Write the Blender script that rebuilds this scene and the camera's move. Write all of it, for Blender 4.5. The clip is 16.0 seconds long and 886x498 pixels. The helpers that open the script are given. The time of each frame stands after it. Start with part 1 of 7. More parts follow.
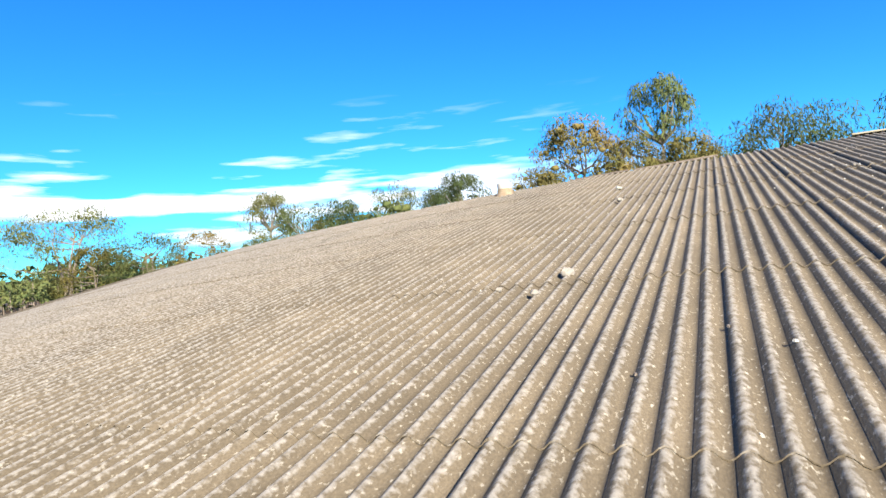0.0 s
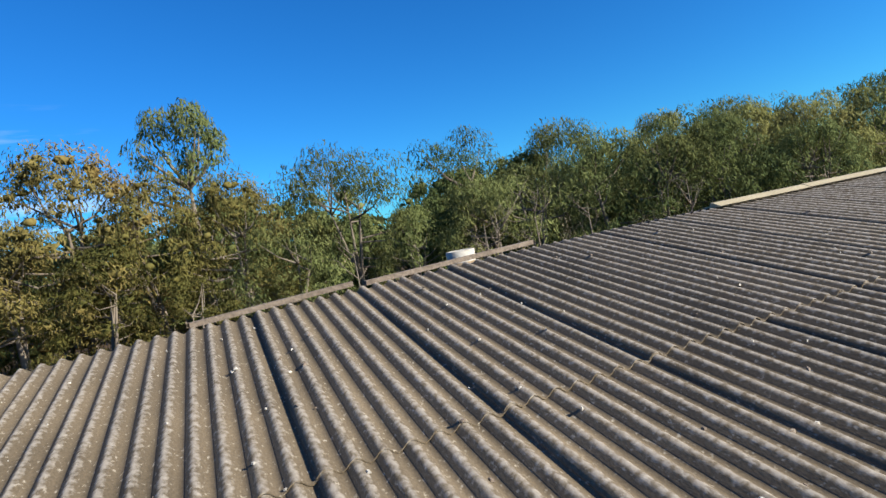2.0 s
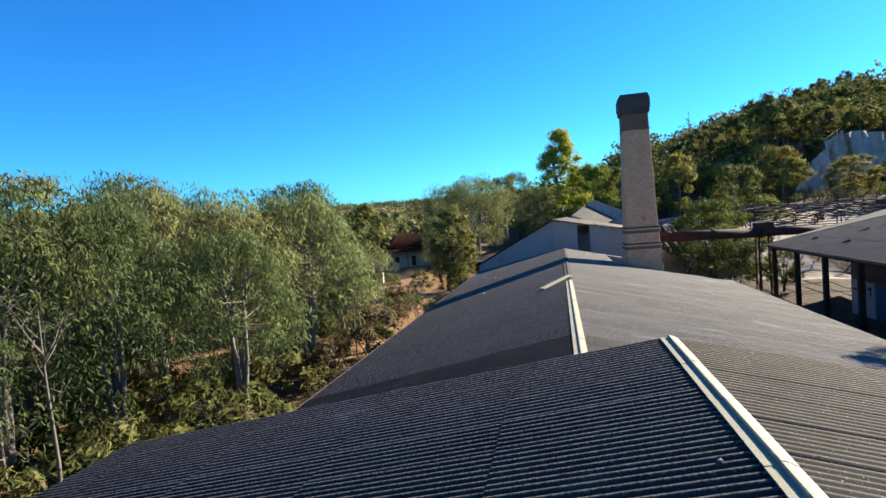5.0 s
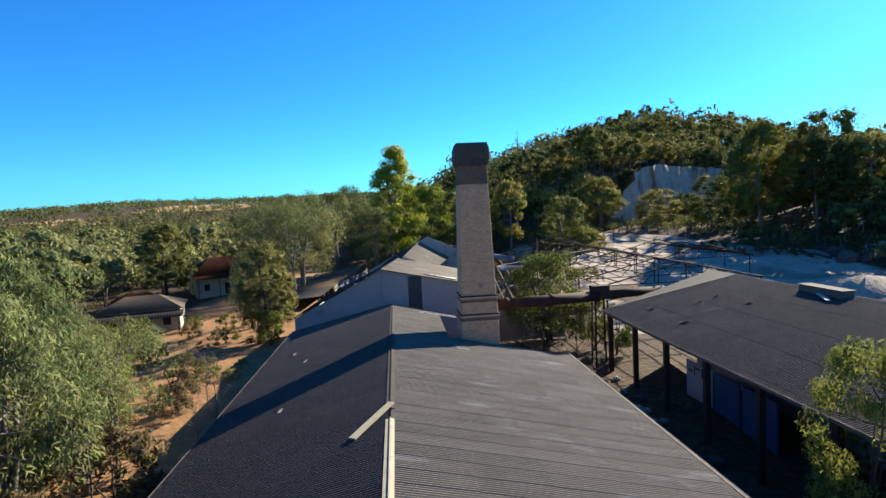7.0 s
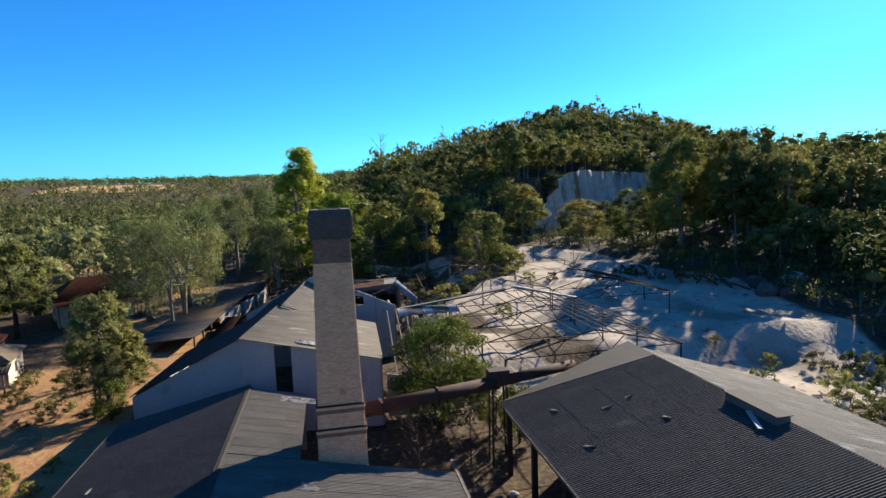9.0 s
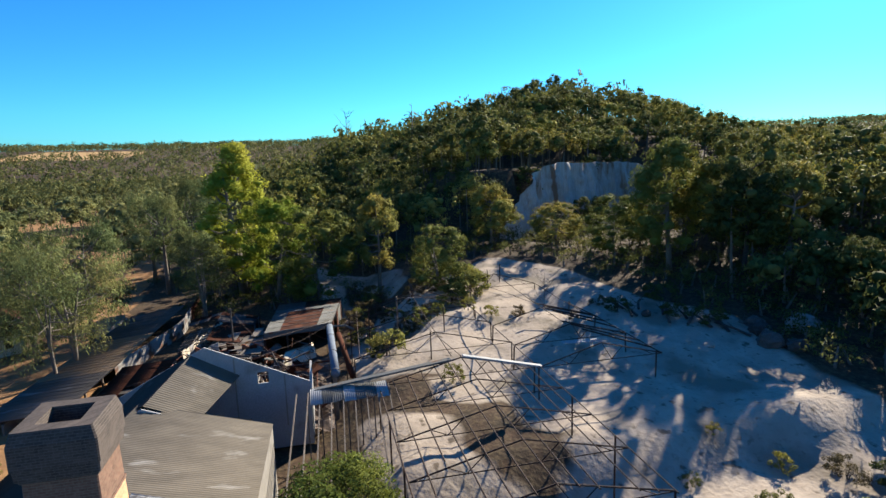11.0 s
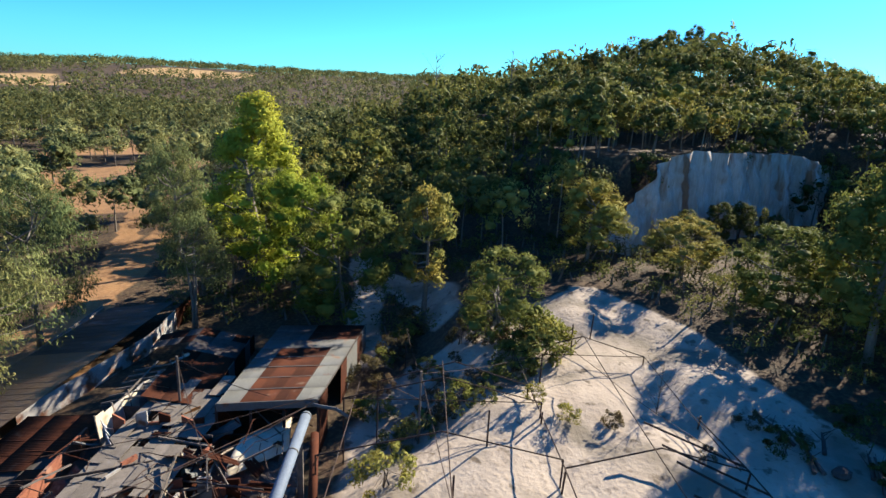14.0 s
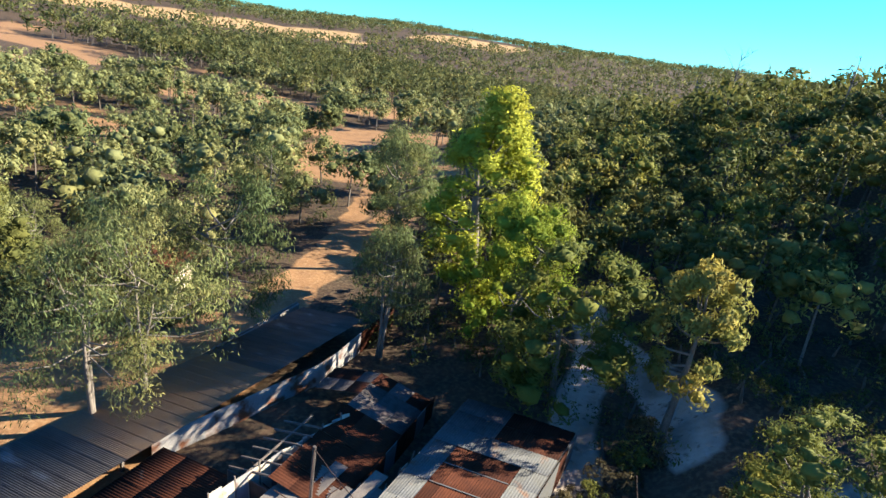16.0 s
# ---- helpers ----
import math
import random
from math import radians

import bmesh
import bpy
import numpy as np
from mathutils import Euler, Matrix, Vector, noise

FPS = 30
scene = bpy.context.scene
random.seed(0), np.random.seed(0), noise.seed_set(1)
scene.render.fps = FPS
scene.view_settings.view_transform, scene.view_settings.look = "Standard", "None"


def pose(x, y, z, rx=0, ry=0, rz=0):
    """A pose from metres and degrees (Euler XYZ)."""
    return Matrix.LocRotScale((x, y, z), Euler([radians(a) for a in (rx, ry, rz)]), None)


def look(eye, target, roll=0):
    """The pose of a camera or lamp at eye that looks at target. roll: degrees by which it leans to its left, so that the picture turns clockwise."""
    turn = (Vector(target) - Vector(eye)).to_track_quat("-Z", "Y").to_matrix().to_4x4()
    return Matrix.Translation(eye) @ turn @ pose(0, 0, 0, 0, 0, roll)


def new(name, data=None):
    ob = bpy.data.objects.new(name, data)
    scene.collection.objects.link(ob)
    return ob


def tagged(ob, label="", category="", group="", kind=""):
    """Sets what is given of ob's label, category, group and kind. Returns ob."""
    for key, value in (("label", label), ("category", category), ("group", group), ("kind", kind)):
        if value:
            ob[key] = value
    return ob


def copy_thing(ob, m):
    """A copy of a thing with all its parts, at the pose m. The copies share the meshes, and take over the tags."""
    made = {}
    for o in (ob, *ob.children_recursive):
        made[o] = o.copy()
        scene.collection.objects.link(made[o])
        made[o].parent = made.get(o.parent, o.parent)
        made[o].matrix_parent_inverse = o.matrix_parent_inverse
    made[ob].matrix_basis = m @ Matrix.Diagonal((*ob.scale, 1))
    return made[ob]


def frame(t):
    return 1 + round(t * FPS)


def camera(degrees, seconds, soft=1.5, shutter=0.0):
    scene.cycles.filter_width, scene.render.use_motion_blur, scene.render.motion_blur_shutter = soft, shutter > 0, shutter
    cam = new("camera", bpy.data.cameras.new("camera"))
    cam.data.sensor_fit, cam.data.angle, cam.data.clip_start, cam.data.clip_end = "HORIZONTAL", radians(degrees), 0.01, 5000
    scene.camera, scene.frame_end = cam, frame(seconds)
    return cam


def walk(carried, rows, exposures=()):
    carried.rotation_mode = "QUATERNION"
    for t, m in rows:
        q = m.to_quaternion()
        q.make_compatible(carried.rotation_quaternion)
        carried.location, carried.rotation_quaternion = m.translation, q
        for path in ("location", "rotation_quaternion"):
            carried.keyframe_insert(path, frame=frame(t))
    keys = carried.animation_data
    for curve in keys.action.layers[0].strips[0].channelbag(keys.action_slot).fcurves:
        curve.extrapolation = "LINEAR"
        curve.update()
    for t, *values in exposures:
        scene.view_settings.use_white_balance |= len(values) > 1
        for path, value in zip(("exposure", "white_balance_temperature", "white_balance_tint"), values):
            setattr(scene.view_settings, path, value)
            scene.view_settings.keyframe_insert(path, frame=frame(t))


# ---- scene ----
# ---------------------------------------------------------------- camera
cam = camera(76.0, 16.0, 1.5)
PATH = [
    (0, (-2.847, -15.753, 6.950), (-3.729, -13.959, 7.001), -5.10),
    (0.5, (-4.362, -12.930, 7.338), (-4.950, -11.019, 7.400), -6.75),
    (1, (-5.600, -10.314, 8.000), (-5.769, -8.322, 8.035), -9.04),
    (1.5, (-6.120, -8.032, 8.650), (-5.861, -6.049, 8.642), -9.88),
    (2, (-6.208, -5.665, 9.340), (-5.458, -3.812, 9.285), -10.64),
    (2.5, (-6.250, -3.752, 9.850), (-5.060, -2.148, 9.752), -10.03),
    (3, (-5.000, -2.034, 10.271), (-3.513, -0.703, 10.133), -9.51),
    (3.5, (-2.797, -0.380, 10.487), (-1.081, 0.638, 10.352), -8.40),
    (4, (-0.923, 0.431, 10.714), (0.914, 1.214, 10.590), -7.06),
    (4.5, (1.277, 1.289, 11.026), (3.189, 1.864, 10.916), -5.58),
    (5, (3.403, 1.832, 11.490), (5.359, 2.237, 11.392), -4.51),
    (7.3, (13.451, 0.410, 16.498), (15.431, 0.174, 16.353), -2.59),
    (7.5, (14.299, 0.027, 16.919), (16.273, -0.253, 16.767), -2.40),
    (8, (16.226, -1.293, 18.356), (18.191, -1.623, 18.185), -2.17),
    (8.5, (18.375, -2.926, 19.815), (20.333, -3.288, 19.629), -2.04),
    (9, (20.756, -4.691, 21.359), (22.707, -5.079, 21.150), -2.03),
    (9.5, (23.527, -6.408, 22.900), (25.471, -6.817, 22.664), -1.86),
    (9.7, (24.677, -7.131, 23.613), (26.617, -7.548, 23.364), -1.95),
    (11.8, (41.441, -15.371, 29.845), (43.357, -15.808, 29.472), -1.25),
    (12, (43.237, -15.912, 30.159), (45.152, -16.348, 29.779), -1.06),
    (12.5, (47.639, -17.442, 30.881), (49.555, -17.853, 30.477), -0.67),
    (13, (52.357, -18.931, 31.286), (54.278, -19.259, 30.836), 0.38),
    (13.5, (57.060, -20.154, 31.649), (58.985, -20.377, 31.157), 1.73),
    (14, (61.762, -20.716, 32.064), (63.687, -20.831, 31.534), 3.15),
    (14.5, (66.448, -20.844, 32.610), (68.365, -20.824, 32.040), 4.46),
    (15, (71.153, -20.407, 33.292), (73.050, -20.210, 32.689), 5.74),
    (15.5, (75.827, -19.122, 33.889), (77.679, -18.716, 33.252), 7.24),
    (16, (80.671, -17.081, 34.125), (82.439, -16.434, 33.451), 9.07),
]
EXPOSURE = [(0.0, 1.80), (0.5, 1.36), (1.0, 1.24), (1.5, 1.20), (2.5, 1.36), (3.5, 1.62), (5.0, 1.67), (9.0, 1.42), (12.5, 1.47), (14.0, 1.70), (15.0, 1.87), (16.0, 2.14)]
walk(cam, [(t, look(eye, target, roll)) for t, eye, target, roll in PATH], EXPOSURE)

# ---------------------------------------------------------------- world and sun
SUN_AZ, SUN_EL = radians(-48.5), radians(26)      # azimuth from +x towards +y
SUN_DIR = Vector((math.cos(SUN_EL) * math.cos(SUN_AZ), math.cos(SUN_EL) * math.sin(SUN_AZ), math.sin(SUN_EL)))
world = bpy.data.worlds.new("sky")
scene.world = world
world.use_nodes = True
wn, wl = world.node_tree.nodes, world.node_tree.links
wn.clear()
sky = wn.new("ShaderNodeTexSky")
sky.sky_type = "NISHITA"
sky.sun_disc = False
sky.sun_elevation = SUN_EL
sky.sun_rotation = radians(90) - SUN_AZ
sky.altitude = 200
sky.air_density, sky.dust_density, sky.ozone_density = 1.0, 0.2, 2.0
hue = wn.new("ShaderNodeHueSaturation")
hue.inputs["Saturation"].default_value = 1.25
tint = wn.new("ShaderNodeMix")
tint.data_type, tint.blend_type = "RGBA", "MULTIPLY"
tint.inputs["Factor"].default_value = 1.0
tint.inputs["B"].default_value = (0.225, 0.835, 1.35, 1)
wl.new(hue.outputs[0], tint.inputs["A"])
wl.new(sky.outputs[0], hue.inputs["Color"])
# thin low clouds in one part of the sky
tc = wn.new("ShaderNodeTexCoord")
sep = wn.new("ShaderNodeSeparateXYZ")
wl.new(tc.outputs["Generated"], sep.inputs[0])
mapping = wn.new("ShaderNodeMapping")
mapping.inputs["Scale"].default_value = (3.0, 3.0, 26.0)
wl.new(tc.outputs["Generated"], mapping.inputs[0])
cn = wn.new("ShaderNodeTexNoise")
cn.inputs["Scale"].default_value, cn.inputs["Detail"].default_value = 1.6, 6
wl.new(mapping.outputs[0], cn.inputs[0])


def wmath(op, a, b, clamp=False):
    n = wn.new("ShaderNodeMath")
    n.operation, n.use_clamp = op, clamp
    for i, v in enumerate((a, b)):
        if isinstance(v, (int, float)):
            n.inputs[i].default_value = v
        else:
            wl.new(v, n.inputs[i])
    return n.outputs[0]


west = wmath("MULTIPLY", wmath("ADD", wmath("MULTIPLY", sep.outputs[0], -0.85), wmath("MULTIPLY", sep.outputs[1], 0.52)), 1.0)
side = wmath("MULTIPLY", wmath("SUBTRACT", west, 0.55), 3.0, True)
low = wmath("MULTIPLY", wmath("SUBTRACT", 0.30, sep.outputs[2]), 7.0, True)
bank = wmath("MULTIPLY", wmath("SUBTRACT", 1.0, wmath("MULTIPLY", wmath("ABSOLUTE", wmath("SUBTRACT", sep.outputs[2], 0.135), 0), 22.0), True), 0.20)
puff = wmath("MULTIPLY", wmath("SUBTRACT", wmath("ADD", cn.outputs[0], wmath("ADD", wmath("MULTIPLY", low, 0.08), bank)), 0.635), 7.0, True)
cover = wmath("MULTIPLY", wmath("MULTIPLY", puff, side), low)
mixc = wn.new("ShaderNodeMix")
mixc.data_type = "RGBA"
wl.new(cover, mixc.inputs["Factor"])
wl.new(tint.outputs["Result"], mixc.inputs["A"])
mixc.inputs["B"].default_value = (9.0, 9.3, 9.6, 1)
bg = wn.new("ShaderNodeBackground")
bg.inputs["Strength"].default_value = 0.055
wl.new(mixc.outputs["Result"], bg.inputs["Color"])
wo = wn.new("ShaderNodeOutputWorld")
wl.new(bg.outputs[0], wo.inputs["Surface"])

sun = new("sun", bpy.data.lights.new("sun", "SUN"))
sun.data.energy, sun.data.angle, sun.data.color = 5.0, radians(0.55), (1.0, 0.91, 0.76)
sun.matrix_world = look(SUN_DIR * 200, (0, 0, 0))


# ---------------------------------------------------------------- materials
def material(name, colour, rough=0.85, metal=0.0, second=None, scale=1.0, amount=0.5, fine=18.0, bump=0.15, bump_scale=None,
             third=None, third_scale=0.25, third_cut=0.55, vary=0.0, stretch=(1, 1, 1), spec=0.3, coords="Object", tone=0.50, depth=0.02):
    """A surface of two mixed colours at two scales, patches of a third, fine relief and, per object, a slight change of value."""
    m = bpy.data.materials.new(name)
    m.use_nodes = True
    n, l = m.node_tree.nodes, m.node_tree.links
    b = n["Principled BSDF"]
    b.inputs["Roughness"].default_value, b.inputs["Metallic"].default_value = rough, metal
    b.inputs["Specular IOR Level"].default_value = spec
    t = n.new("ShaderNodeTexCoord")
    mp = n.new("ShaderNodeMapping")
    mp.inputs["Scale"].default_value = stretch
    l.new(t.outputs[coords], mp.inputs[0])
    src = mp.outputs[0]
    if coords == "Object":
        g = n.new("ShaderNodeNewGeometry")
        l.new(g.outputs["Position"], mp.inputs[0])

    def tex(s, detail=4):
        x = n.new("ShaderNodeTexNoise")
        x.inputs["Scale"].default_value, x.inputs["Detail"].default_value = s, detail
        l.new(src, x.inputs[0])
        return x.outputs[0]

    def ramp(v, lo, hi):
        r = n.new("ShaderNodeMapRange")
        r.inputs["From Min"].default_value, r.inputs["From Max"].default_value = lo, hi
        l.new(v, r.inputs["Value"])
        return r.outputs[0]

    def mix(f, a, c, mode="MIX"):
        x = n.new("ShaderNodeMix")
        x.data_type, x.blend_type = "RGBA", mode
        for key, v in (("Factor", f), ("A", a), ("B", c)):
            if isinstance(v, tuple):
                x.inputs[key].default_value = (*v, 1)
            elif isinstance(v, (int, float)):
                x.inputs[key].default_value = v
            else:
                l.new(v, x.inputs[key])
        return x.outputs["Result"]

    second = second or tuple(c * 0.6 for c in colour)
    colour, second = tuple(c * tone for c in colour), tuple(c * tone for c in second)
    third = third and tuple(c * tone for c in third)
    col = mix(ramp(tex(scale), 0.5 - amount / 2, 0.5 + amount / 2), colour, second)
    if third:
        col = mix(ramp(tex(third_scale, 6), third_cut, third_cut + 0.12), col, third)
    f = tex(fine, 3)
    col = mix(0.35, col, mix(ramp(f, 0.3, 0.7), (0.25, 0.25, 0.25), (0.9, 0.9, 0.9)), "SOFT_LIGHT")
    if vary:
        oi = n.new("ShaderNodeObjectInfo")
        h = n.new("ShaderNodeHueSaturation")
        mm = n.new("ShaderNodeMath")
        l.new(oi.outputs["Random"], mm.inputs[0])
        mm.operation = "MULTIPLY_ADD"
        mm.inputs[1].default_value, mm.inputs[2].default_value = 2 * vary, 1 - vary
        l.new(mm.outputs[0], h.inputs["Value"])
        l.new(col, h.inputs["Color"])
        col = h.outputs[0]
    l.new(col, b.inputs["Base Color"])
    if bump:
        bp = n.new("ShaderNodeBump")
        bp.inputs["Strength"].default_value, bp.inputs["Distance"].default_value = min(1, bump * 3), depth
        l.new(tex(bump_scale, 5) if bump_scale else f, bp.inputs["Height"])
        l.new(bp.outputs[0], b.inputs["Normal"])
    return m


M = {}
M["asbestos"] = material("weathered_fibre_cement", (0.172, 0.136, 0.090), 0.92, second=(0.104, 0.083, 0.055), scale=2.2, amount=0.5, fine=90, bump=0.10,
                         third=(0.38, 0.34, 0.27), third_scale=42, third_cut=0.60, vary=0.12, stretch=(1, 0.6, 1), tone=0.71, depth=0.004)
# Darker copy of the roof sheeting, with slope shade put into its colour.
M["asbestos_shade"] = material("dark_weathered_fibre_cement", (0.082, 0.066, 0.050), 0.9, second=(0.050, 0.041, 0.032), scale=0.8, amount=0.5, fine=40, bump=0.12, depth=0.005,
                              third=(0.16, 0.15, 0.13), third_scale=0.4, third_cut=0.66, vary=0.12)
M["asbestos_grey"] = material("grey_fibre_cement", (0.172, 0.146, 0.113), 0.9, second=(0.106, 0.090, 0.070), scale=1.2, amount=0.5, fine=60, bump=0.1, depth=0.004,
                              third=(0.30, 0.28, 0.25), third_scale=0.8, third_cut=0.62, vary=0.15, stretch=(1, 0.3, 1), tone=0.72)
M["cap"] = material("cream_ridge_capping", (0.62, 0.55, 0.37), 0.7, second=(0.5, 0.43, 0.28), scale=2, fine=30, bump=0.05)
M["whitewall"] = material("painted_sheet_wall", (0.60, 0.60, 0.58), 0.7, second=(0.50, 0.50, 0.48), scale=0.6, amount=0.6, fine=10, bump=0.08, third=(0.36, 0.33, 0.3), third_scale=0.35, third_cut=0.64)
M["rust"] = material("rusted_iron_sheet", (0.215, 0.068, 0.030), 0.88, second=(0.095, 0.034, 0.022), scale=1.3, amount=0.7, fine=12, bump=0.2, third=(0.30, 0.20, 0.14), third_scale=0.9, third_cut=0.66, vary=0.35, tone=0.30, spec=0.08)
M["galv"] = material("galvanised_sheet", (0.19, 0.195, 0.19), 0.82, metal=0.05, second=(0.17, 0.165, 0.14), scale=0.8, fine=8, bump=0.1, third=(0.25, 0.11, 0.05), third_scale=0.6, third_cut=0.60, vary=0.15)
M["steel"] = material("black_rusty_steel", (0.045, 0.035, 0.03), 0.8, metal=0.2, second=(0.11, 0.05, 0.03), scale=3, fine=20, bump=0.15)
M["timber"] = material("grey_timber", (0.30, 0.25, 0.2), 0.9, second=(0.18, 0.14, 0.11), scale=3, fine=25, bump=0.3, vary=0.2)
M["char"] = material("charred_boards", (0.09, 0.075, 0.065), 0.95, second=(0.17, 0.14, 0.12), scale=2, fine=15, bump=0.4, vary=0.3)
M["redbrick"] = material("red_brick_wall", (0.42, 0.15, 0.08), 0.92, second=(0.33, 0.11, 0.06), scale=1.5, fine=16, bump=0.3, third=(0.5, 0.3, 0.2), third_scale=0.6, third_cut=0.62)
M["cream"] = material("cream_render", (0.62, 0.55, 0.42), 0.9, tone=0.85, second=(0.5, 0.42, 0.3), scale=1, fine=15, bump=0.15, third=(0.35, 0.24, 0.15), third_scale=0.5, third_cut=0.6)
M["concrete"] = material("pale_concrete", (0.48, 0.44, 0.38), 0.92, second=(0.36, 0.33, 0.28), scale=1, fine=15, bump=0.2, third=(0.2, 0.18, 0.15), third_scale=0.4, third_cut=0.6)
M["clay_pipe"] = material("stained_clay_pipe", (0.50, 0.39, 0.26), 0.85, second=(0.30, 0.21, 0.13), scale=6, fine=30, bump=0.2)
M["white"] = material("chalky_white", (0.72, 0.70, 0.64), 0.8, second=(0.58, 0.55, 0.48), scale=5, fine=25, bump=0.1)
M["bark"] = material("pale_bark", (0.34, 0.29, 0.23), 0.9, second=(0.20, 0.165, 0.13), scale=1.5, fine=9, bump=0.3, vary=0.2, stretch=(1, 1, 0.3))
M["darkbark"] = material("dark_bark", (0.12, 0.09, 0.07), 0.95, second=(0.07, 0.055, 0.045), scale=1.5, fine=9, bump=0.4, stretch=(1, 1, 0.3))
M["cliff"] = material("chalky_quarry_face", (0.70, 0.61, 0.50), 0.95, second=(0.46, 0.38, 0.29), scale=0.25, amount=0.5, fine=3, bump=0.5, third=(0.34, 0.17, 0.09), third_scale=0.3, third_cut=0.53, stretch=(1, 1, 0.2), tone=0.72)
M["mossroof"] = material("mossy_iron", (0.20, 0.19, 0.12), 0.85, second=(0.20, 0.10, 0.055), scale=1.1, amount=0.5, fine=12, bump=0.15, third=(0.36, 0.34, 0.28), third_scale=0.7, third_cut=0.64, stretch=(3, 0.6, 1))
M["blue"] = material("faded_blue_paint", (0.05, 0.11, 0.26), 0.7, second=(0.08, 0.12, 0.18), scale=2, fine=20, bump=0.1)


def foliage(name, colour, second, yellow):
    """Leaves: two greens by clump, a few yellowish, with some light let through."""
    m = bpy.data.materials.new(name)
    m.use_nodes = True
    n, l = m.node_tree.nodes, m.node_tree.links
    b = n["Principled BSDF"]
    g = n.new("ShaderNodeNewGeometry")
    oi = n.new("ShaderNodeObjectInfo")
    mixa = n.new("ShaderNodeMix")
    mixa.data_type = "RGBA"
    l.new(g.outputs["Random Per Island"], mixa.inputs["Factor"])
    mixa.inputs["A"].default_value, mixa.inputs["B"].default_value = (*colour, 1), (*second, 1)
    no = n.new("ShaderNodeTexNoise")
    no.inputs["Scale"].default_value, no.inputs["Detail"].default_value = 0.11, 3
    l.new(g.outputs["Position"], no.inputs[0])
    mr = n.new("ShaderNodeMapRange")
    mr.inputs["From Min"].default_value, mr.inputs["From Max"].default_value = 0.46, 0.66
    l.new(no.outputs[0], mr.inputs["Value"])
    mixb = n.new("ShaderNodeMix")
    mixb.data_type = "RGBA"
    l.new(mr.outputs[0], mixb.inputs["Factor"])
    l.new(mixa.outputs["Result"], mixb.inputs["A"])
    mixb.inputs["B"].default_value = (*yellow, 1)
    h = n.new("ShaderNodeHueSaturation")
    mm = n.new("ShaderNodeMath")
    mm.operation = "MULTIPLY_ADD"
    mm.inputs[1].default_value, mm.inputs[2].default_value = 0.75, 0.62
    at = n.new("ShaderNodeAttribute")
    at.attribute_name = "tone"
    am = n.new("ShaderNodeMath")
    l.new(oi.outputs["Random"], am.inputs[0])
    l.new(at.outputs["Fac"], am.inputs[1])
    fr = n.new("ShaderNodeMath")
    fr.operation = "FRACT"
    l.new(am.outputs[0], fr.inputs[0])
    l.new(fr.outputs[0], mm.inputs[0])
    l.new(mm.outputs[0], h.inputs["Value"])
    mh = n.new("ShaderNodeMath")
    mh.operation = "MULTIPLY_ADD"
    mh.inputs[1].default_value, mh.inputs[2].default_value = -0.045, 0.52
    l.new(fr.outputs[0], mh.inputs[0])
    l.new(mh.outputs[0], h.inputs["Hue"])
    l.new(mixb.outputs["Result"], h.inputs["Color"])
    l.new(h.outputs[0], b.inputs["Base Color"])
    b.inputs["Roughness"].default_value = 0.8
    b.inputs["Specular IOR Level"].default_value = 0.06
    fine = n.new("ShaderNodeTexNoise")
    fine.inputs["Scale"].default_value, fine.inputs["Detail"].default_value = 2.6, 4
    l.new(g.outputs["Position"], fine.inputs[0])
    bp = n.new("ShaderNodeBump")
    bp.inputs["Strength"].default_value, bp.inputs["Distance"].default_value = 0.5, 0.25
    l.new(fine.outputs[0], bp.inputs["Height"])
    l.new(bp.outputs[0], b.inputs["Normal"])
    tr = n.new("ShaderNodeBsdfTranslucent")
    l.new(h.outputs[0], tr.inputs["Color"])
    ms = n.new("ShaderNodeMixShader")
    ms.inputs[0].default_value = 0.32
    l.new(b.outputs[0], ms.inputs[1])
    l.new(tr.outputs[0], ms.inputs[2])
    l.new(ms.outputs[0], n["Material Output"].inputs["Surface"])
    return m


M["leaf_olive"] = foliage("olive_leaves", (0.080, 0.092, 0.030), (0.126, 0.134, 0.040), (0.150, 0.146, 0.037))
M["leaf_grey"] = foliage("grey_green_leaves", (0.086, 0.116, 0.042), (0.130, 0.158, 0.060), (0.134, 0.138, 0.048))
M["leaf_pale"] = foliage("pale_grey_green_leaves", (0.128, 0.150, 0.058), (0.172, 0.188, 0.078), (0.178, 0.176, 0.058))
M["leaf_lime"] = foliage("bright_green_leaves", (0.165, 0.215, 0.024), (0.225, 0.275, 0.033), (0.25, 0.275, 0.033))
M["leaf_gold"] = foliage("yellow_green_leaves", (0.142, 0.158, 0.040), (0.205, 0.208, 0.050), (0.250, 0.218, 0.042))
M["leaf_dry"] = foliage("dry_scrub_leaves", (0.100, 0.078, 0.040), (0.140, 0.108, 0.058), (0.120, 0.100, 0.040))
M["leaf_brown"] = foliage("brownish_green_leaves", (0.112, 0.110, 0.034), (0.150, 0.138, 0.044), (0.160, 0.130, 0.044))
M["leaf_far"] = foliage("far_grey_green_leaves", (0.075, 0.088, 0.034), (0.11, 0.122, 0.05), (0.12, 0.118, 0.036))
M["leaf_fern"] = foliage("feathery_green_leaves", (0.10, 0.135, 0.028), (0.14, 0.17, 0.04), (0.15, 0.16, 0.03))


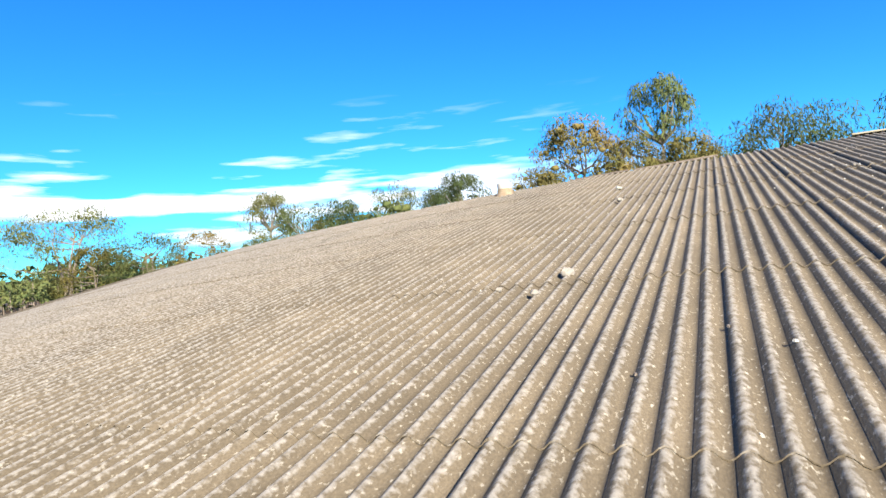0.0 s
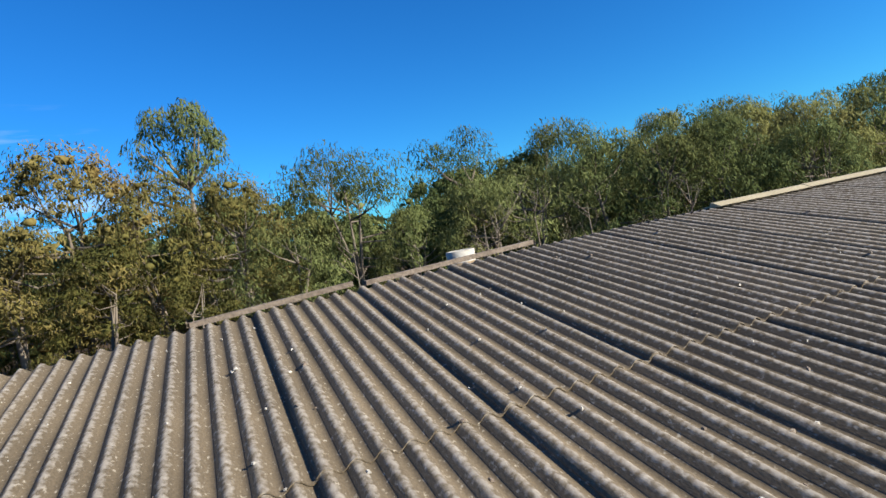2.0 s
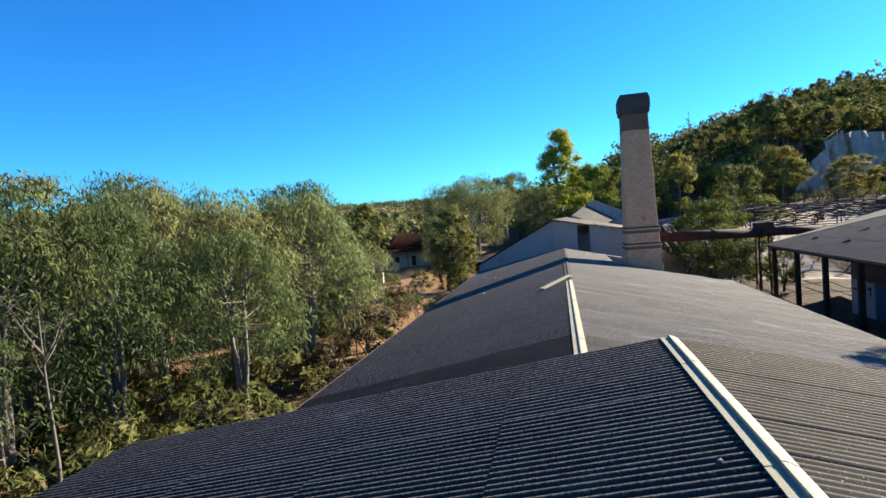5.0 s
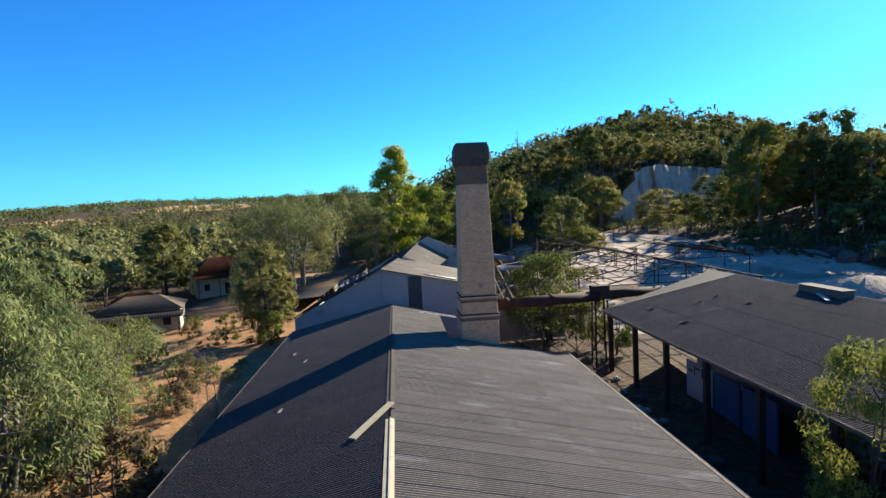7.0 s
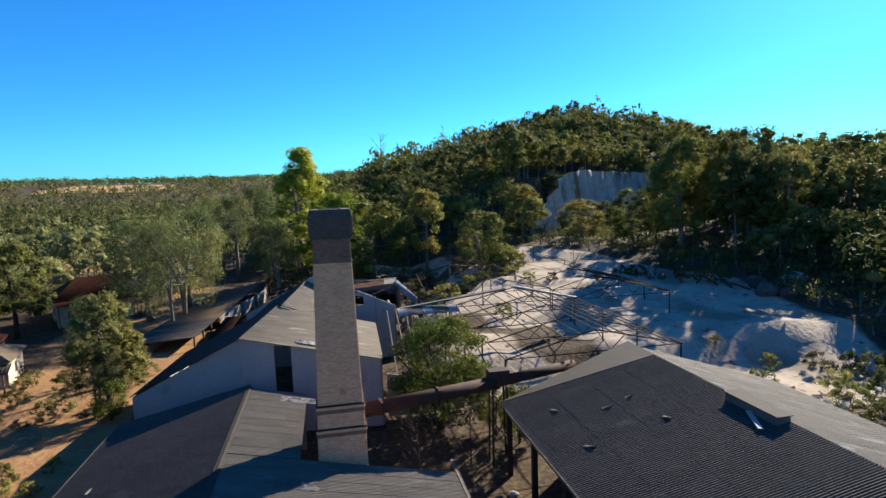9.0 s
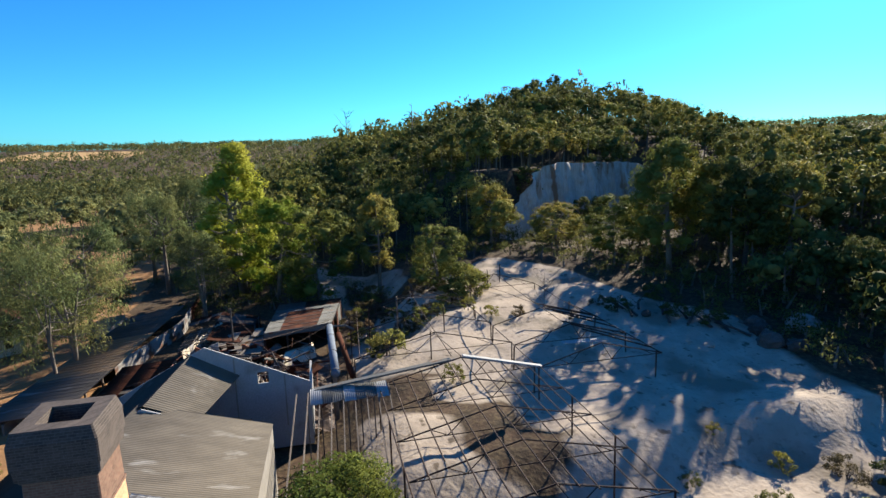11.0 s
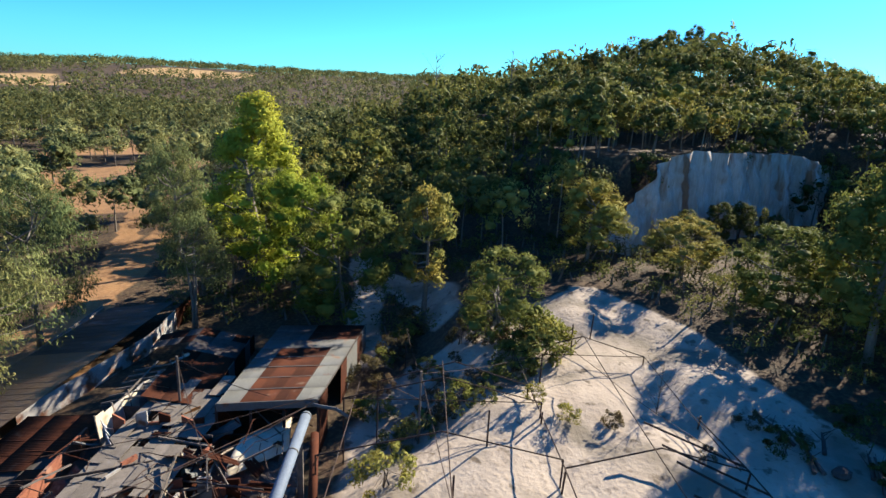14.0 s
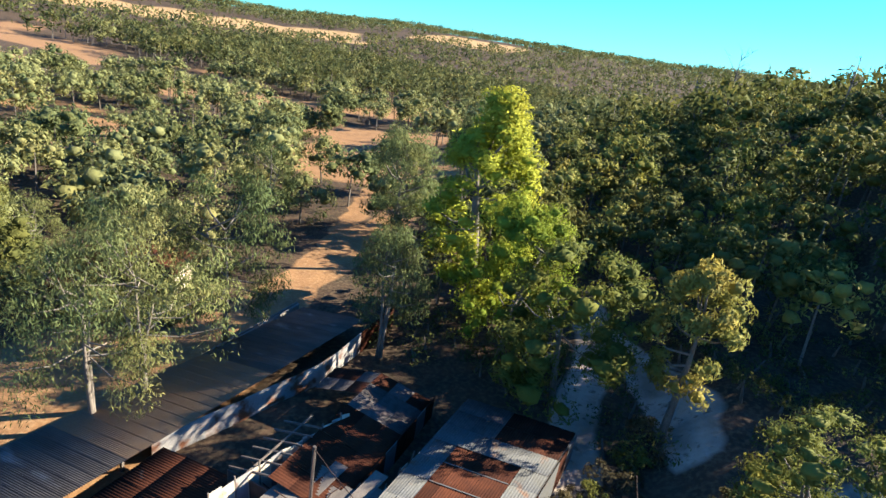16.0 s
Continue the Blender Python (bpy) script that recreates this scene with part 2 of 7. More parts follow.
def ground_material():
    """Litter, orange dirt, white clay sand and dry fields by the masks R, G, B of the sheet."""
    m = bpy.data.materials.new("ground")
    m.use_nodes = True
    n, l = m.node_tree.nodes, m.node_tree.links
    b = n["Principled BSDF"]
    b.inputs["Roughness"].default_value, b.inputs["Specular IOR Level"].default_value = 0.95, 0.15
    g = n.new("ShaderNodeNewGeometry")
    at = n.new("ShaderNodeAttribute")
    at.attribute_name = "cover"
    sp = n.new("ShaderNodeSeparateColor")
    l.new(at.outputs["Color"], sp.inputs[0])

    def tex(s, d=5):
        x = n.new("ShaderNodeTexNoise")
        x.inputs["Scale"].default_value, x.inputs["Detail"].default_value = s, d
        l.new(g.outputs["Position"], x.inputs[0])
        return x.outputs[0]

    def rng(v, lo, hi):
        r = n.new("ShaderNodeMapRange")
        r.inputs["From Min"].default_value, r.inputs["From Max"].default_value = lo, hi
        l.new(v, r.inputs["Value"])
        return r.outputs[0]

    def mix(f, a, c):
        x = n.new("ShaderNodeMix")
        x.data_type = "RGBA"
        for key, v in (("Factor", f), ("A", a), ("B", c)):
            if isinstance(v, tuple):
                x.inputs[key].default_value = (*v, 1)
            else:
                l.new(v, x.inputs[key])
        return x.outputs["Result"]

    def edge(v, noise_out, w=0.45):
        a = n.new("ShaderNodeMath")
        a.operation = "MULTIPLY_ADD"
        l.new(noise_out, a.inputs[0])
        a.inputs[1].default_value = w
        l.new(v, a.inputs[2])
        return rng(a.outputs[0], 0.62, 0.82)

    n1, n2, n3 = tex(0.35), tex(2.2), tex(0.06, 3)
    litter = mix(rng(n1, 0.35, 0.65), (0.075, 0.045, 0.027), (0.04, 0.03, 0.019))
    litter = mix(rng(n2, 0.45, 0.75), litter, (0.12, 0.085, 0.046))
    dirt = mix(rng(n1, 0.3, 0.7), (0.30, 0.162, 0.070), (0.21, 0.112, 0.052))
    dirt = mix(rng(n2, 0.5, 0.8), dirt, (0.34, 0.215, 0.105))
    sand = mix(rng(n1, 0.35, 0.7), (0.41, 0.335, 0.255), (0.31, 0.25, 0.19))
    sand = mix(rng(n2, 0.55, 0.8), sand, (0.24, 0.19, 0.135))
    sand = mix(rng(tex(0.16, 6), 0.50, 0.64), sand, (0.20, 0.165, 0.12))
    sand = mix(rng(tex(0.9, 6), 0.60, 0.70), sand, (0.13, 0.10, 0.07))
    field = mix(rng(n3, 0.35, 0.65), (0.44, 0.28, 0.115), (0.35, 0.22, 0.10))
    col = mix(edge(sp.outputs[1], n1), litter, dirt)
    col = mix(edge(sp.outputs[0], n1), col, sand)
    col = mix(edge(sp.outputs[2], n3), col, field)
    l.new(col, b.inputs["Base Color"])
    bp = n.new("ShaderNodeBump")
    bp.inputs["Strength"].default_value, bp.inputs["Distance"].default_value = 0.6, 0.15
    l.new(n2, bp.inputs["Height"])
    l.new(bp.outputs[0], b.inputs["Normal"])
    return m


M["ground"] = ground_material()


# ---------------------------------------------------------------- mesh helpers
def mesh_object(name, verts, faces, mat, parent=None, label="", smooth=False):
    me = bpy.data.meshes.new(name)
    me.from_pydata([tuple(v) for v in verts], [], faces)
    if smooth:
        me.shade_smooth()
    me.materials.append(mat)
    me.update()
    ob = new(name, me)
    if parent is not None:
        ob.parent = parent
    if label:
        ob["label"] = label
    return ob


class Shape:
    """Gathers vertices and faces of one part."""

    def __init__(self):
        self.v, self.f = [], []

    def add(self, verts, faces):
        k = len(self.v)
        self.v += [tuple(p) for p in verts]
        self.f += [tuple(i + k for i in q) for q in faces]
        return self

    def box(self, x0, y0, z0, x1, y1, z1, m=None):
        c = [Vector((x, y, z)) for z in (z0, z1) for y in (y0, y1) for x in (x0, x1)]
        if m is not None:
            c = [m @ p for p in c]
        return self.add(c, [(0, 2, 3, 1), (4, 5, 7, 6), (0, 1, 5, 4), (2, 6, 7, 3), (0, 4, 6, 2), (1, 3, 7, 5)])

    def beam(self, a, b, w=0.1, h=None, up=(0, 0, 1)):
        """A straight bar from a to b, w wide and h high."""
        a, b, h = Vector(a), Vector(b), h or w
        d = (b - a).normalized()
        s = d.cross(Vector(up))
        s = (s if s.length > 1e-3 else d.cross(Vector((1, 0, 0)))).normalized()
        t = s.cross(d)
        c = [p + s * i * w / 2 + t * j * h / 2 for p in (a, b) for i, j in ((-1, -1), (1, -1), (1, 1), (-1, 1))]
        return self.add(c, [(3, 2, 1, 0), (4, 5, 6, 7), (0, 1, 5, 4), (1, 2, 6, 5), (2, 3, 7, 6), (3, 0, 4, 7)])

    def tube(self, points, radii, n=8, caps=True):
        """A round tube through points."""
        k = len(self.v)
        pts = [Vector(p) for p in points]
        for i, p in enumerate(pts):
            d = (pts[min(i + 1, len(pts) - 1)] - pts[max(i - 1, 0)]).normalized()
            s = d.cross(Vector((0.31, 0.22, 0.93)))
            s = (s if s.length > 1e-3 else Vector((1, 0, 0))).normalized()
            t = d.cross(s)
            r = radii[i] if isinstance(radii, (list, tuple)) else radii
            self.v += [tuple(p + (s * math.cos(a) + t * math.sin(a)) * r) for a in (2 * math.pi * j / n for j in range(n))]
        for i in range(len(pts) - 1):
            self.f += [(k + i * n + j, k + i * n + (j + 1) % n, k + (i + 1) * n + (j + 1) % n, k + (i + 1) * n + j) for j in range(n)]
        if caps:
            self.f += [tuple(k + j for j in reversed(range(n))), tuple(k + (len(pts) - 1) * n + j for j in range(n))]
        return self

    def slab(self, corners, thick):
        """A flat slab of that thickness below the polygon of corners."""
        c = [Vector(p) for p in corners]
        nrm = (c[1] - c[0]).cross(c[2] - c[0]).normalized()
        n = len(c)
        low = [p - nrm * thick for p in c]
        return self.add(c + low, [tuple(range(n)), tuple(reversed(range(n, 2 * n)))] + [(i, n + i, n + (i + 1) % n, (i + 1) % n) for i in range(n)])

    def make(self, name, mat, parent=None, label="", smooth=False):
        return mesh_object(name, self.v, self.f, mat, parent, label, smooth)


def thing(name, label, category, group="", at=(0, 0, 0), kind=""):
    ob = new(name)
    ob.location = at
    ob.empty_display_size = 0.2
    return tagged(ob, label, category, group, kind)


def smooth01(v, lo, hi):
    u = min(1.0, max(0.0, (v - lo) / (hi - lo)))
    return u * u * (3 - 2 * u)


# ---------------------------------------------------------------- the lie of the land
CLIFF_A, CLIFF_B = Vector((147.0, -51.0)), Vector((178.0, -103.0))


TRACK = [(118, -22), (130, -21), (139, -18.5), (148, -12.5), (151, -15), (141, -23), (133, -27.5), (124, -29)]
CLAY = [(56, -40), (60, -56), (70, -61), (84, -60.5), (92, -61), (99, -57.5), (107, -55), (116, -52.5), (126, -48), (133, -44), (128, -38), (121, -29), (118, -20), (106, -15.5), (84, -14.5), (66, -18), (60, -30)]


def lie(x, y):
    """Height of the ground."""
    z = 2.6
    z += 3.9 * (0.6 * smooth01(x, 69.0, 72.0) + 0.4 * smooth01(x, 73, 104)) * smooth01(-y - 9.0 * smooth01(x, 92, 106), 11.5, 19.5)                       # white clay bench
    z += 35.0 * math.exp(-(((x - 262) / 95) ** 2 + ((y + 122) / (80 if y > -122 else 54)) ** 2))     # wooded hill
    z += 9.0 * math.exp(-(((x - 270) / 70) ** 2 + ((y + 20) / 60) ** 2))
    z += 9.0 * math.exp(-(((x - 120) / 45) ** 2 + ((y + 150) / 60) ** 2))
    r = math.hypot(x - 60, y)
    z += 52.0 * smooth01(r, 350, 1300)
    z -= 13.0 * smooth01(r, 450, 1200) * smooth01(math.atan2(y, x - 60), 0.42, 0.66)
    z += 0.5 * noise.noise((x * 0.05, y * 0.05, 1.7)) + 0.22 * noise.noise((x * 0.21, y * 0.21, 4.2))
    if 50 < x < 145 and -80 < y < -10:         # gullied clay
        m = smooth01(inset(x, y, CLAY), 0, 6)
        z += m * (1.7 * abs(noise.noise((x * 0.09, y * 0.09, 6.1))) + 0.8 * noise.noise((x * 0.16, y * 0.16, 2.9)) - 0.5)
    # the quarry floor in front of the cut face
    d = CLIFF_B - CLIFF_A
    u = (Vector((x, y)) - CLIFF_A).dot(d) / d.length_squared
    side = ((y - CLIFF_A.y) * d.x - (x - CLIFF_A.x) * d.y) / d.length
    if -0.1 < u < 1.15 and side < 3:
        cut = smooth01(-side, -1.5, 1.0) * smooth01(u, -0.08, 0.03) * (1 - smooth01(u, 1.05, 1.15)) * (1 - smooth01(-side, 18, 40))
        z += (min(z, 9.5) - z) * cut
    elif -0.1 < u < 1.15 and side < 45:
        z += (max(z, 23.5) - z) * smooth01(u, -0.08, 0.1) * (1 - smooth01(u, 0.9, 1.12)) * (1 - smooth01(side, 20, 45))
    return z


def inside(x, y, boxes):
    return any(a <= x <= c and b <= y <= d for a, b, c, d in boxes)


def inset(x, y, poly):
    """How far inside a polygon a point lies; outside it is negative."""
    p, best, odd = Vector((x, y)), 1e9, False
    for i, a in enumerate(poly):
        b = poly[i - 1]
        av, bv = Vector(a), Vector(b)
        d = bv - av
        t = min(1, max(0, (p - av).dot(d) / d.length_squared))
        best = min(best, (p - av - d * t).length)
        if (a[1] > y) != (b[1] > y) and x < (b[0] - a[0]) * (y - a[1]) / (b[1] - a[1]) + a[0]:
            odd = not odd
    return best if odd else -best


def cover_of(x, y):
    """Masks of white sand, orange dirt and dry field."""
    wob = 5 * noise.noise((x * 0.06, y * 0.06, 9.0))
    sand = smooth01(inset(x, y, CLAY) + wob * 0.5, -1.5, 2.5)
    sand *= 1 - 0.72 * smooth01(noise.noise((x * 0.13, y * 0.13, 8.8)) + 0.35 * noise.noise((x * 0.4, y * 0.4, 2.8)), -0.12, 0.26) * (1 - smooth01(x, 86, 106)) * smooth01(y, -36, -30)
    sand = max(sand, 0.9 * (1 - smooth01(abs(y + 17 - (x - 118) * 0.12 + wob * 0.3), 1.5, 3.5)) * smooth01(x, 114, 120) * (1 - smooth01(x, 150, 160)))
    sand = max(sand, 0.9 * smooth01(inset(x, y, TRACK) + wob * 0.4, -1.0, 2.0))
    dirt = smooth01(x, 42, 54) * (1 - smooth01(x, 112, 125)) * smooth01(y + wob * 0.5, 10, 13) * (1 - smooth01(y + wob, 22 + 0.10 * max(0, x - 40), 28 + 0.12 * max(0, x - 40)))
    dirt = max(dirt, 0.75 * smooth01(noise.noise((x * 0.10, y * 0.10, 5.3)), -0.3, 0.15) * smooth01(x, -30, -10) * (1 - smooth01(x, 48, 58)) * smooth01(y, 11, 13) * (1 - smooth01(y, 26, 40)))
    track = 1 - smooth01(abs(y - 21 - (x - 115) * 0.06 + wob * 0.4), 2.2, 4.5)
    dirt = max(dirt, track * smooth01(x, 100, 112) * (1 - smooth01(x, 225, 245)))
    lane = 1 - smooth01(abs(y - 17.5 - 0.36 * (x - 127) + wob * 0.3), 1.3, 2.8)
    dirt = max(dirt, lane * smooth01(x, 116, 124) * (1 - smooth01(x, 196, 210)))
    dirt = max(dirt, 0.95 * smooth01(noise.noise((x * 0.022, y * 0.022, 3.3)), -0.15, 0.2) * smooth01(y, 14, 30) * smooth01(x, 100, 118) * (1 - smooth01(x, 340, 420)))
    r, a = math.hypot(x - 60, y), math.atan2(y, x - 60)
    edge = 690 + 210 * (1 - smooth01(a, 0.36, 0.52))
    field = smooth01(r, edge, edge + 30) * (1 - smooth01(r, edge + 150, edge + 190)) * smooth01(a, 0.23, 0.26) * (1 - smooth01(a, 1.0, 1.1)) * smooth01(noise.noise((x * 0.012, y * 0.012, 7.7)) + 0.42, 0.0, 0.15)
    return sand, dirt, field


def spaced(lo, hi, step, far):
    """Coordinates step apart from lo to hi and wider out to far."""
    out = list(np.arange(lo, hi + 0.1, step))
    d, p = step, hi
    while p < far:
        d *= 1.13
        p += d
        out.append(p)
    d, p = step, lo
    while p > -far:
        d *= 1.13
        p -= d
        out.insert(0, p)
    return out


def build_ground():
    xs, ys = spaced(-40, 190, 2.0, 4200), spaced(-120, 70, 2.0, 4200)
    verts = [(x, y, lie(x, y)) for y in ys for x in xs]
    nx = len(xs)
    faces = [(j * nx + i, j * nx + i + 1, (j + 1) * nx + i + 1, (j + 1) * nx + i) for j in range(len(ys) - 1) for i in range(nx - 1)]
    ob = mesh_object("ground", verts, faces, M["ground"], smooth=True)
    layer = ob.data.color_attributes.new("cover", "FLOAT_COLOR", "POINT")
    layer.data.foreach_set("color", [c for x, y, _ in verts for c in (*cover_of(x, y), 1.0)])
    tagged(ob, "rolling bush ground with orange dirt and white clay sand", "ground", kind="structure")


build_ground()

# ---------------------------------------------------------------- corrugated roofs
def lichen_highlight(mat, colour, strength):
    """Lichen and bare fibre, pale and broken up, along the worn crests of the sheets, with sunlit highlights put into
    the same colour.
    """
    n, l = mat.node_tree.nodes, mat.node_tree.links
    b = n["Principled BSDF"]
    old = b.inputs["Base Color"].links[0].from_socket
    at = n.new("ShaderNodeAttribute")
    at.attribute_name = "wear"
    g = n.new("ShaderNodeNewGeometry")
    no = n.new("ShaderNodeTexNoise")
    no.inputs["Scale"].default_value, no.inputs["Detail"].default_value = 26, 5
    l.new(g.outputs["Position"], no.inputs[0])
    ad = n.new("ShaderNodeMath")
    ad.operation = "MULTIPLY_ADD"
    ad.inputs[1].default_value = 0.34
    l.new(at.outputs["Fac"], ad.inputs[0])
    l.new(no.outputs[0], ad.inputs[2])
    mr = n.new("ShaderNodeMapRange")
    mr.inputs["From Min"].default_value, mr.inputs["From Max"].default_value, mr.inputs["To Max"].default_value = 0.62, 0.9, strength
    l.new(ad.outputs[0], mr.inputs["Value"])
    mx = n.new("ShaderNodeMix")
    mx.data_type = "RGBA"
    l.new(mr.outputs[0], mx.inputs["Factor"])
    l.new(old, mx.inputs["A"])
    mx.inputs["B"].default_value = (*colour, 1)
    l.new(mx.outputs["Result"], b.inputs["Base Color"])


# The pale crests also carry the sun's highlights as colour.
lichen_highlight(M["asbestos"], (0.34, 0.315, 0.275), 0.62)
lichen_highlight(M["asbestos_grey"], (0.25, 0.24, 0.22), 0.45)
lichen_highlight(M["asbestos_shade"], (0.215, 0.20, 0.185), 0.6)
PITCH = 0.146                # one wave of the sheets
COVER, RUN = 7 * PITCH, 2.68  # what a sheet covers across and down the slope
SHEETS = {}


def sheet_mesh(length, mat, waves=7, per=6, depth=0.0245, thick=0.008):
    """A wavy sheet from its upper edge at y = 0 to y = -length, with a visible thickness at its lower edge and sides."""
    key = (round(length, 2), mat, waves, per)
    if key in SHEETS:
        return SHEETS[key]
    n = waves * per + per // 3 + per // 6
    xs = [(i - per // 3) * PITCH / per for i in range(n + 1)]
    zs = [depth * math.cos(2 * math.pi * x / PITCH) for x in xs]
    top, low = [(x, 0.0, z) for x, z in zip(xs, zs)], [(x, -length, z) for x, z in zip(xs, zs)]
    v = top + low + low + [(x, y, z - thick) for x, y, z in low]
    k = n + 1
    f = [(k + i, k + i + 1, i + 1, i) for i in range(n)] + [(3 * k + i, 3 * k + i + 1, 2 * k + i + 1, 2 * k + i) for i in range(n)]
    m = len(v)
    v += [top[0], low[0], (xs[0], -length, zs[0] - thick), (xs[0], 0, zs[0] - thick), top[-1], low[-1], (xs[-1], -length, zs[-1] - thick), (xs[-1], 0, zs[-1] - thick)]
    f += [(m, m + 3, m + 2, m + 1), (m + 4, m + 5, m + 6, m + 7)]
    me = bpy.data.meshes.new("roof_sheet")
    me.from_pydata(v, [], f)
    me.shade_smooth()
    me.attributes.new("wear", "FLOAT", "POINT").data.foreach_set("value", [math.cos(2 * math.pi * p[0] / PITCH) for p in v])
    me.materials.append(M[mat])
    SHEETS[key] = me
    return me


def sheet_slope(parent, x0, x1, ridge, sign, pitch, length, mat, near=(-1e9, 1e9), seed=1, missing=(), rough=1.0, first=RUN):
    """Rows of sheets down one slope. ridge(x) gives y and z; sign is 1 for the slope towards +y. Sheets between near[0] and near[1] are pieces of their
    own; the others are joined."""
    rnd = random.Random(seed)
    starts = [0.0] + [first + RUN * k for k in range(math.ceil((length - first) / RUN - 0.02))]
    rows, rest = len(starts), Shape()
    cols = round((x1 - x0) / COVER)
    for c in range(cols):
        xa = x0 + c * COVER
        ry, rz = ridge(xa + COVER / 2)
        slope = (ridge(xa + COVER)[1] - ridge(xa)[1]) / COVER
        gap = 0.007 if (c * 7 + seed) % 5 in (0, 2) and rough >= 1 else 0.0    # sprung side laps
        for r in range(rows):
            if (c, r) in missing:
                continue
            ln = (starts + [length])[r + 1] - starts[r] + (0.14 if r < rows - 1 else 0.0)
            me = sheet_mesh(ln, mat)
            lift = 0.014 + rnd.uniform(-0.003, 0.004) * rough
            m = (Matrix.Translation((xa if sign < 0 else xa + COVER, ry, rz)) @ Matrix.Rotation(0 if sign < 0 else math.pi, 4, "Z")
                 @ Matrix.Rotation(radians(pitch), 4, "X") @ Matrix.Rotation(-math.atan(slope) * (1 if sign < 0 else -1), 4, "Y")
                 @ Matrix.Translation((0, -0.03 - starts[r], 0.002 * (c % 2)))
                 @ Matrix.Rotation(-math.atan(lift / ln), 4, "X") @ Matrix.Rotation(0.0045 + gap + rnd.uniform(-0.002, 0.003) * rough, 4, "Y")
                 @ Matrix.Rotation(rnd.uniform(-0.0004, 0.0004) * rough, 4, "Z"))
            if near[0] <= xa <= near[1]:
                ob = new("roof_sheet", me)
                ob.parent = parent
                ob.matrix_basis = m
            else:
                rest.add([m @ v.co for v in me.vertices], [tuple(p.vertices) for p in me.polygons])
    if rest.v:
        ob = rest.make("roof_sheeting", M[mat], parent, smooth=True)
        ob["kind"] = "stuff"


def ridge_cap(parent, a, b, mat, name="ridge_capping", w=0.19, label=""):
    """A rolled capping along a ridge: two wings and a round roll, in lengths of 1.8 m."""
    a, b = Vector(a), Vector(b)
    n = max(1, round((b - a).length / 1.8))
    for i in range(n):
        p, q = a.lerp(b, i / n), a.lerp(b, (i + 1.015) / n)
        s = Shape()
        prof = [(-w, -0.012), (-w * 0.75, 0.004), (-0.05, 0.036), (0.0, 0.045), (0.015, 0.036), (0.018, 0.0), (0.06, -0.002), (w * 0.95, -0.008), (w * 0.95, -0.022), (-w, -0.026)]
        up = 0.006 * (i % 2)
        s.add([(t.x, t.y + y, t.z + z + up) for t in (p, q) for y, z in prof],
              [(j, j + 1, len(prof) + j + 1, len(prof) + j) for j in range(len(prof) - 1)] + [tuple(range(len(prof))), tuple(reversed(range(len(prof), 2 * len(prof))))])
        s.make(name, M[mat], parent, label)


def gable_wall(parent, x, pts, mat, thick=0.18, name="wall", label=""):
    """An upright wall across x whose outline (y, z) is pts."""
    s = Shape()
    n = len(pts)
    s.add([(x - thick / 2, y, z) for y, z in pts] + [(x + thick / 2, y, z) for y, z in pts],
          [tuple(range(n)), tuple(reversed(range(n, 2 * n)))] + [(i, n + i, n + (i + 1) % n, (i + 1) % n) for i in range(n)])
    return s.make(name, M[mat], parent, label)


def ridge_one(x):
    return 0.0, 9.0 - (0.0024 * x * x if x < 0 else 0)


def factory_near():
    f = thing("factory_building", "long low factory under weathered corrugated fibre-cement sheets", "building")
    right = Shape().box(-44, -23.6, 3.7, 14.2, -23.4, 3.9).make("roof_right", M["timber"], f, "sunlit sandy grey corrugated slope")
    left = Shape().box(-44, 11.5, 6.7, 14.2, 11.7, 6.85).make("roof_left", M["timber"], f, "corrugated slope coloured dark for shade, with pale patches")
    tilt = 12.0
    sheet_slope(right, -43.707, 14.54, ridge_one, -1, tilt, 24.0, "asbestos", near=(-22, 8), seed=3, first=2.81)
    # Shade on this slope is painted in by the darker sheets.
    sheet_slope(left, -43.81, 14.44, ridge_one, 1, 10.0, 12.0, "asbestos_shade", near=(-9, 14), seed=4)
    ridge_cap(f, (0.0, 0, 9.03), (14.3, 0, 9.03), "cap", w=0.155, label="cream rolled ridge capping")
    gable_wall(f, 14.1, [(-23.4, 2), (11.4, 2), (11.4, 6.85), (0, 8.9), (-23.3, 3.9)], "concrete")
    gable_wall(f, -43.0, [(-23.4, 1), (11.4, 1), (11.4, 3.0), (0, 4.4), (-23.3, 1.05)], "concrete")
    Shape().box(-43, 11.2, 1.5, 14, 11.4, 6.6).make("wall", M["concrete"], f)
    Shape().box(-43, -23.4, 1.0, 14, -23.2, 3.4).make("wall", M["concrete"], f)
    # bare battens where the capping is gone
    rnd = random.Random(5)
    for x0, x1 in ((-6.5, -4.93), (-4.8, -2.75)):
        ya, za = ridge_one(x0)
        yb, zb = ridge_one(x1)
        Shape().beam((x0, ya + 0.10, za + 0.035), (x1, yb + 0.12, zb + 0.04 + rnd.uniform(0, 0.03)), 0.09, 0.05).make("ridge_batten", M["timber"], f)
    return f


factory_near()


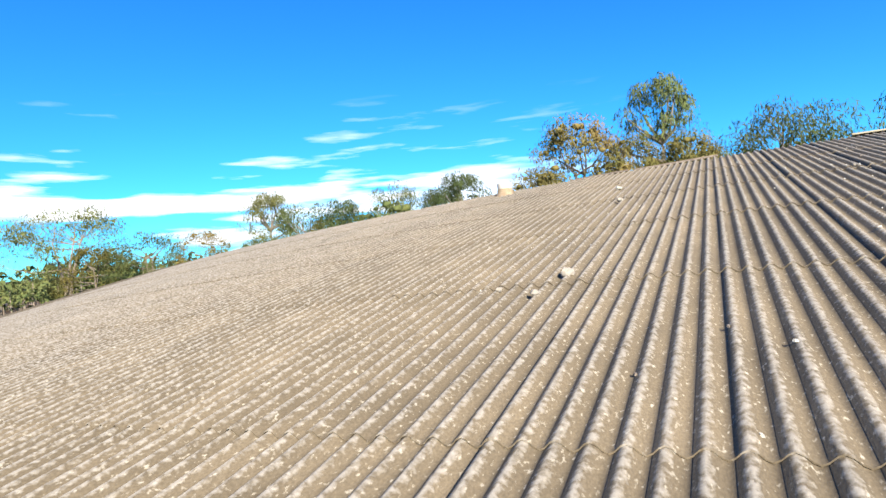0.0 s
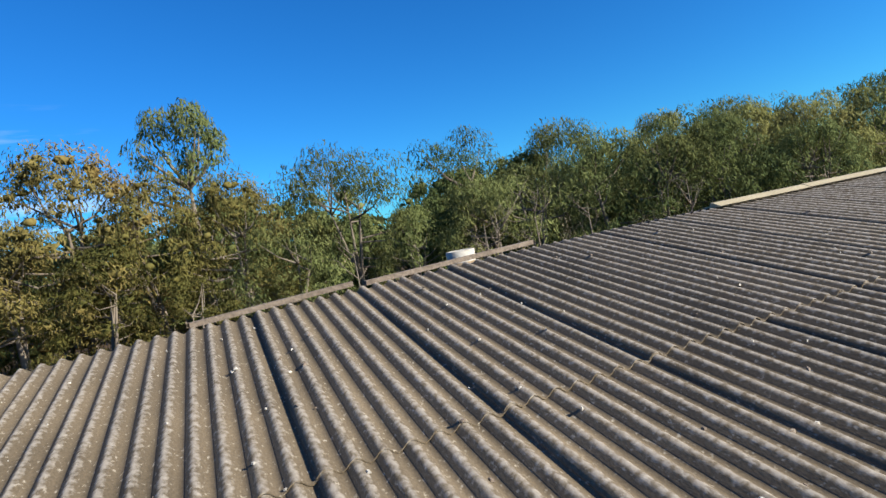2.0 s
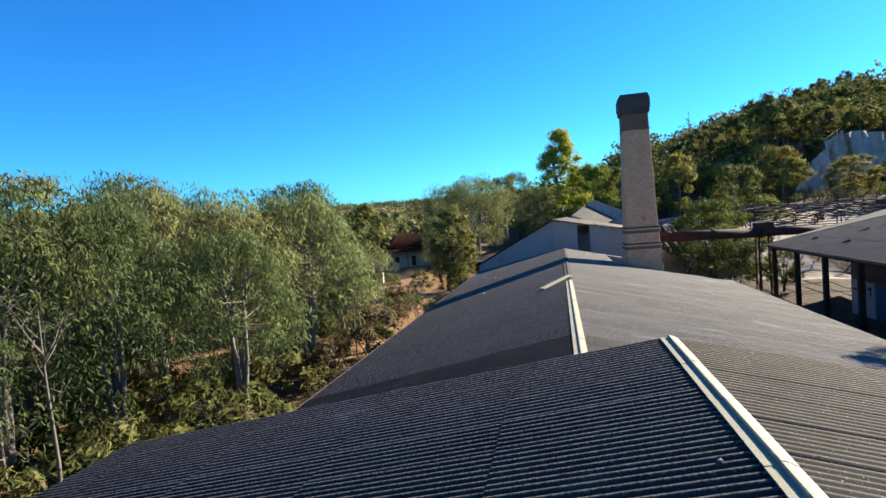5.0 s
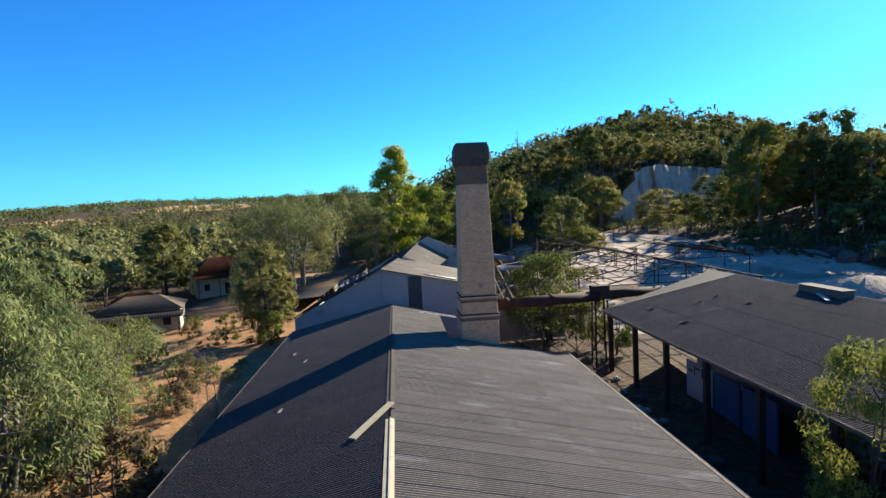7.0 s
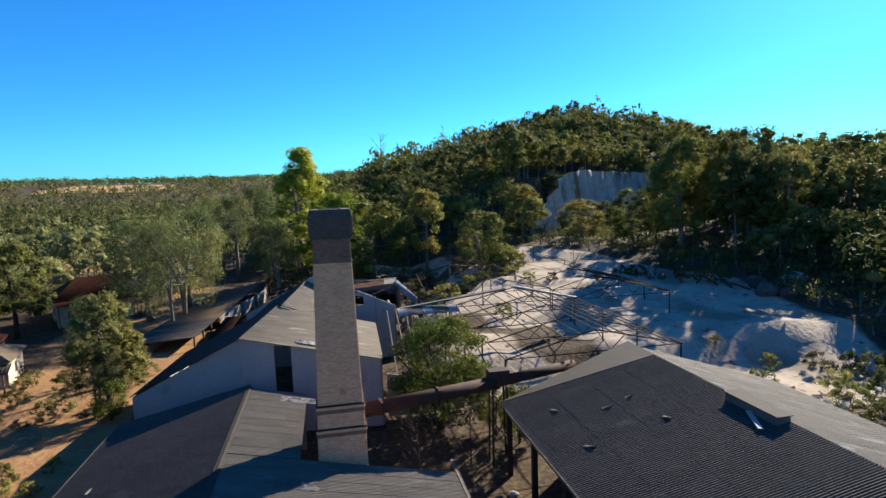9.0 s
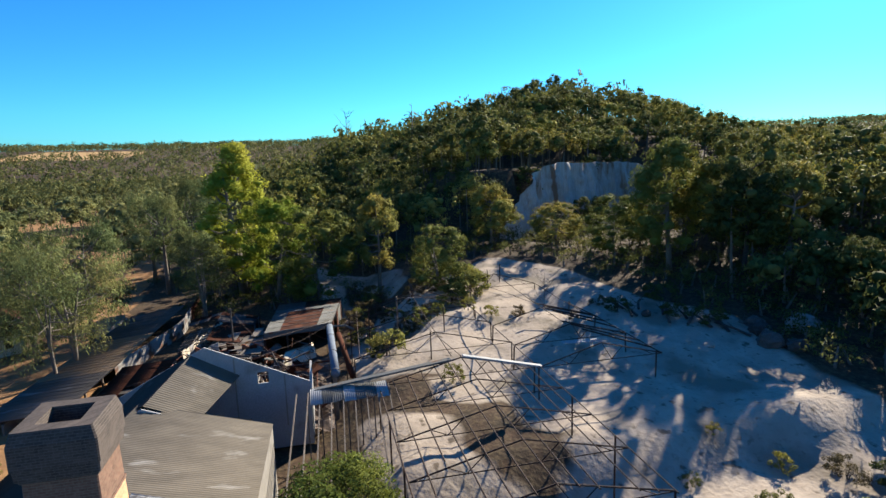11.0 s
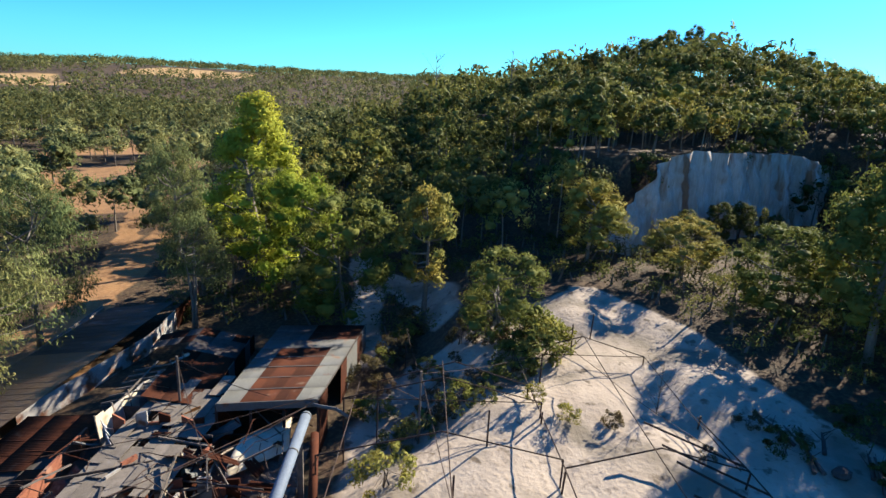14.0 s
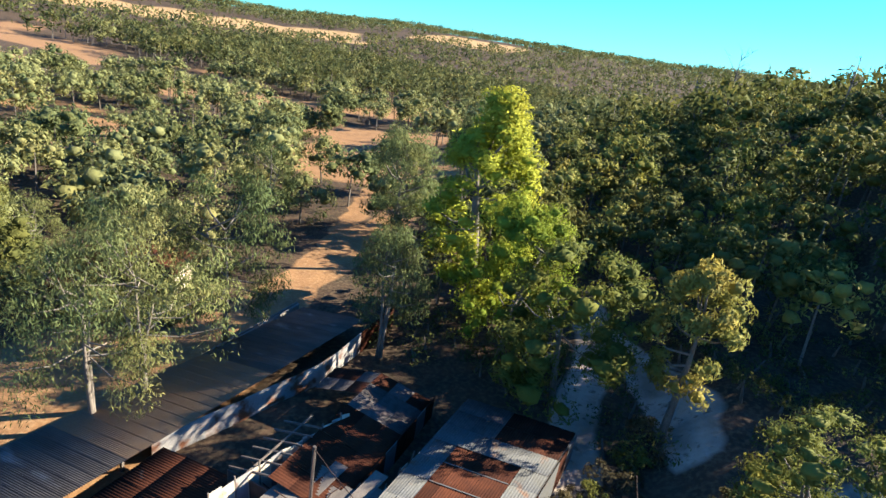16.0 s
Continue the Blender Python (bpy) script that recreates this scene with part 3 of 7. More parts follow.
def roof_vent(at, pitch_sign, h=0.62, r=0.19, lean=0):
    """A short pipe vent with a flared clay base and a pale upper collar."""
    v = thing("roof_vent", "stubby pale pipe vent on a stained clay flashing", "roof vent", "vents on the roof", at)
    base = Shape()
    prof = [(0.48, -0.10), (0.40, 0.0), (0.33, 0.06), (0.285, 0.16), (0.255, 0.27), (0.24, 0.29)]
    n = 20
    base.add([(rr * math.cos(a) * (1.25 if i == 0 else 1), rr * math.sin(a) * (1.1 if i == 0 else 1), z) for i, (rr, z) in enumerate(prof) for a in (2 * math.pi * j / n for j in range(n))],
             [(i * n + j, i * n + (j + 1) % n, (i + 1) * n + (j + 1) % n, (i + 1) * n + j) for i in range(len(prof) - 1) for j in range(n)])
    base.make("flashing", M["clay_pipe"], v, "rusty-brown flared base", True)
    pipe = Shape()
    prof = [(r + 0.06, 0.24), (r + 0.07, h), (r + 0.045, h + 0.012), (r + 0.03, h - 0.02), (r - 0.02, 0.2)]
    pipe.add([(rr * math.cos(a), rr * math.sin(a), z) for rr, z in prof for a in (2 * math.pi * j / n for j in range(n))],
             [(i * n + j, i * n + (j + 1) % n, (i + 1) * n + (j + 1) % n, (i + 1) * n + j) for i in range(len(prof) - 1) for j in range(n)])
    pipe.make("collar", M["white"], v, "chalky white pipe", True)
    v.rotation_euler, v.scale = (radians(lean), 0, 0), (0.8, 0.8, 0.85)
    return v


roof_vent((-8.1, -0.85, 8.62), -1, 0.46)
roof_vent((-3.0, 1.65, 8.66), 1, 0.46)


def ridge_two(x):
    return 1.5, 7.8


def factory_middle():
    f = thing("factory_building", "factory wing with corrugated roof, dark on its shaded side", "building")
    right = Shape().box(14.6, -11.3, 4.9, 53, -11.1, 5.05).make("roof_right", M["timber"], f, "sunlit grey corrugated slope")
    left = Shape().box(14.6, 10.3, 5.7, 62, 10.5, 5.85).make("roof_left", M["timber"], f, "dark shaded corrugated slope")
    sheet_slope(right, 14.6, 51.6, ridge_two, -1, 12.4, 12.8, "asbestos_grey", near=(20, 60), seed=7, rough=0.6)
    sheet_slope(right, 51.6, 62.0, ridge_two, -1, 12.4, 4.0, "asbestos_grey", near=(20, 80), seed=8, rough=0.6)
    # The shaded side takes much of its darkness from the sheet colour.
    sheet_slope(left, 14.6, 62.2, ridge_two, 1, 12.4, 9.1, "asbestos_shade", near=(20, 80), seed=9, rough=0.6)
    ridge_cap(f, (14.6, 1.5, 7.82), (34.0, 1.5, 7.82), "cap", w=0.18, label="cream ridge capping, broken at its end")
    ridge_cap(f, (35.2, 1.5, 7.82), (62, 1.5, 7.82), "asbestos_shade", w=0.18)
    gable_wall(f, 62.0, [(-2.2, 2), (10.2, 2), (10.2, 5.8), (1.5, 7.7), (-2.2, 6.9)], "concrete")
    gable_wall(f, 51.5, [(-11, 2), (1.5, 2), (1.5, 7.7), (-11, 4.95)], "concrete")
    Shape().box(14.4, 10.1, 1.5, 62, 10.3, 5.75).make("wall", M["redbrick"], f)
    Shape().box(14.4, -11.1, 1.5, 51.5, -10.9, 4.9).make("wall", M["concrete"], f)
    return f


factory_middle()


# ---------------------------------------------------------------- chimney
def brick_material(name, a, b, mortar, scale=1.0):
    m = material(name + "_base", a, 0.92, second=b, scale=1.4, amount=0.6, fine=10, bump=0.0, third=(0.10, 0.07, 0.055), third_scale=0.55, third_cut=0.66, tone=0.8)
    m.name = name
    n, l = m.node_tree.nodes, m.node_tree.links
    bs = n["Principled BSDF"]
    old = bs.inputs["Base Color"].links[0].from_socket
    g = n.new("ShaderNodeNewGeometry")
    sx = n.new("ShaderNodeSeparateXYZ")
    l.new(g.outputs["Position"], sx.inputs[0])
    ad = n.new("ShaderNodeMath")
    l.new(sx.outputs[0], ad.inputs[0])
    l.new(sx.outputs[1], ad.inputs[1])
    cb = n.new("ShaderNodeCombineXYZ")
    l.new(ad.outputs[0], cb.inputs[0])
    l.new(sx.outputs[2], cb.inputs[1])
    bt = n.new("ShaderNodeTexBrick")
    bt.inputs["Scale"].default_value = 1.0
    bt.inputs["Brick Width"].default_value, bt.inputs["Row Height"].default_value = 0.24 * scale, 0.086 * scale
    bt.inputs["Mortar Size"].default_value = 0.008
    bt.inputs["Color1"].default_value, bt.inputs["Color2"].default_value, bt.inputs["Mortar"].default_value = (0.8, 0.8, 0.8, 1), (0.38, 0.38, 0.38, 1), (0.5, 0.5, 0.5, 1)
    l.new(cb.outputs[0], bt.inputs[0])
    mx = n.new("ShaderNodeMix")
    mx.data_type, mx.blend_type = "RGBA", "OVERLAY"
    mx.inputs["Factor"].default_value = 0.45
    l.new(old, mx.inputs["A"])
    l.new(bt.outputs["Color"], mx.inputs["B"])
    my = n.new("ShaderNodeMix")
    my.data_type = "RGBA"
    l.new(bt.outputs["Fac"], my.inputs["Factor"])
    l.new(mx.outputs["Result"], my.inputs["A"])
    my.inputs["B"].default_value = (*mortar, 1)
    l.new(my.outputs["Result"], bs.inputs["Base Color"])
    bp = n.new("ShaderNodeBump")
    bp.invert = True
    bp.inputs["Strength"].default_value, bp.inputs["Distance"].default_value = 0.8, 0.012
    l.new(bt.outputs["Fac"], bp.inputs["Height"])
    l.new(bp.outputs[0], bs.inputs["Normal"])
    return m


M["chimney_brick"] = brick_material("chimney_brick", (0.76, 0.39, 0.215), (0.62, 0.30, 0.165), (0.60, 0.37, 0.22))
M["sooty_brick"] = brick_material("sooty_chimney_brick", (0.11, 0.085, 0.07), (0.05, 0.04, 0.035), (0.12, 0.10, 0.085))
M["stained_brick"] = brick_material("stained_chimney_brick", (0.24, 0.13, 0.085), (0.13, 0.075, 0.055), (0.20, 0.145, 0.10))
M["wall_brick"] = brick_material("red_wall_brick", (0.38, 0.125, 0.066), (0.26, 0.085, 0.046), (0.34, 0.24, 0.17))


def square_ring(s, cx, cy, levels, hollow=0.0):
    """A square shaft through levels of (z, half width)."""
    k = len(s.v)
    for z, w in levels:
        e = 0.04
        s.v += [(cx + a * w, cy + b * w, z) for a, b in ((-1, -1 + e), (-1 + e, -1), (1 - e, -1), (1, -1 + e), (1, 1 - e), (1 - e, 1), (-1 + e, 1), (-1, 1 - e))]
    for i in range(len(levels) - 1):
        s.f += [(k + i * 8 + j, k + i * 8 + (j + 1) % 8, k + (i + 1) * 8 + (j + 1) % 8, k + (i + 1) * 8 + j) for j in range(8)]
    return s


def chimney():
    c = thing("chimney", "tall tapered square brick chimney with a sooty corbelled top", "chimney", at=(0, 0, 0))
    cx, cy = 52.9, -4.75
    square_ring(Shape(), cx, cy, [(2.0, 1.40), (8.2, 1.34), (8.2, 1.40), (8.35, 1.40), (8.35, 1.32), (9.5, 1.29), (9.5, 1.35), (9.65, 1.35), (9.65, 1.25), (17.6, 1.04)]).make("shaft", M["chimney_brick"], c)
    square_ring(Shape(), cx, cy, [(17.6, 1.045), (17.6, 1.075), (17.7, 1.075), (17.7, 1.035), (18.9, 1.01), (18.9, 1.0)]).make("neck", M["stained_brick"], c, "smoke-stained brick neck")
    square_ring(Shape(), cx, cy, [(18.9, 1.0), (18.9, 1.07), (19.0, 1.07), (19.0, 1.14), (19.35, 1.16), (19.35, 1.2), (20.1, 1.2), (20.5, 1.08), (20.5, 0.62), (18.0, 0.6)]).make("chimney_top", M["sooty_brick"], c, "blackened corbelled brick top")
    for z, w in ((8.38, 1.335), (9.68, 1.265)):
        square_ring(Shape(), cx, cy, [(z - 0.02, w - 0.05), (z - 0.02, w + 0.075), (z + 0.07, w + 0.075), (z + 0.07, w - 0.05)]).make("strap", M["steel"], c, "black iron strap")
        square_ring(Shape(), cx, cy, [(z - 0.42, w + 0.01), (z - 0.42, w + 0.035), (z - 0.19, w + 0.04), (z - 0.19, w + 0.01)]).make("string_course", M["stained_brick"], c)
    return c


chimney()


# ---------------------------------------------------------------- right-hand shed
def ridge_three(x):
    return -26.0, 9.6


def open_shed():
    f = thing("open_shed", "wide open-sided shed under corrugated sheets, darker on its shade side", "shed")
    left = Shape().box(8, -15.1, 7.28, 54, -14.9, 7.42).make("roof_left", M["timber"], f, "dark shaded corrugated slope")
    right = Shape().box(8, -37.1, 5.72, 57, -36.9, 5.90).make("roof_right", M["timber"], f, "sunlit pale grey corrugated slope")
    # Away from the sun: shade is put into the colour of these sheets.
    sheet_slope(left, 8.0, 55.0, ridge_three, 1, 11.2, 11.3, "asbestos_shade", near=(16, 60), seed=12, rough=0.6)
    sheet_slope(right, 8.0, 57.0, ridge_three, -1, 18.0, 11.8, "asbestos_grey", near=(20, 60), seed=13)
    Shape().slab([(55.0, -14.9, 7.45), (58.6, -26, 9.62), (55.0, -26, 9.62)], 0.03).make("roof_end", M["asbestos_shade"], f)
    for i in range(11):
        x = 9 + i * 4.55
        Shape().box(x - 0.14, -15.5, 1.0, x + 0.14, -15.2, 7.3).make("post", M["steel"], f)
    Shape().beam((8, -15.3, 7.2), (54.5, -15.3, 7.2), 0.12, 0.25).make("eave_beam", M["steel"], f)
    # Near-black boards stand in for the darkness under the roof.
    Shape().box(8, -22, 3.9, 56.5, -21.8, 8.6).make("wall", M["char"], f, "boarded upper wall coloured dark for the unlit interior")
    Shape().box(8, -21.95, 1.0, 53.5, -21.75, 3.9).make("wall", M["concrete"], f)
    # Unseen far wall, added to keep the sun out of the shed.
    Shape().box(8, -36.7, 1.0, 57, -36.5, 5.85).make("wall", M["concrete"], f)
    gable_wall(f, 8.2, [(-36.5, 1), (-15.2, 1), (-15.2, 7.2), (-26, 9.4), (-36.5, 5.9)], "concrete")
    return f


open_shed()


# ---------------------------------------------------------------- white gabled building
def slope_sheet_quad(s, a, b, c, d, waves, depth=0.03):
    """A wavy sheet over the quad a b (upper edge) c d (lower edge, c below b), waves across a-b."""
    a, b, c, d = map(Vector, (a, b, c, d))
    nrm = (b - a).cross(d - a).normalized()
    nrm = nrm if nrm.z > 0 else -nrm
    n = waves * 4
    rows = []
    for i in range(n + 1):
        u = i / n
        h = nrm * depth * math.cos(2 * math.pi * waves * u)
        rows.append((a.lerp(b, u) + h, d.lerp(c, u) + h))
    k = len(s.v)
    s.v += [tuple(r[0]) for r in rows] + [tuple(r[1]) for r in rows] + [tuple(r[1] - nrm * 0.02) for r in rows]
    m = n + 1
    s.f += [(k + i, k + i + 1, k + m + i + 1, k + m + i) for i in range(n)] + [(k + m + i, k + m + i + 1, k + 2 * m + i + 1, k + 2 * m + i) for i in range(n)]
    return s


def white_building():
    f = thing("gabled_building", "white sheet-clad gabled building with a dark doorway", "building")
    # Left slope gets the shade-toned sheets, right slope the lighter ones.
    slope_sheet_quad(Shape(), (64.7, 2.5, 10.72), (77, 0.7, 10.75), (79.5, 9.8, 6.3), (67.2, 11.2, 6.2), 60).make("roof_left", M["asbestos_shade"], f, "dark shaded slope", True)
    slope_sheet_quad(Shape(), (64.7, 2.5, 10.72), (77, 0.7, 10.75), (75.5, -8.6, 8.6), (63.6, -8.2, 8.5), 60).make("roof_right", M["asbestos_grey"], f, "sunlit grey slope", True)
    # front wall with a doorway through it
    a, e = Vector((65.3, 2.5)), Vector((64.2, -8.0))

    def along(t):
        return a.lerp(e, t)
    for t0, t1, zl, name in ((0.0, 0.24, 3.0, "wall"), (0.24, 0.36, 9.9, "wall"), (0.36, 1.0, 3.0, "wall")):
        p, q = along(t0), along(t1)
        z0, z1 = 10.6 - 2.1 * t0, 10.6 - 2.1 * t1
        Shape().slab([(p.x, p.y, zl), (p.x, p.y, z0), (q.x, q.y, z1), (q.x, q.y, zl)], 0.15).make(name, M["whitewall"], f)
    Shape().slab([(67.4, 10.9, 2.0), (67.4, 10.9, 6.15), (65.3, 2.5, 10.6), (65.3, 2.5, 2.0)], 0.15).make("wall", M["whitewall"], f)
    Shape().slab([(79.4, 9.7, 2.0), (79.4, 9.7, 6.15), (67.4, 10.9, 6.1), (67.4, 10.9, 2.0)], 0.15).make("wall", M["whitewall"], f)
    Shape().slab([(64.2, -8.0, 3.0), (64.2, -8.0, 8.4), (75.4, -8.4, 8.5), (75.4, -8.4, 3.0)], 0.15).make("wall", M["concrete"], f)
    return f


white_building()

# ---------------------------------------------------------------- trees
def leaf_cloud(rng, centres, radii, per, size, flat=0.75, mid=None, wide=0.62, shell=0.45, dome=0.3, hang=0.0):
    """Small bent leaf sprays round clump centres: vertices, faces and soft normals."""
    n = len(centres) * per
    c = np.repeat(centres, per, 0)
    r = np.repeat(radii, per)[:, None]
    d = rng.normal(size=(n, 3))
    d /= np.linalg.norm(d, axis=1)[:, None]
    d[:, 2] *= flat
    p = c + d * r * (shell + (1.05 - shell) * rng.random((n, 1)) ** 0.6)
    a = rng.normal(size=(n, 3))
    a -= d * (a * d).sum(1)[:, None] * 0.6
    a = a * (1 - hang) + (np.array([0, 0, -1.0]) + d * np.array([0.5, 0.5, 0])) * hang * 1.4
    a /= np.linalg.norm(a, axis=1)[:, None]
    b = np.cross(d, a) + rng.normal(size=(n, 3)) * 0.35
    b /= np.linalg.norm(b, axis=1)[:, None]
    s = size * (0.6 + 0.8 * rng.random((n, 1)))
    droop = np.array([0, 0, -1.0]) * s * 0.3
    v = np.stack([p - a * s, p + b * s * wide + droop * 0.2, p + a * s * 0.9 + droop], 1).reshape(-1, 3)
    nrm = d * 0.75 + np.array([0, 0, 0.25]) + rng.normal(size=(n, 3)) * 0.4
    if mid is not None:
        o = p - mid
        nrm = nrm * 0.7 + o / (np.linalg.norm(o, axis=1)[:, None] + 1e-6) * dome
    nrm /= np.linalg.norm(nrm, axis=1)[:, None]
    f = np.arange(n * 3).reshape(n, 3)
    g = np.cross(v[f[:, 1]] - v[f[:, 0]], v[f[:, 2]] - v[f[:, 0]])
    turned = (g * nrm).sum(1) < 0        # faces look the way of their soft normals
    f[turned] = f[turned][:, ::-1]
    return v, f, np.repeat(nrm, 3, 0)


PHI = (1 + 5 ** 0.5) / 2
ICO_V = np.array([(-1, PHI, 0), (1, PHI, 0), (-1, -PHI, 0), (1, -PHI, 0), (0, -1, PHI), (0, 1, PHI), (0, -1, -PHI), (0, 1, -PHI), (PHI, 0, -1), (PHI, 0, 1), (-PHI, 0, -1), (-PHI, 0, 1)]) / math.hypot(1, PHI)
ICO_F = np.array([(0, 11, 5), (0, 5, 1), (0, 1, 7), (0, 7, 10), (0, 10, 11), (1, 5, 9), (5, 11, 4), (11, 10, 2), (10, 7, 6), (7, 1, 8), (3, 9, 4), (3, 4, 2), (3, 2, 6), (3, 6, 8), (3, 8, 9), (4, 9, 5), (2, 4, 11), (6, 2, 10), (8, 6, 7), (9, 8, 1)])


def hearts(rng, centres, radii, share, flat=0.75):
    """The dense, uneven inner mass of each leaf clump."""
    n = len(centres)
    k = share * (0.75 + 0.5 * rng.random((n, 12, 1)))
    v = centres[:, None, :] + ICO_V[None] * radii[:, None, None] * k * np.array([1, 1, flat])
    nrm = ICO_V[None] + rng.normal(size=(n, 12, 3)) * 0.18
    nrm /= np.linalg.norm(nrm, axis=2)[:, :, None]
    f = ICO_F[None] + 12 * np.arange(n)[:, None, None]
    return v.reshape(-1, 3), f.reshape(-1, 3), nrm.reshape(-1, 3)


def cloud_object(name, v, f, nrm, mat, parent=None, tone=None):
    me = bpy.data.meshes.new(name)
    me.vertices.add(len(v))
    me.vertices.foreach_set("co", v.astype(np.float32).ravel())
    me.loops.add(f.size)
    me.loops.foreach_set("vertex_index", f.astype(np.int32).ravel())
    me.polygons.add(len(f))
    me.polygons.foreach_set("loop_start", np.arange(0, f.size, 3, dtype=np.int32))
    me.update(calc_edges=True)
    me.shade_smooth()
    me.normals_split_custom_set_from_vertices(nrm.astype(np.float32))
    if tone is not None:
        me.attributes.new("tone", "FLOAT", "POINT").data.foreach_set("value", tone.astype(np.float32))
    me.materials.append(mat)
    ob = new(name, me)
    if parent is not None:
        ob.parent = parent
    return ob


def crown_plan(rng, style, h, r, lift=0.0):
    """Clump centres and radii for a tree h high with a crown of radius r."""
    if style == "tall":        # several tiers with gaps
        n = 54
        z = h * (0.34 + 0.64 * rng.random(n) ** 0.8)
        w = r * np.interp(z / h, [0.4, 0.6, 0.8, 1.0], [0.55, 1.0, 0.8, 0.25])
    elif style == "column":    # upright, dense, pointed
        n = 110
        z = h * (0.14 + 0.84 * rng.random(n) ** 0.9)
        w = r * np.interp(z / h, [0.12, 0.4, 0.7, 1.0], [0.7, 1.0, 0.75, 0.12])
    elif style == "shrub":
        n = 20
        z = h * (0.12 + 0.8 * rng.random(n) ** 0.8)
        w = r * np.interp(z / h, [0.1, 0.5, 1.0], [0.9, 1.0, 0.35])
    elif style == "drape":     # leafy to the ground
        n = 80
        z = h * (0.24 + 0.74 * rng.random(n) ** 0.85)
        w = r * np.interp(z / h, [0.2, 0.45, 0.75, 1.0], [0.6, 1.0, 0.8, 0.25])
    else:                      # round-headed
        n = 72
        z = h * (0.16 + 0.80 * rng.random(n) ** 0.9)
        w = r * np.interp(z / h, [0.15, 0.45, 0.8, 1.0], [0.75, 1.0, 0.85, 0.3])
    z = z + lift * (h - z)
    a = rng.random(n) * 2 * np.pi
    q = w * (0.5 + 0.5 * np.sqrt(rng.random(n)))
    c = np.stack([q * np.cos(a), q * np.sin(a), z], 1)
    return c, r * (0.17 + 0.17 * rng.random(n))


def make_tree(name, label, seed, style, h, r, leaf, bark="bark", per=55, size=0.28, category="tree", stems=1, shell=0.45, hang=0.0, wide=0.62, heart=0.0, lift=0.0):
    rng = np.random.default_rng(seed)
    t = thing(name, label, category)
    c, rad = crown_plan(rng, style, h, r, lift)
    trunk = Shape()
    for s in range(stems):
        lean = rng.normal(size=2) * h * (0.03 if stems == 1 else 0.10)
        top = Vector((lean[0], lean[1], h * 0.72))
        r0 = 0.022 * h / math.sqrt(stems)
        mid = Vector((lean[0] * 0.3 + rng.normal() * 0.15, lean[1] * 0.3 + rng.normal() * 0.15, h * 0.36))
        trunk.tube([(rng.normal() * 0.2 * (stems > 1), rng.normal() * 0.2 * (stems > 1), -0.6), mid * 0.5, mid, mid.lerp(top, 0.5), top], [r0 * 1.25, r0, r0 * 0.8, r0 * 0.55, r0 * 0.2], 7)
        for k in rng.choice(len(c), min(len(c), 12 // stems + 2), replace=False):
            p = Vector(c[k])
            base = mid.lerp(top, min(0.95, max(0.0, (p.z / h - 0.35) / 0.5)))
            bend = base.lerp(p, 0.5) + Vector((0, 0, -0.06 * h * rng.random()))
            trunk.tube([base, bend, p], [r0 * 0.42, r0 * 0.28, r0 * 0.1], 5, caps=False)
    trunk.make("trunk", M[bark], t, smooth=True)
    v, f, nrm = leaf_cloud(rng, c, rad, per, size, mid=np.array([0, 0, h * 0.55]), shell=shell, hang=hang, wide=wide)
    if heart:
        hv, hf, hn = hearts(rng, c, rad, heart)
        f, v, nrm = np.concatenate([f, hf + len(v)]), np.concatenate([v, hv]), np.concatenate([nrm, hn])
    cloud_object("crown", v, f, nrm, M[leaf], t)
    return t


FAR_GUM = [make_tree("gum_tree", "grey-green gum tree standing back in the belt", 21 + i, ("round", "tall", "drape")[i], 14, (4.8, 3.8, 4.6)[i], "leaf_grey", per=44, size=0.25, shell=0.6, hang=0.3, wide=0.5, heart=0.45) for i in range(3)]
GUM = [make_tree("gum_tree", "grey-green gum tree with a pale trunk", 11 + i, ("round", "tall", "drape", "round")[i], 14, (4.6, 3.6, 4.4, 5.4)[i], "leaf_grey", per=140, size=0.165, stems=(2, 1, 3, 3)[i], shell=0.55, hang=0.5, wide=0.42, lift=0.13) for i in range(4)]
OLIVE = [make_tree("gum_tree", "olive-green gum tree with a dense lumpy crown", 31 + i, ("round", "drape", "tall")[i], 14, (5.0, 4.6, 3.8)[i], "leaf_olive", "darkbark", per=105, size=0.205, shell=0.7, heart=0.5) for i in range(3)]
GOLD = [make_tree("gum_tree", "yellow-green gum tree lit by the sun", 51 + i, ("round", "drape", "tall")[i], 12, (4.6, 4.2, 3.0)[i], "leaf_gold", "bark", per=118, size=0.185, stems=(2, 1, 1)[i], shell=0.7, heart=0.5) for i in range(3)]
LIME = [make_tree("gum_tree", "tall bright green tree with an upright crown", 61, "column", 24, 4.6, "leaf_lime", "bark", per=165, size=0.23, shell=0.7, heart=0.5),
        make_tree("gum_tree", "bright green spreading gum tree", 62, "round", 20, 6.0, "leaf_lime", "bark", per=185, size=0.21, stems=2, shell=0.7, heart=0.5)]
BROWN = [make_tree("sheoak_tree", "dense brownish-green sheoak beside the factory", 91 + i, ("drape", "round")[i], 14, (4.6, 4.0)[i], "leaf_brown", "bark", per=125, size=0.165, stems=(2, 3)[i], shell=0.6, hang=0.4, wide=0.42, heart=0.22) for i in range(2)]
FERN = [make_tree("wattle_tree", "feathery green wattle beside the factory", 81, "round", 10, 3.4, "leaf_fern", "darkbark", per=160, size=0.16, stems=3)]
SHRUB = [make_tree("shrub", "low bushy olive-green shrub on dry ground", 71 + i, "shrub", 2.2, 1.5, ("leaf_olive", "leaf_gold", "leaf_dry")[i], "darkbark", per=68, size=0.125, category="shrub", stems=3) for i in range(3)]


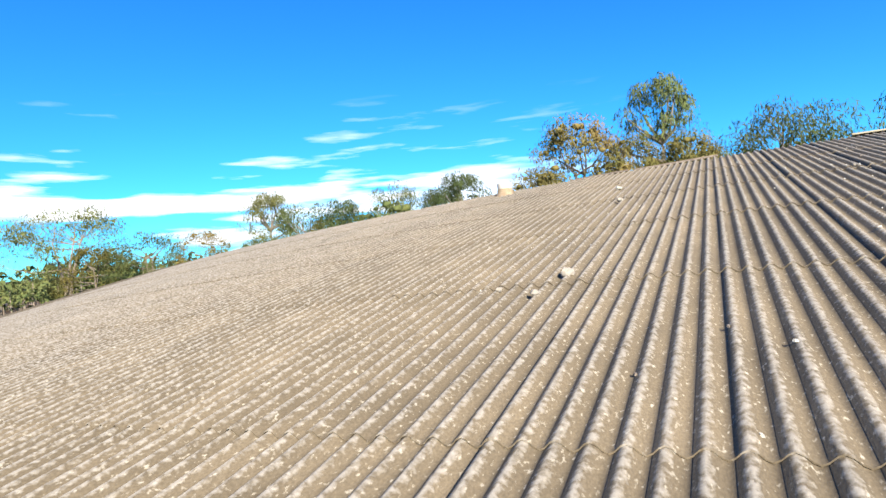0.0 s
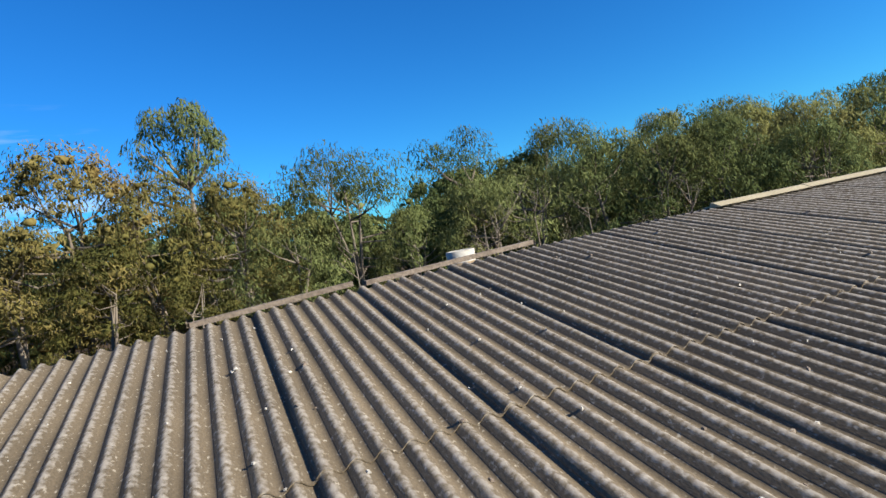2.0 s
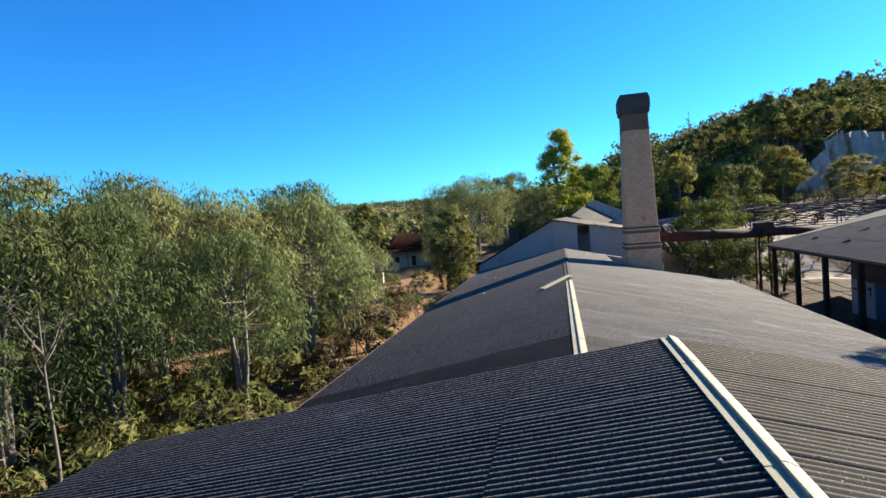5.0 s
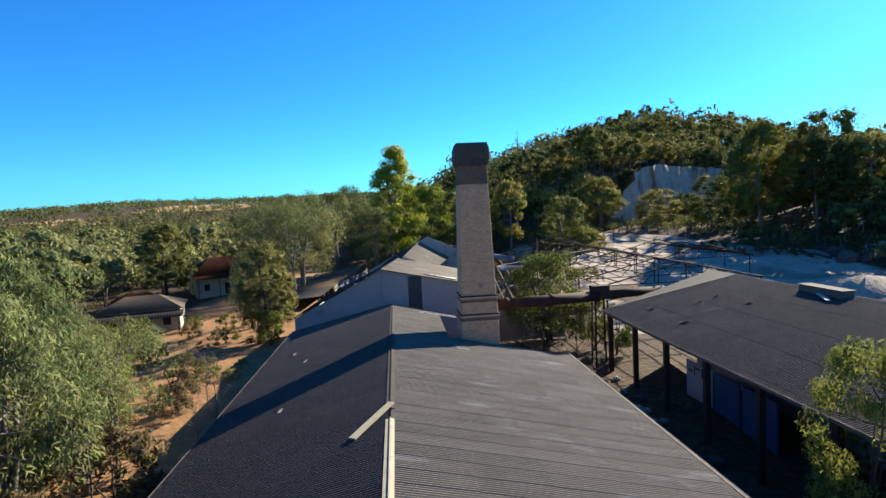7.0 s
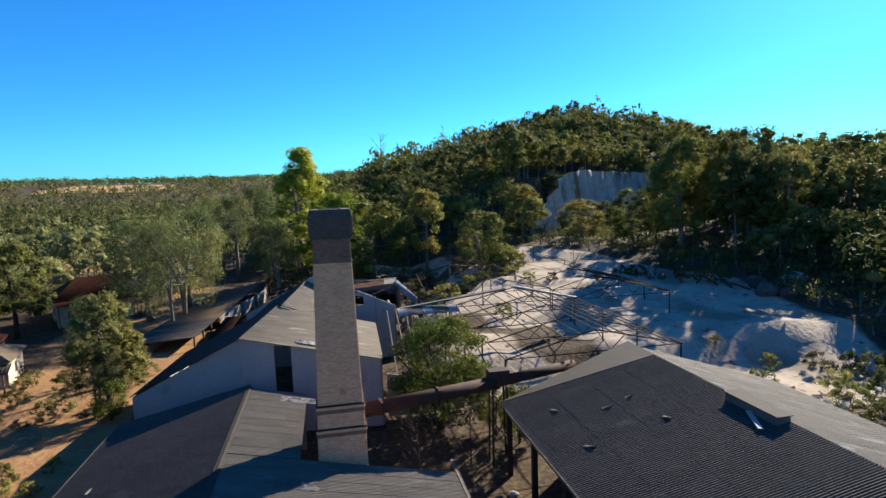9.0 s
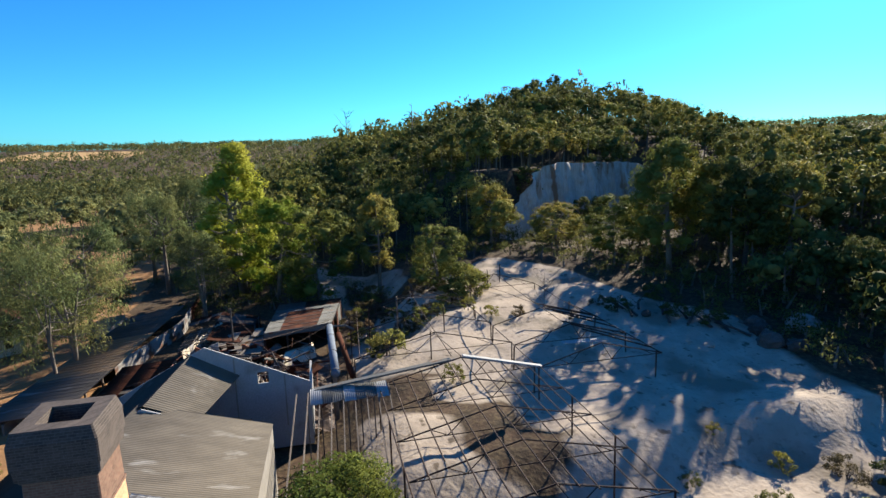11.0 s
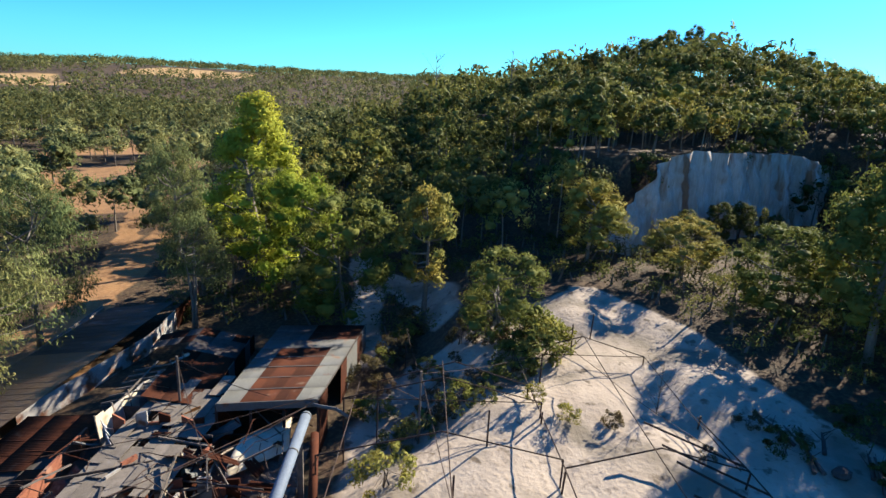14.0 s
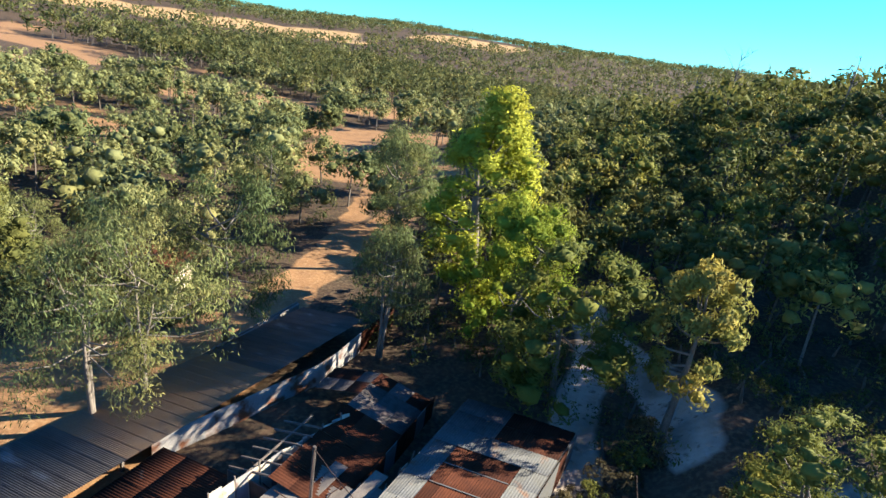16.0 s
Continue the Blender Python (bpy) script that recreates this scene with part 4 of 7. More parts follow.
KEEP_OUT = [(-46, -27, 16, 14), (13, -13, 66, 12.5), (6, -39, 61, -13), (60, -15, 128, 15), (14, 12, 100, 23), (58, -59, 112, -10), (100, -28, 122, 4), (98, 14, 116, 24)]
rt = random.Random(77)
USED = set()


def grow(pool, x, y, top, widen=1.0):
    """Plants one of the pool; the model itself takes the first place."""
    src = rt.choice(pool)
    h = HEIGHT[src.name]
    z = lie(x, y)
    k = (top - z) / h
    m = Matrix.Translation((x, y, z)) @ Matrix.Rotation(rt.uniform(0, 6.28), 4, "Z") @ Matrix.Diagonal((k * widen, k * widen, k, 1))
    if src.name not in USED:
        USED.add(src.name)
        src.matrix_basis = m
        return src
    ob = copy_thing(src, m)
    ob.matrix_basis = m
    return ob


HEIGHT = {o.name: h for pool, h in ((GUM, 14), (FAR_GUM, 14), (OLIVE, 14), (GOLD, 12), (SHRUB, 2.2), (FERN, 10), (BROWN, 14)) for o in pool}
HEIGHT[LIME[0].name], HEIGHT[LIME[1].name] = 24, 20

# trees that stand out
for pool, x, y, top, w in (
        (LIME[:1], 141.0, 0.6, 30.5, 1.25), (LIME[1:], 134, -5.6, 22.4, 0.92), (GOLD[:1], 128.5, -12.8, 19.6, 1.1), (GOLD[2:], 127.5, -22.6, 21.2, 0.9),
        (GOLD[1:2], 138.0, -45.8, 21.5, 1.22), (GOLD[:1], 132.0, -56.5, 18.2, 1.5), (GOLD[:1], 115.5, -30.3, 17.4, 1.12), (GOLD[:1], 127.5, -69.8, 18.4, 1.32), (GUM[:1], 136.5, 7.2, 16.4, 1.0), (GUM[3:4], 109, 16.8, 18.6, 1.1), (OLIVE[1:2], 111, 40, 15.8, 1.1), (GOLD[:1], 119.5, -61.5, 20.2, 1.20), (GOLD[1:2], 110, -65.5, 28.5, 0.95), (OLIVE[:1], 106, -75, 30.0, 0.9), (GOLD[1:2], 117, -73, 25.0, 0.9), (OLIVE[2:], 101, -71, 25.0, 1.0), (GOLD[2:], 99.5, -77, 25.0, 1.15), (OLIVE[:1], 88, -76, 16.5, 0.9), (OLIVE[1:2], 80, -77, 14.5, 0.9), (OLIVE[:1], 71, -77, 13.0, 1.0),
        (GUM[1:2], -6.6, 35.8, 20.9, 0.9), (BROWN[:1], -13.5, 33.5, 18.0, 1.1), (BROWN[1:], -9.0, 33.0, 16.0, 1.1), (BROWN[:1], -16.5, 32, 14.0, 1.2), (BROWN[1:], -12, 29, 12.0, 1.2), (BROWN[:1], -4.5, 31.5, 15.0, 1.0), (BROWN[1:], -7.5, 28.5, 9.5, 1.2), (BROWN[:1], -2.5, 28.0, 8.5, 1.2), (GUM[1:2], 148, 15, 21.5, 1.0), (GUM[:1], 160, 20, 22.0, 0.9), (GUM[:1], 147, 36, 17.5, 1.0), (GUM[2:3], 170, 13, 23.5, 0.9), (GUM[3:4], 2.6, 30.5, 15.9, 1.0), (GUM[:1], 10.8, 31, 16.2, 1.0),
        (GUM[2:3], 19.0, 29.8, 15.6, 1.0), (GUM[1:2], 29.0, 30.0, 15.6, 1.1), (GUM[2:3], 37.0, 30.0, 15.9, 1.1), (OLIVE[1:2], 74.5, 15.3, 13.2, 0.9), (GUM[2:3], 81.5, 18.6, 12.0, 1.0), (GUM[3:4], -90, 35, 20.0, 1.3), (GUM[:1], -72, 35, 14.6, 1.3), (BROWN[:1], -82, 34, 13.5, 1.4), (GUM[1:2], -50, 35, 16.8, 1.0), (BROWN[1:], -60, 34, 13.5, 1.3), (GUM[:1], -33, 35, 15.4, 1.0), (GUM[2:3], -27, 34, 14.0, 1.0), (BROWN[:1], -40, 33, 12.8, 1.3), (GUM[:1], 120, 18.8, 20.4, 1.0), (GUM[3:4], 105, 17.5, 17.5, 1.0),
        (GUM[2:3], 127, 5.0, 17.0, 0.9)):
    grow(pool, x, y, top, w)

for x, y, top in ((252, -100, 55.0), (258, -112, 58.0), (264, -107, 57.0), (266, -116, 56.5), (247, -92, 52.0), (256, -118, 56.0), (270, -104, 55.0), (240, -84, 49.0), (262, -128, 53.0), (232, -72, 46.5)):
    grow(OLIVE[2:], x, y, top, 0.9)

# the belt of gums beside the factory
for i in range(70):
    x, y = rt.uniform(-40, 74), rt.uniform(23.5, 56)
    if x > 18 and y < 26 + 0.1 * (x - 18):
        y += 6
    if x > 42 and y < 36:
        y += 12
    grow((FAR_GUM if y > 29 else GUM) if rt.random() < 0.92 else GOLD, x, y, min(15.4, 12.0 + 0.10 * (y - 18)) + rt.uniform(-2.2, 1.0), rt.uniform(0.85, 1.15))
for x, y, top in ((12.5, 24.5, 12.6), (19.0, 20.8, 12.7), (22, 19, 12.9), (26, 16.2, 11.6), (29.5, 18.5, 13.1), (33.5, 16.4, 13.4), (37.5, 18.4, 14.4), (41.5, 17.2, 10.5), (24, 23, 14.2), (31, 24, 14.4), (17, 23, 13.8), (38, 24, 14.9), (45, 26, 12.0),
                  (47.6, 18.6, 10.3), (54, 23.5, 9.0), (65.5, 25.7, 6.8), (62.5, 29.5, 9.4), (114.8, 23.5, 18.5), (117, 43.0, 13.0)):
    grow(GUM[2:] if y < 20 else GUM, x, y, top, 1.1)
for pool, x, y, top, w in ((GUM[2:3], 73.6, 16.0, 9.2, 1.3), (OLIVE[1:2], 76.4, 14.9, 9.0, 1.2), (FERN, 72.4, 14.6, 6.4, 1.1), (FERN, 56.4, 23.4, 8.2, 1.0), (FERN, 48.6, 20.4, 8.0, 1.1), (FERN, 52.0, 24.5, 8.4, 1.1), (FERN, 71.0, 27.0, 6.6, 0.9), (SHRUB[2:], 54.5, 17.2, 5.6, 0.8),
                           (SHRUB[2:], 51.8, 16.6, 5.2, 0.8), (SHRUB[:1], 61.5, 17.6, 4.4, 1.0), (SHRUB[1:2], 59.6, 16.9, 4.2, 1.1), (SHRUB[:1], 68.5, 24.6, 4.6, 0.9), (SHRUB[1:2], 82.5, 22.0, 4.8, 0.9), (SHRUB[:1], 79.0, 24.8, 4.4, 1.0)):
    grow(pool, x, y, top, w)
for x, y, top, w in ((62.5, -12.6, 11.6, 1.25), (65.5, -13.6, 10.4, 1.2), (30.0, -15.0, 10.6, 0.66), (58.3, -17.3, 7.2, 1.0), (60.5, -16.2, 7.8, 0.9)):
    grow(FERN, x, y, top, w)
# low scrub in the dirt yard
ry = random.Random(19)
for i in range(26):
    x, y = ry.uniform(50, 100), ry.uniform(14, 30)
    grow((SHRUB[:1], SHRUB[1:2], SHRUB[2:])[i % 3], x, y, lie(x, y) + ry.uniform(0.7, 2.0), ry.uniform(0.9, 1.4))
# dry scrub along the edge of the clay
for x, y, h in ((112.8, -33.0, 4.4), (114.6, -34.6, 3.4), (110.6, -31.0, 3.0)):
    grow(SHRUB[1:2], x, y, lie(x, y) + h, 1.15)
for i in range(30):
    x, y = ry.uniform(103, 121), ry.uniform(-33, -16.5)
    grow((SHRUB[2:], SHRUB[1:2], SHRUB[2:])[i % 3], x, y, lie(x, y) + ry.uniform(0.9, 2.6), ry.uniform(0.9, 1.3))
# scrub at the feet of the gums beside the factory
rs = random.Random(91)
for i in range(26):
    x, y = rs.uniform(6, 50), rs.uniform(14.2, 22)
    grow((SHRUB[:1], SHRUB[2:], SHRUB[:1])[i % 3], x, y, lie(x, y) + rs.uniform(1.8, 3.6), rs.uniform(0.9, 1.3))

# ---------------------------------------------------------------- far woods, joined
def wood_patch(name, label, spots, rng, per, size, leaf, clumps, lean=1.0):
    """Many small trees as one sheet of leaf sprays with dark stems."""
    V, F, N, K, off = [], [], [], [], 0
    stems = Shape()
    for x, y, h, r in spots:
        z = lie(x, y)
        n = clumps
        mid = np.array([x, y, z + h * 0.55])
        d = rng.normal(size=(n, 3))
        d[:, 2] = np.abs(d[:, 2]) * 1.2 - 0.45
        d /= np.linalg.norm(d, axis=1)[:, None]
        c = mid + d * np.array([r * rng.uniform(0.8, 1.15), r * rng.uniform(0.8, 1.15), h * rng.uniform(0.32, 0.42)]) * (0.62 + 0.36 * rng.random((n, 1)))
        radii = r * (0.28 + 0.24 * rng.random(n))
        v, f, nn = leaf_cloud(rng, c, radii, per, size * r / 4.0, mid=mid, shell=0.8, wide=0.8, dome=0.22)
        tones = np.repeat(rng.random(n) * 0.16, per * 3)
        if n >= 12:
            hv, hf, hn = hearts(rng, c, radii, 0.46)
            tones = np.concatenate([tones, np.repeat(rng.random(n) * 0.16, 12)])
            f, v, nn = np.concatenate([f, hf + len(v)]), np.concatenate([v, hv]), np.concatenate([nn, hn])
        V.append(v)
        F.append(f + off)
        N.append(nn)
        K.append(rng.random() * 0.8 + tones)
        off += len(v)
        if h < 30 and per > 8:
            stems.tube([(x, y, z - 0.5), (x + rng.normal() * 0.4, y + rng.normal() * 0.4, z + h * 0.7)], [0.2, 0.08], 4, caps=False)
    ob = cloud_object(name, np.concatenate(V), np.concatenate(F), np.concatenate(N), M[leaf], tone=np.concatenate(K))
    tagged(ob, label, "trees", kind="stuff")
    if stems.v:
        st = stems.make("tree_stems", M["bark"], None)
        tagged(st, "slim grey and brown stems of the woodland trees", "tree stems", kind="stuff")


def open_ground(x, y):
    s, d, fl = cover_of(x, y)
    return s > 0.3 or (d > 0.45 and (x < 128 or y < 48 and x < 245)) or (d > 0.7 and x < 330) or fl > 0.4


def scatter(rng, x0, y0, x1, y1, step, keep, sizes):
    out = []
    x = x0
    while x < x1:
        y = y0
        while y < y1:
            px, py = x + rng.uniform(-0.5, 0.5) * step, y + rng.uniform(-0.5, 0.5) * step
            if keep(px, py) and not inside(px, py, KEEP_OUT) and not open_ground(px, py):
                out.append((px, py, rng.uniform(*sizes[0]), rng.uniform(*sizes[1])))
            y += step
        x += step
    return out


def near_cliff(x, y):
    d = CLIFF_B - CLIFF_A
    u = (Vector((x, y)) - CLIFF_A).dot(d) / d.length_squared
    side = ((y - CLIFF_A.y) * d.x - (x - CLIFF_A.x) * d.y) / d.length
    return (0.08 < u < 0.9 and -26 < side < 1.5) or (-0.05 < u < 1.05 and -4 < side < 1.5)


rg = np.random.default_rng(5)


def wooded(label, spots, per, size, leaf, clumps):
    wood_patch("woodland", label, spots, rg, per, size, leaf, clumps)


hill = scatter(rg, 104, -190, 235, 8, 6.2, lambda x, y: not near_cliff(x, y) and not (x < 140 and -50 < y < 8) and not (x < 124 and y > -70) and not (x < 150 and -72 < y < -44), ((9, 15), (3.2, 5.0)))
rg.shuffle(hill)
cut = len(hill) * 3 // 5
wooded("dense olive-green woodland on the hillside", [tuple(s) for s in hill[:cut]], 44, 0.28, "leaf_olive", 16)
wooded("yellowish green trees among the hillside woodland", [tuple(s) for s in hill[cut:]], 44, 0.28, "leaf_gold", 16)
left = scatter(rg, 84, 8, 300, 190, 10.2, lambda x, y: not (x < 130 and y < 44) and not (x < 150 and y < 33), ((8, 14.5), (3.8, 7.0)))
wooded("open grey-green bush over dry ground", left, 56, 0.28, "leaf_pale", 15)
back = scatter(rg, -120, 60, 84, 190, 9.0, lambda x, y: True, ((9, 14), (3.4, 5.2)))
wooded("grey-green gum belt behind the factory", back, 14, 0.62, "leaf_grey", 10)
west = scatter(rg, -340, 40, -105, 200, 12.0, lambda x, y: True, ((9, 15), (4.0, 6.5)))
wooded("grey-green bush beyond the end of the factory", west, 10, 0.75, "leaf_grey", 9)
mid = scatter(rg, 235, -190, 520, 330, 9.0, lambda x, y: x > 300 or y < 8, ((10, 17), (4.2, 7.4)))
wooded("far olive woodland", [s for s in mid if s[1] < 0], 11, 0.68, "leaf_olive", 10)
wooded("far grey-green woodland", [s for s in mid if s[1] >= 0], 11, 0.68, "leaf_far", 10)
south = [(x, y, h * (0.48 + 0.52 * max(smooth01(x, 96, 104), smooth01(-y, 84, 120))), r) for x, y, h, r in scatter(rg, 50, -190, 104, -66, 6.4, lambda x, y: y < -67 and (x > 72 or y < -67 - (72 - x) * 1.2), ((13, 19), (3.6, 5.0)))]
wooded("tall dark gums behind the clay flat", south, 30, 0.38, "leaf_olive", 16)
far = scatter(rg, 300, -850, 1560, 1350, 25.0, lambda x, y: -0.85 < math.atan2(y, x - 60) < 1.15 and math.hypot(x - 60, y) < 1500 and (x > 520 or y > 330 or y < -190), ((8, 14), (9, 14)))
wooded("distant wooded country", far, 8, 0.60, "leaf_far", 7)


def undergrowth(label, boxes, step, leaf, tall=(1.0, 2.4), wide=(0.9, 1.7)):
    spots = []
    for x0, y0, x1, y1 in boxes:
        spots += scatter(rg, x0, y0, x1, y1, step, lambda x, y: rg.random() < 0.8, (tall, wide))
    wood_patch("undergrowth", label, spots, rg, 20, 0.42, leaf, 8)


undergrowth("scrubby grey-green undergrowth beneath the gum belt", ((-40, 14.5, 62, 50),), 4.6, "leaf_grey")
undergrowth("dry brown scrub beneath the gum belt", ((-40, 14.5, 62, 40),), 4.0, "leaf_dry", (1.2, 3.2), (0.9, 1.7))
undergrowth("dark scrub along the forest edge", ((104, -74, 150, 8), (62, -80, 104, -60)), 2.7, "leaf_olive", (1.0, 3.2), (1.0, 2.2))
undergrowth("low scrub over the open bush", ((112, 22, 240, 110),), 6.0, "leaf_grey", (0.8, 2.0), (0.8, 2.0))


# ---------------------------------------------------------------- quarry face
def quarry_face():
    d = CLIFF_B - CLIFF_A
    nrm = Vector((-d.y, d.x)).normalized()     # towards the hill
    nu, nv = 120, 26
    verts, faces = [], []
    for j in range(nv + 1):
        v = j / nv
        for i in range(nu + 1):
            u = -0.06 + 1.16 * i / nu
            p = CLIFF_A + d * u
            top = 24.2 * smooth01(u, -0.30, 0.24) - 2.5 * smooth01(u, 0.7, 1.1) + 1.3 * noise.noise((u * 6, 0.3, 2.2)) + 0.35 * noise.noise((u * 23, 0.7, 4.2))
            rill = 1.5 * noise.noise((u * 22, v * 1.0, 1.0)) + 0.9 * noise.noise((u * 60, v * 2.2, 5.0)) + 0.6 * noise.noise((u * 30, v * 12, 8.0))
            off = -3.4 + 3.0 * (v - 0.5) + rill
            verts.append((p.x + nrm.x * off, p.y + nrm.y * off, 7.0 + (top - 7.0) * v))
    w = nu + 1
    faces = [(j * w + i, j * w + i + 1, (j + 1) * w + i + 1, (j + 1) * w + i) for j in range(nv) for i in range(nu)]
    ob = mesh_object("quarry_face", verts, faces, M["cliff"], smooth=True)
    tagged(ob, "pale chalky quarry face streaked with rusty stains", "rock face", kind="structure")


quarry_face()
for x, y, h in ((147.0, -64.0, 7.0), (151.5, -71.5, 7.8), (155.0, -77.5, 7.4), (159.8, -85.5, 4.6), (143.8, -58.0, 4.4)):
    grow(OLIVE[2:], x, y, lie(x, y) + h, 1.1)

behind = scatter(rg, 96, -330, 320, -190, 9.5, lambda x, y: y < -190, ((11, 17), (4.0, 6.0)))
wooded("dark woodland beyond the hill", behind, 12, 0.66, "leaf_olive", 10)
beyond = scatter(rg, 150, -1250, 1000, -330, 24.0, lambda x, y: -1.25 < math.atan2(y, x - 60) <= -0.85, ((8, 14), (9, 14)))
wooded("distant wooded country beyond the hill", beyond, 8, 0.60, "leaf_far", 7)

# ---------------------------------------------------------------- flue pipe
def flue_pipe():
    f = thing("flue_pipe", "long rusty flue pipe running from the chimney to the shed", "pipe")
    a, b, c = Vector((52.9, -5.9, 8.75)), Vector((56.3, -15.2, 8.4)), Vector((59.0, -21.8, 8.15))
    Shape().tube([a, a.lerp(b, 0.5), b], 0.42, 16).make("pipe_length", M["rustpipe"], f, smooth=True)
    Shape().tube([b, c], 0.36, 16).make("pipe_length", M["rustpipe"], f, smooth=True)
    for t in (0.12, 0.52, 0.97):
        p, d = a.lerp(b, t), (b - a).normalized()
        Shape().tube([p - d * 0.09, p + d * 0.09], 0.50, 16).make("flange", M["steel"], f)
    Shape().box(55.9, -15.9, 8.35, 56.7, -14.5, 9.25).make("damper_box", M["steel"], f, "blocky damper over the joint")
    g = lie(56.3, -15.2)
    for dx, dy in ((-0.5, -0.6), (0.5, -0.6), (-0.5, 0.6), (0.5, 0.6)):
        Shape().beam((56.3 + dx, -15.2 + dy, g - 0.3), (56.3 + dx * 0.8, -15.2 + dy * 0.8, 8.1), 0.1).make("leg", M["steel"], f)
    for z in (4.4, 6.4):
        Shape().beam((55.8, -15.8, z), (56.8, -14.6, z + 1.4), 0.06).make("brace", M["steel"], f)
        Shape().beam((56.8, -15.8, z + 1.2), (55.8, -14.6, z), 0.06).make("brace", M["steel"], f)


M["rustpipe"] = material("sooty_rusted_pipe", (0.05, 0.034, 0.028), 0.85, second=(0.13, 0.06, 0.04), scale=1.2, amount=0.6, fine=14, bump=0.2, third=(0.12, 0.08, 0.06), third_scale=0.8, third_cut=0.66, spec=0.15)
flue_pipe()


# ---------------------------------------------------------------- bare steel frames of the burnt drying shed
def truss(parent, x, y0, y1, eave, apex, bars=6, broken=(), r=0.058):
    """A light roof truss across y at x: two rafters, a tie and a zigzag web."""
    mid = (y0 + y1) / 2
    if "left" not in broken:
        Shape().tube([(x, y0, eave), (x, mid, apex)], r, 6).make("rafter", M["steel"], parent)
    if "right" not in broken:
        Shape().tube([(x, mid, apex), (x, y1, eave)], r, 6).make("rafter", M["steel"], parent)
    if "tie" not in broken:
        Shape().tube([(x, y0, eave), (x, y1, eave - 0.03)], r * 0.7, 6).make("tie", M["steel"], parent)
        for i in range(1, bars):
            y = y0 + (y1 - y0) * i / bars
            top = eave + (apex - eave) * (1 - abs(y - mid) / abs(y1 - mid))
            yn = y0 + (y1 - y0) * (i + (0.5 if i % 2 else -0.5)) / bars
            Shape().beam((x, y, top), (x, yn, eave), r * 0.9).make("web_bar", M["steel"], parent)


def frame_shed():
    f = thing("steel_frame", "bare black steel skeleton of a burnt-out shed over white clay", "frame")
    rnd = random.Random(8)
    for x in (60.3, 65.3, 70.3, 75.3, 80.3):
        truss(f, x, -17.0, -31.6, 8.55, 10.25)
    for k in range(13):
        y = -17.0 - 14.6 * k / 12
        z = 8.6 + 1.7 * (1 - abs(y + 24.3) / 7.3)
        if k in (2, 9):
            Shape().tube([(66, y, z), (80.6, y, z)], 0.05, 6).make("purlin", M["steel"], f)
        else:
            Shape().tube([(60.0, y, z + rnd.uniform(-0.05, 0.03)), (70, y, z - 0.04), (80.6, y, z)], 0.05, 6).make("purlin", M["steel"], f)
    for x in (60.3, 66.9, 73.5, 80.3):
        for y in (-17.0, -31.6):
            g = lie(x, y)
            Shape().tube([(x, y, g - 0.4), (x, y, 8.6)], 0.07, 8).make("post", M["steel"], f)
    # second bay
    for x in (80.6, 87.0, 94.0):
        truss(f, x, -31.6, -44.4, 8.3, 10.0, broken=("tie",) if x > 90 else ())
    for x in (81.5, 87.0, 94.0, 101.0):
        for y in (-44.4, -31.6):
            g = lie(x, y)
            Shape().tube([(x, y, g - 0.4), (x + rnd.uniform(-0.3, 0.3), y, 8.3)], 0.075, 8).make("post", M["steel"], f)
    Shape().tube([(80.6, -44.4, 8.25), (94, -44.4, 8.3), (101, -44.2, 8.1)], 0.06, 6).make("eave_rail", M["steel"], f)
    Shape().tube([(80.6, -31.6, 8.4), (94, -31.6, 8.35), (112, -31.0, 8.5)], 0.05, 6).make("eave_rail", M["steel"], f)
    for i, x in enumerate((82.2, 84.4, 86.8, 89.0, 91.6, 94.4)):
        Shape().tube([(x, -44.4, 8.3), (x + 3.6 + 0.4 * (i % 2), -38.6, 9.7 - 0.25 * (i % 3))], 0.085, 8).make("fallen_rafter", M["steel"], f)
    # frames further back, thin and partly gone
    for x, y0, y1, z, top in ((87.5, -15.5, -31.6, 8.5, 10.4), (94.5, -15.0, -31.6, 8.6, 10.6), (101.5, -16, -31.6, 8.8, 10.8), (110.5, -31.0, -43.5, 8.7, 10.6), (104, -18.5, -31, 8.9, 10.9)):
        truss(f, x, y0, y1, z, top, bars=4, broken=("tie",) if x in (94.5, 104) else (), r=0.052)
        for y in (y0, y1):
            Shape().tube([(x, y, lie(x, y) - 0.4), (x, y, z)], 0.065, 8).make("post", M["steel"], f)
    for y0, z0, y1, z1, xa, xb in ((-23.5, 10.4, -23.7, 10.9, 80.6, 104), (-37.4, 10.0, -37.4, 10.6, 87, 110.5), (-43.8, 8.3, -43.5, 8.7, 94, 110.5), (-16, 8.5, -17, 8.9, 87.5, 104)):
        Shape().tube([(xa, y0, z0), ((xa + xb) / 2, (y0 + y1) / 2, (z0 + z1) / 2 - 0.15), (xb, y1, z1)], 0.04, 6).make("ridge_rail", M["steel"], f)
    for x, y in ((112.9, -37.1), (115.9, -39.9), (116.7, -20.7), (108, -33), (98.5, -27), (92, -24)):
        g = lie(x, y)
        Shape().tube([(x, y, g - 0.4), (x + rnd.uniform(-0.4, 0.4), y, g + rnd.uniform(2.6, 3.6))], 0.07, 8).make("post", M["steel"], f)
    # pale gutter lengths
    Shape().beam((80.4, -24.5, 10.35), (80.2, -31.8, 8.6), 0.5, 0.16).make("gutter", M["whitewall"], f, "pale sheet-metal gutter")
    Shape().beam((80.6, -11.6, 8.75), (80.4, -23.4, 10.15), 0.55, 0.16).make("gutter", M["galv"], f, "blue-grey sheet-metal gutter")
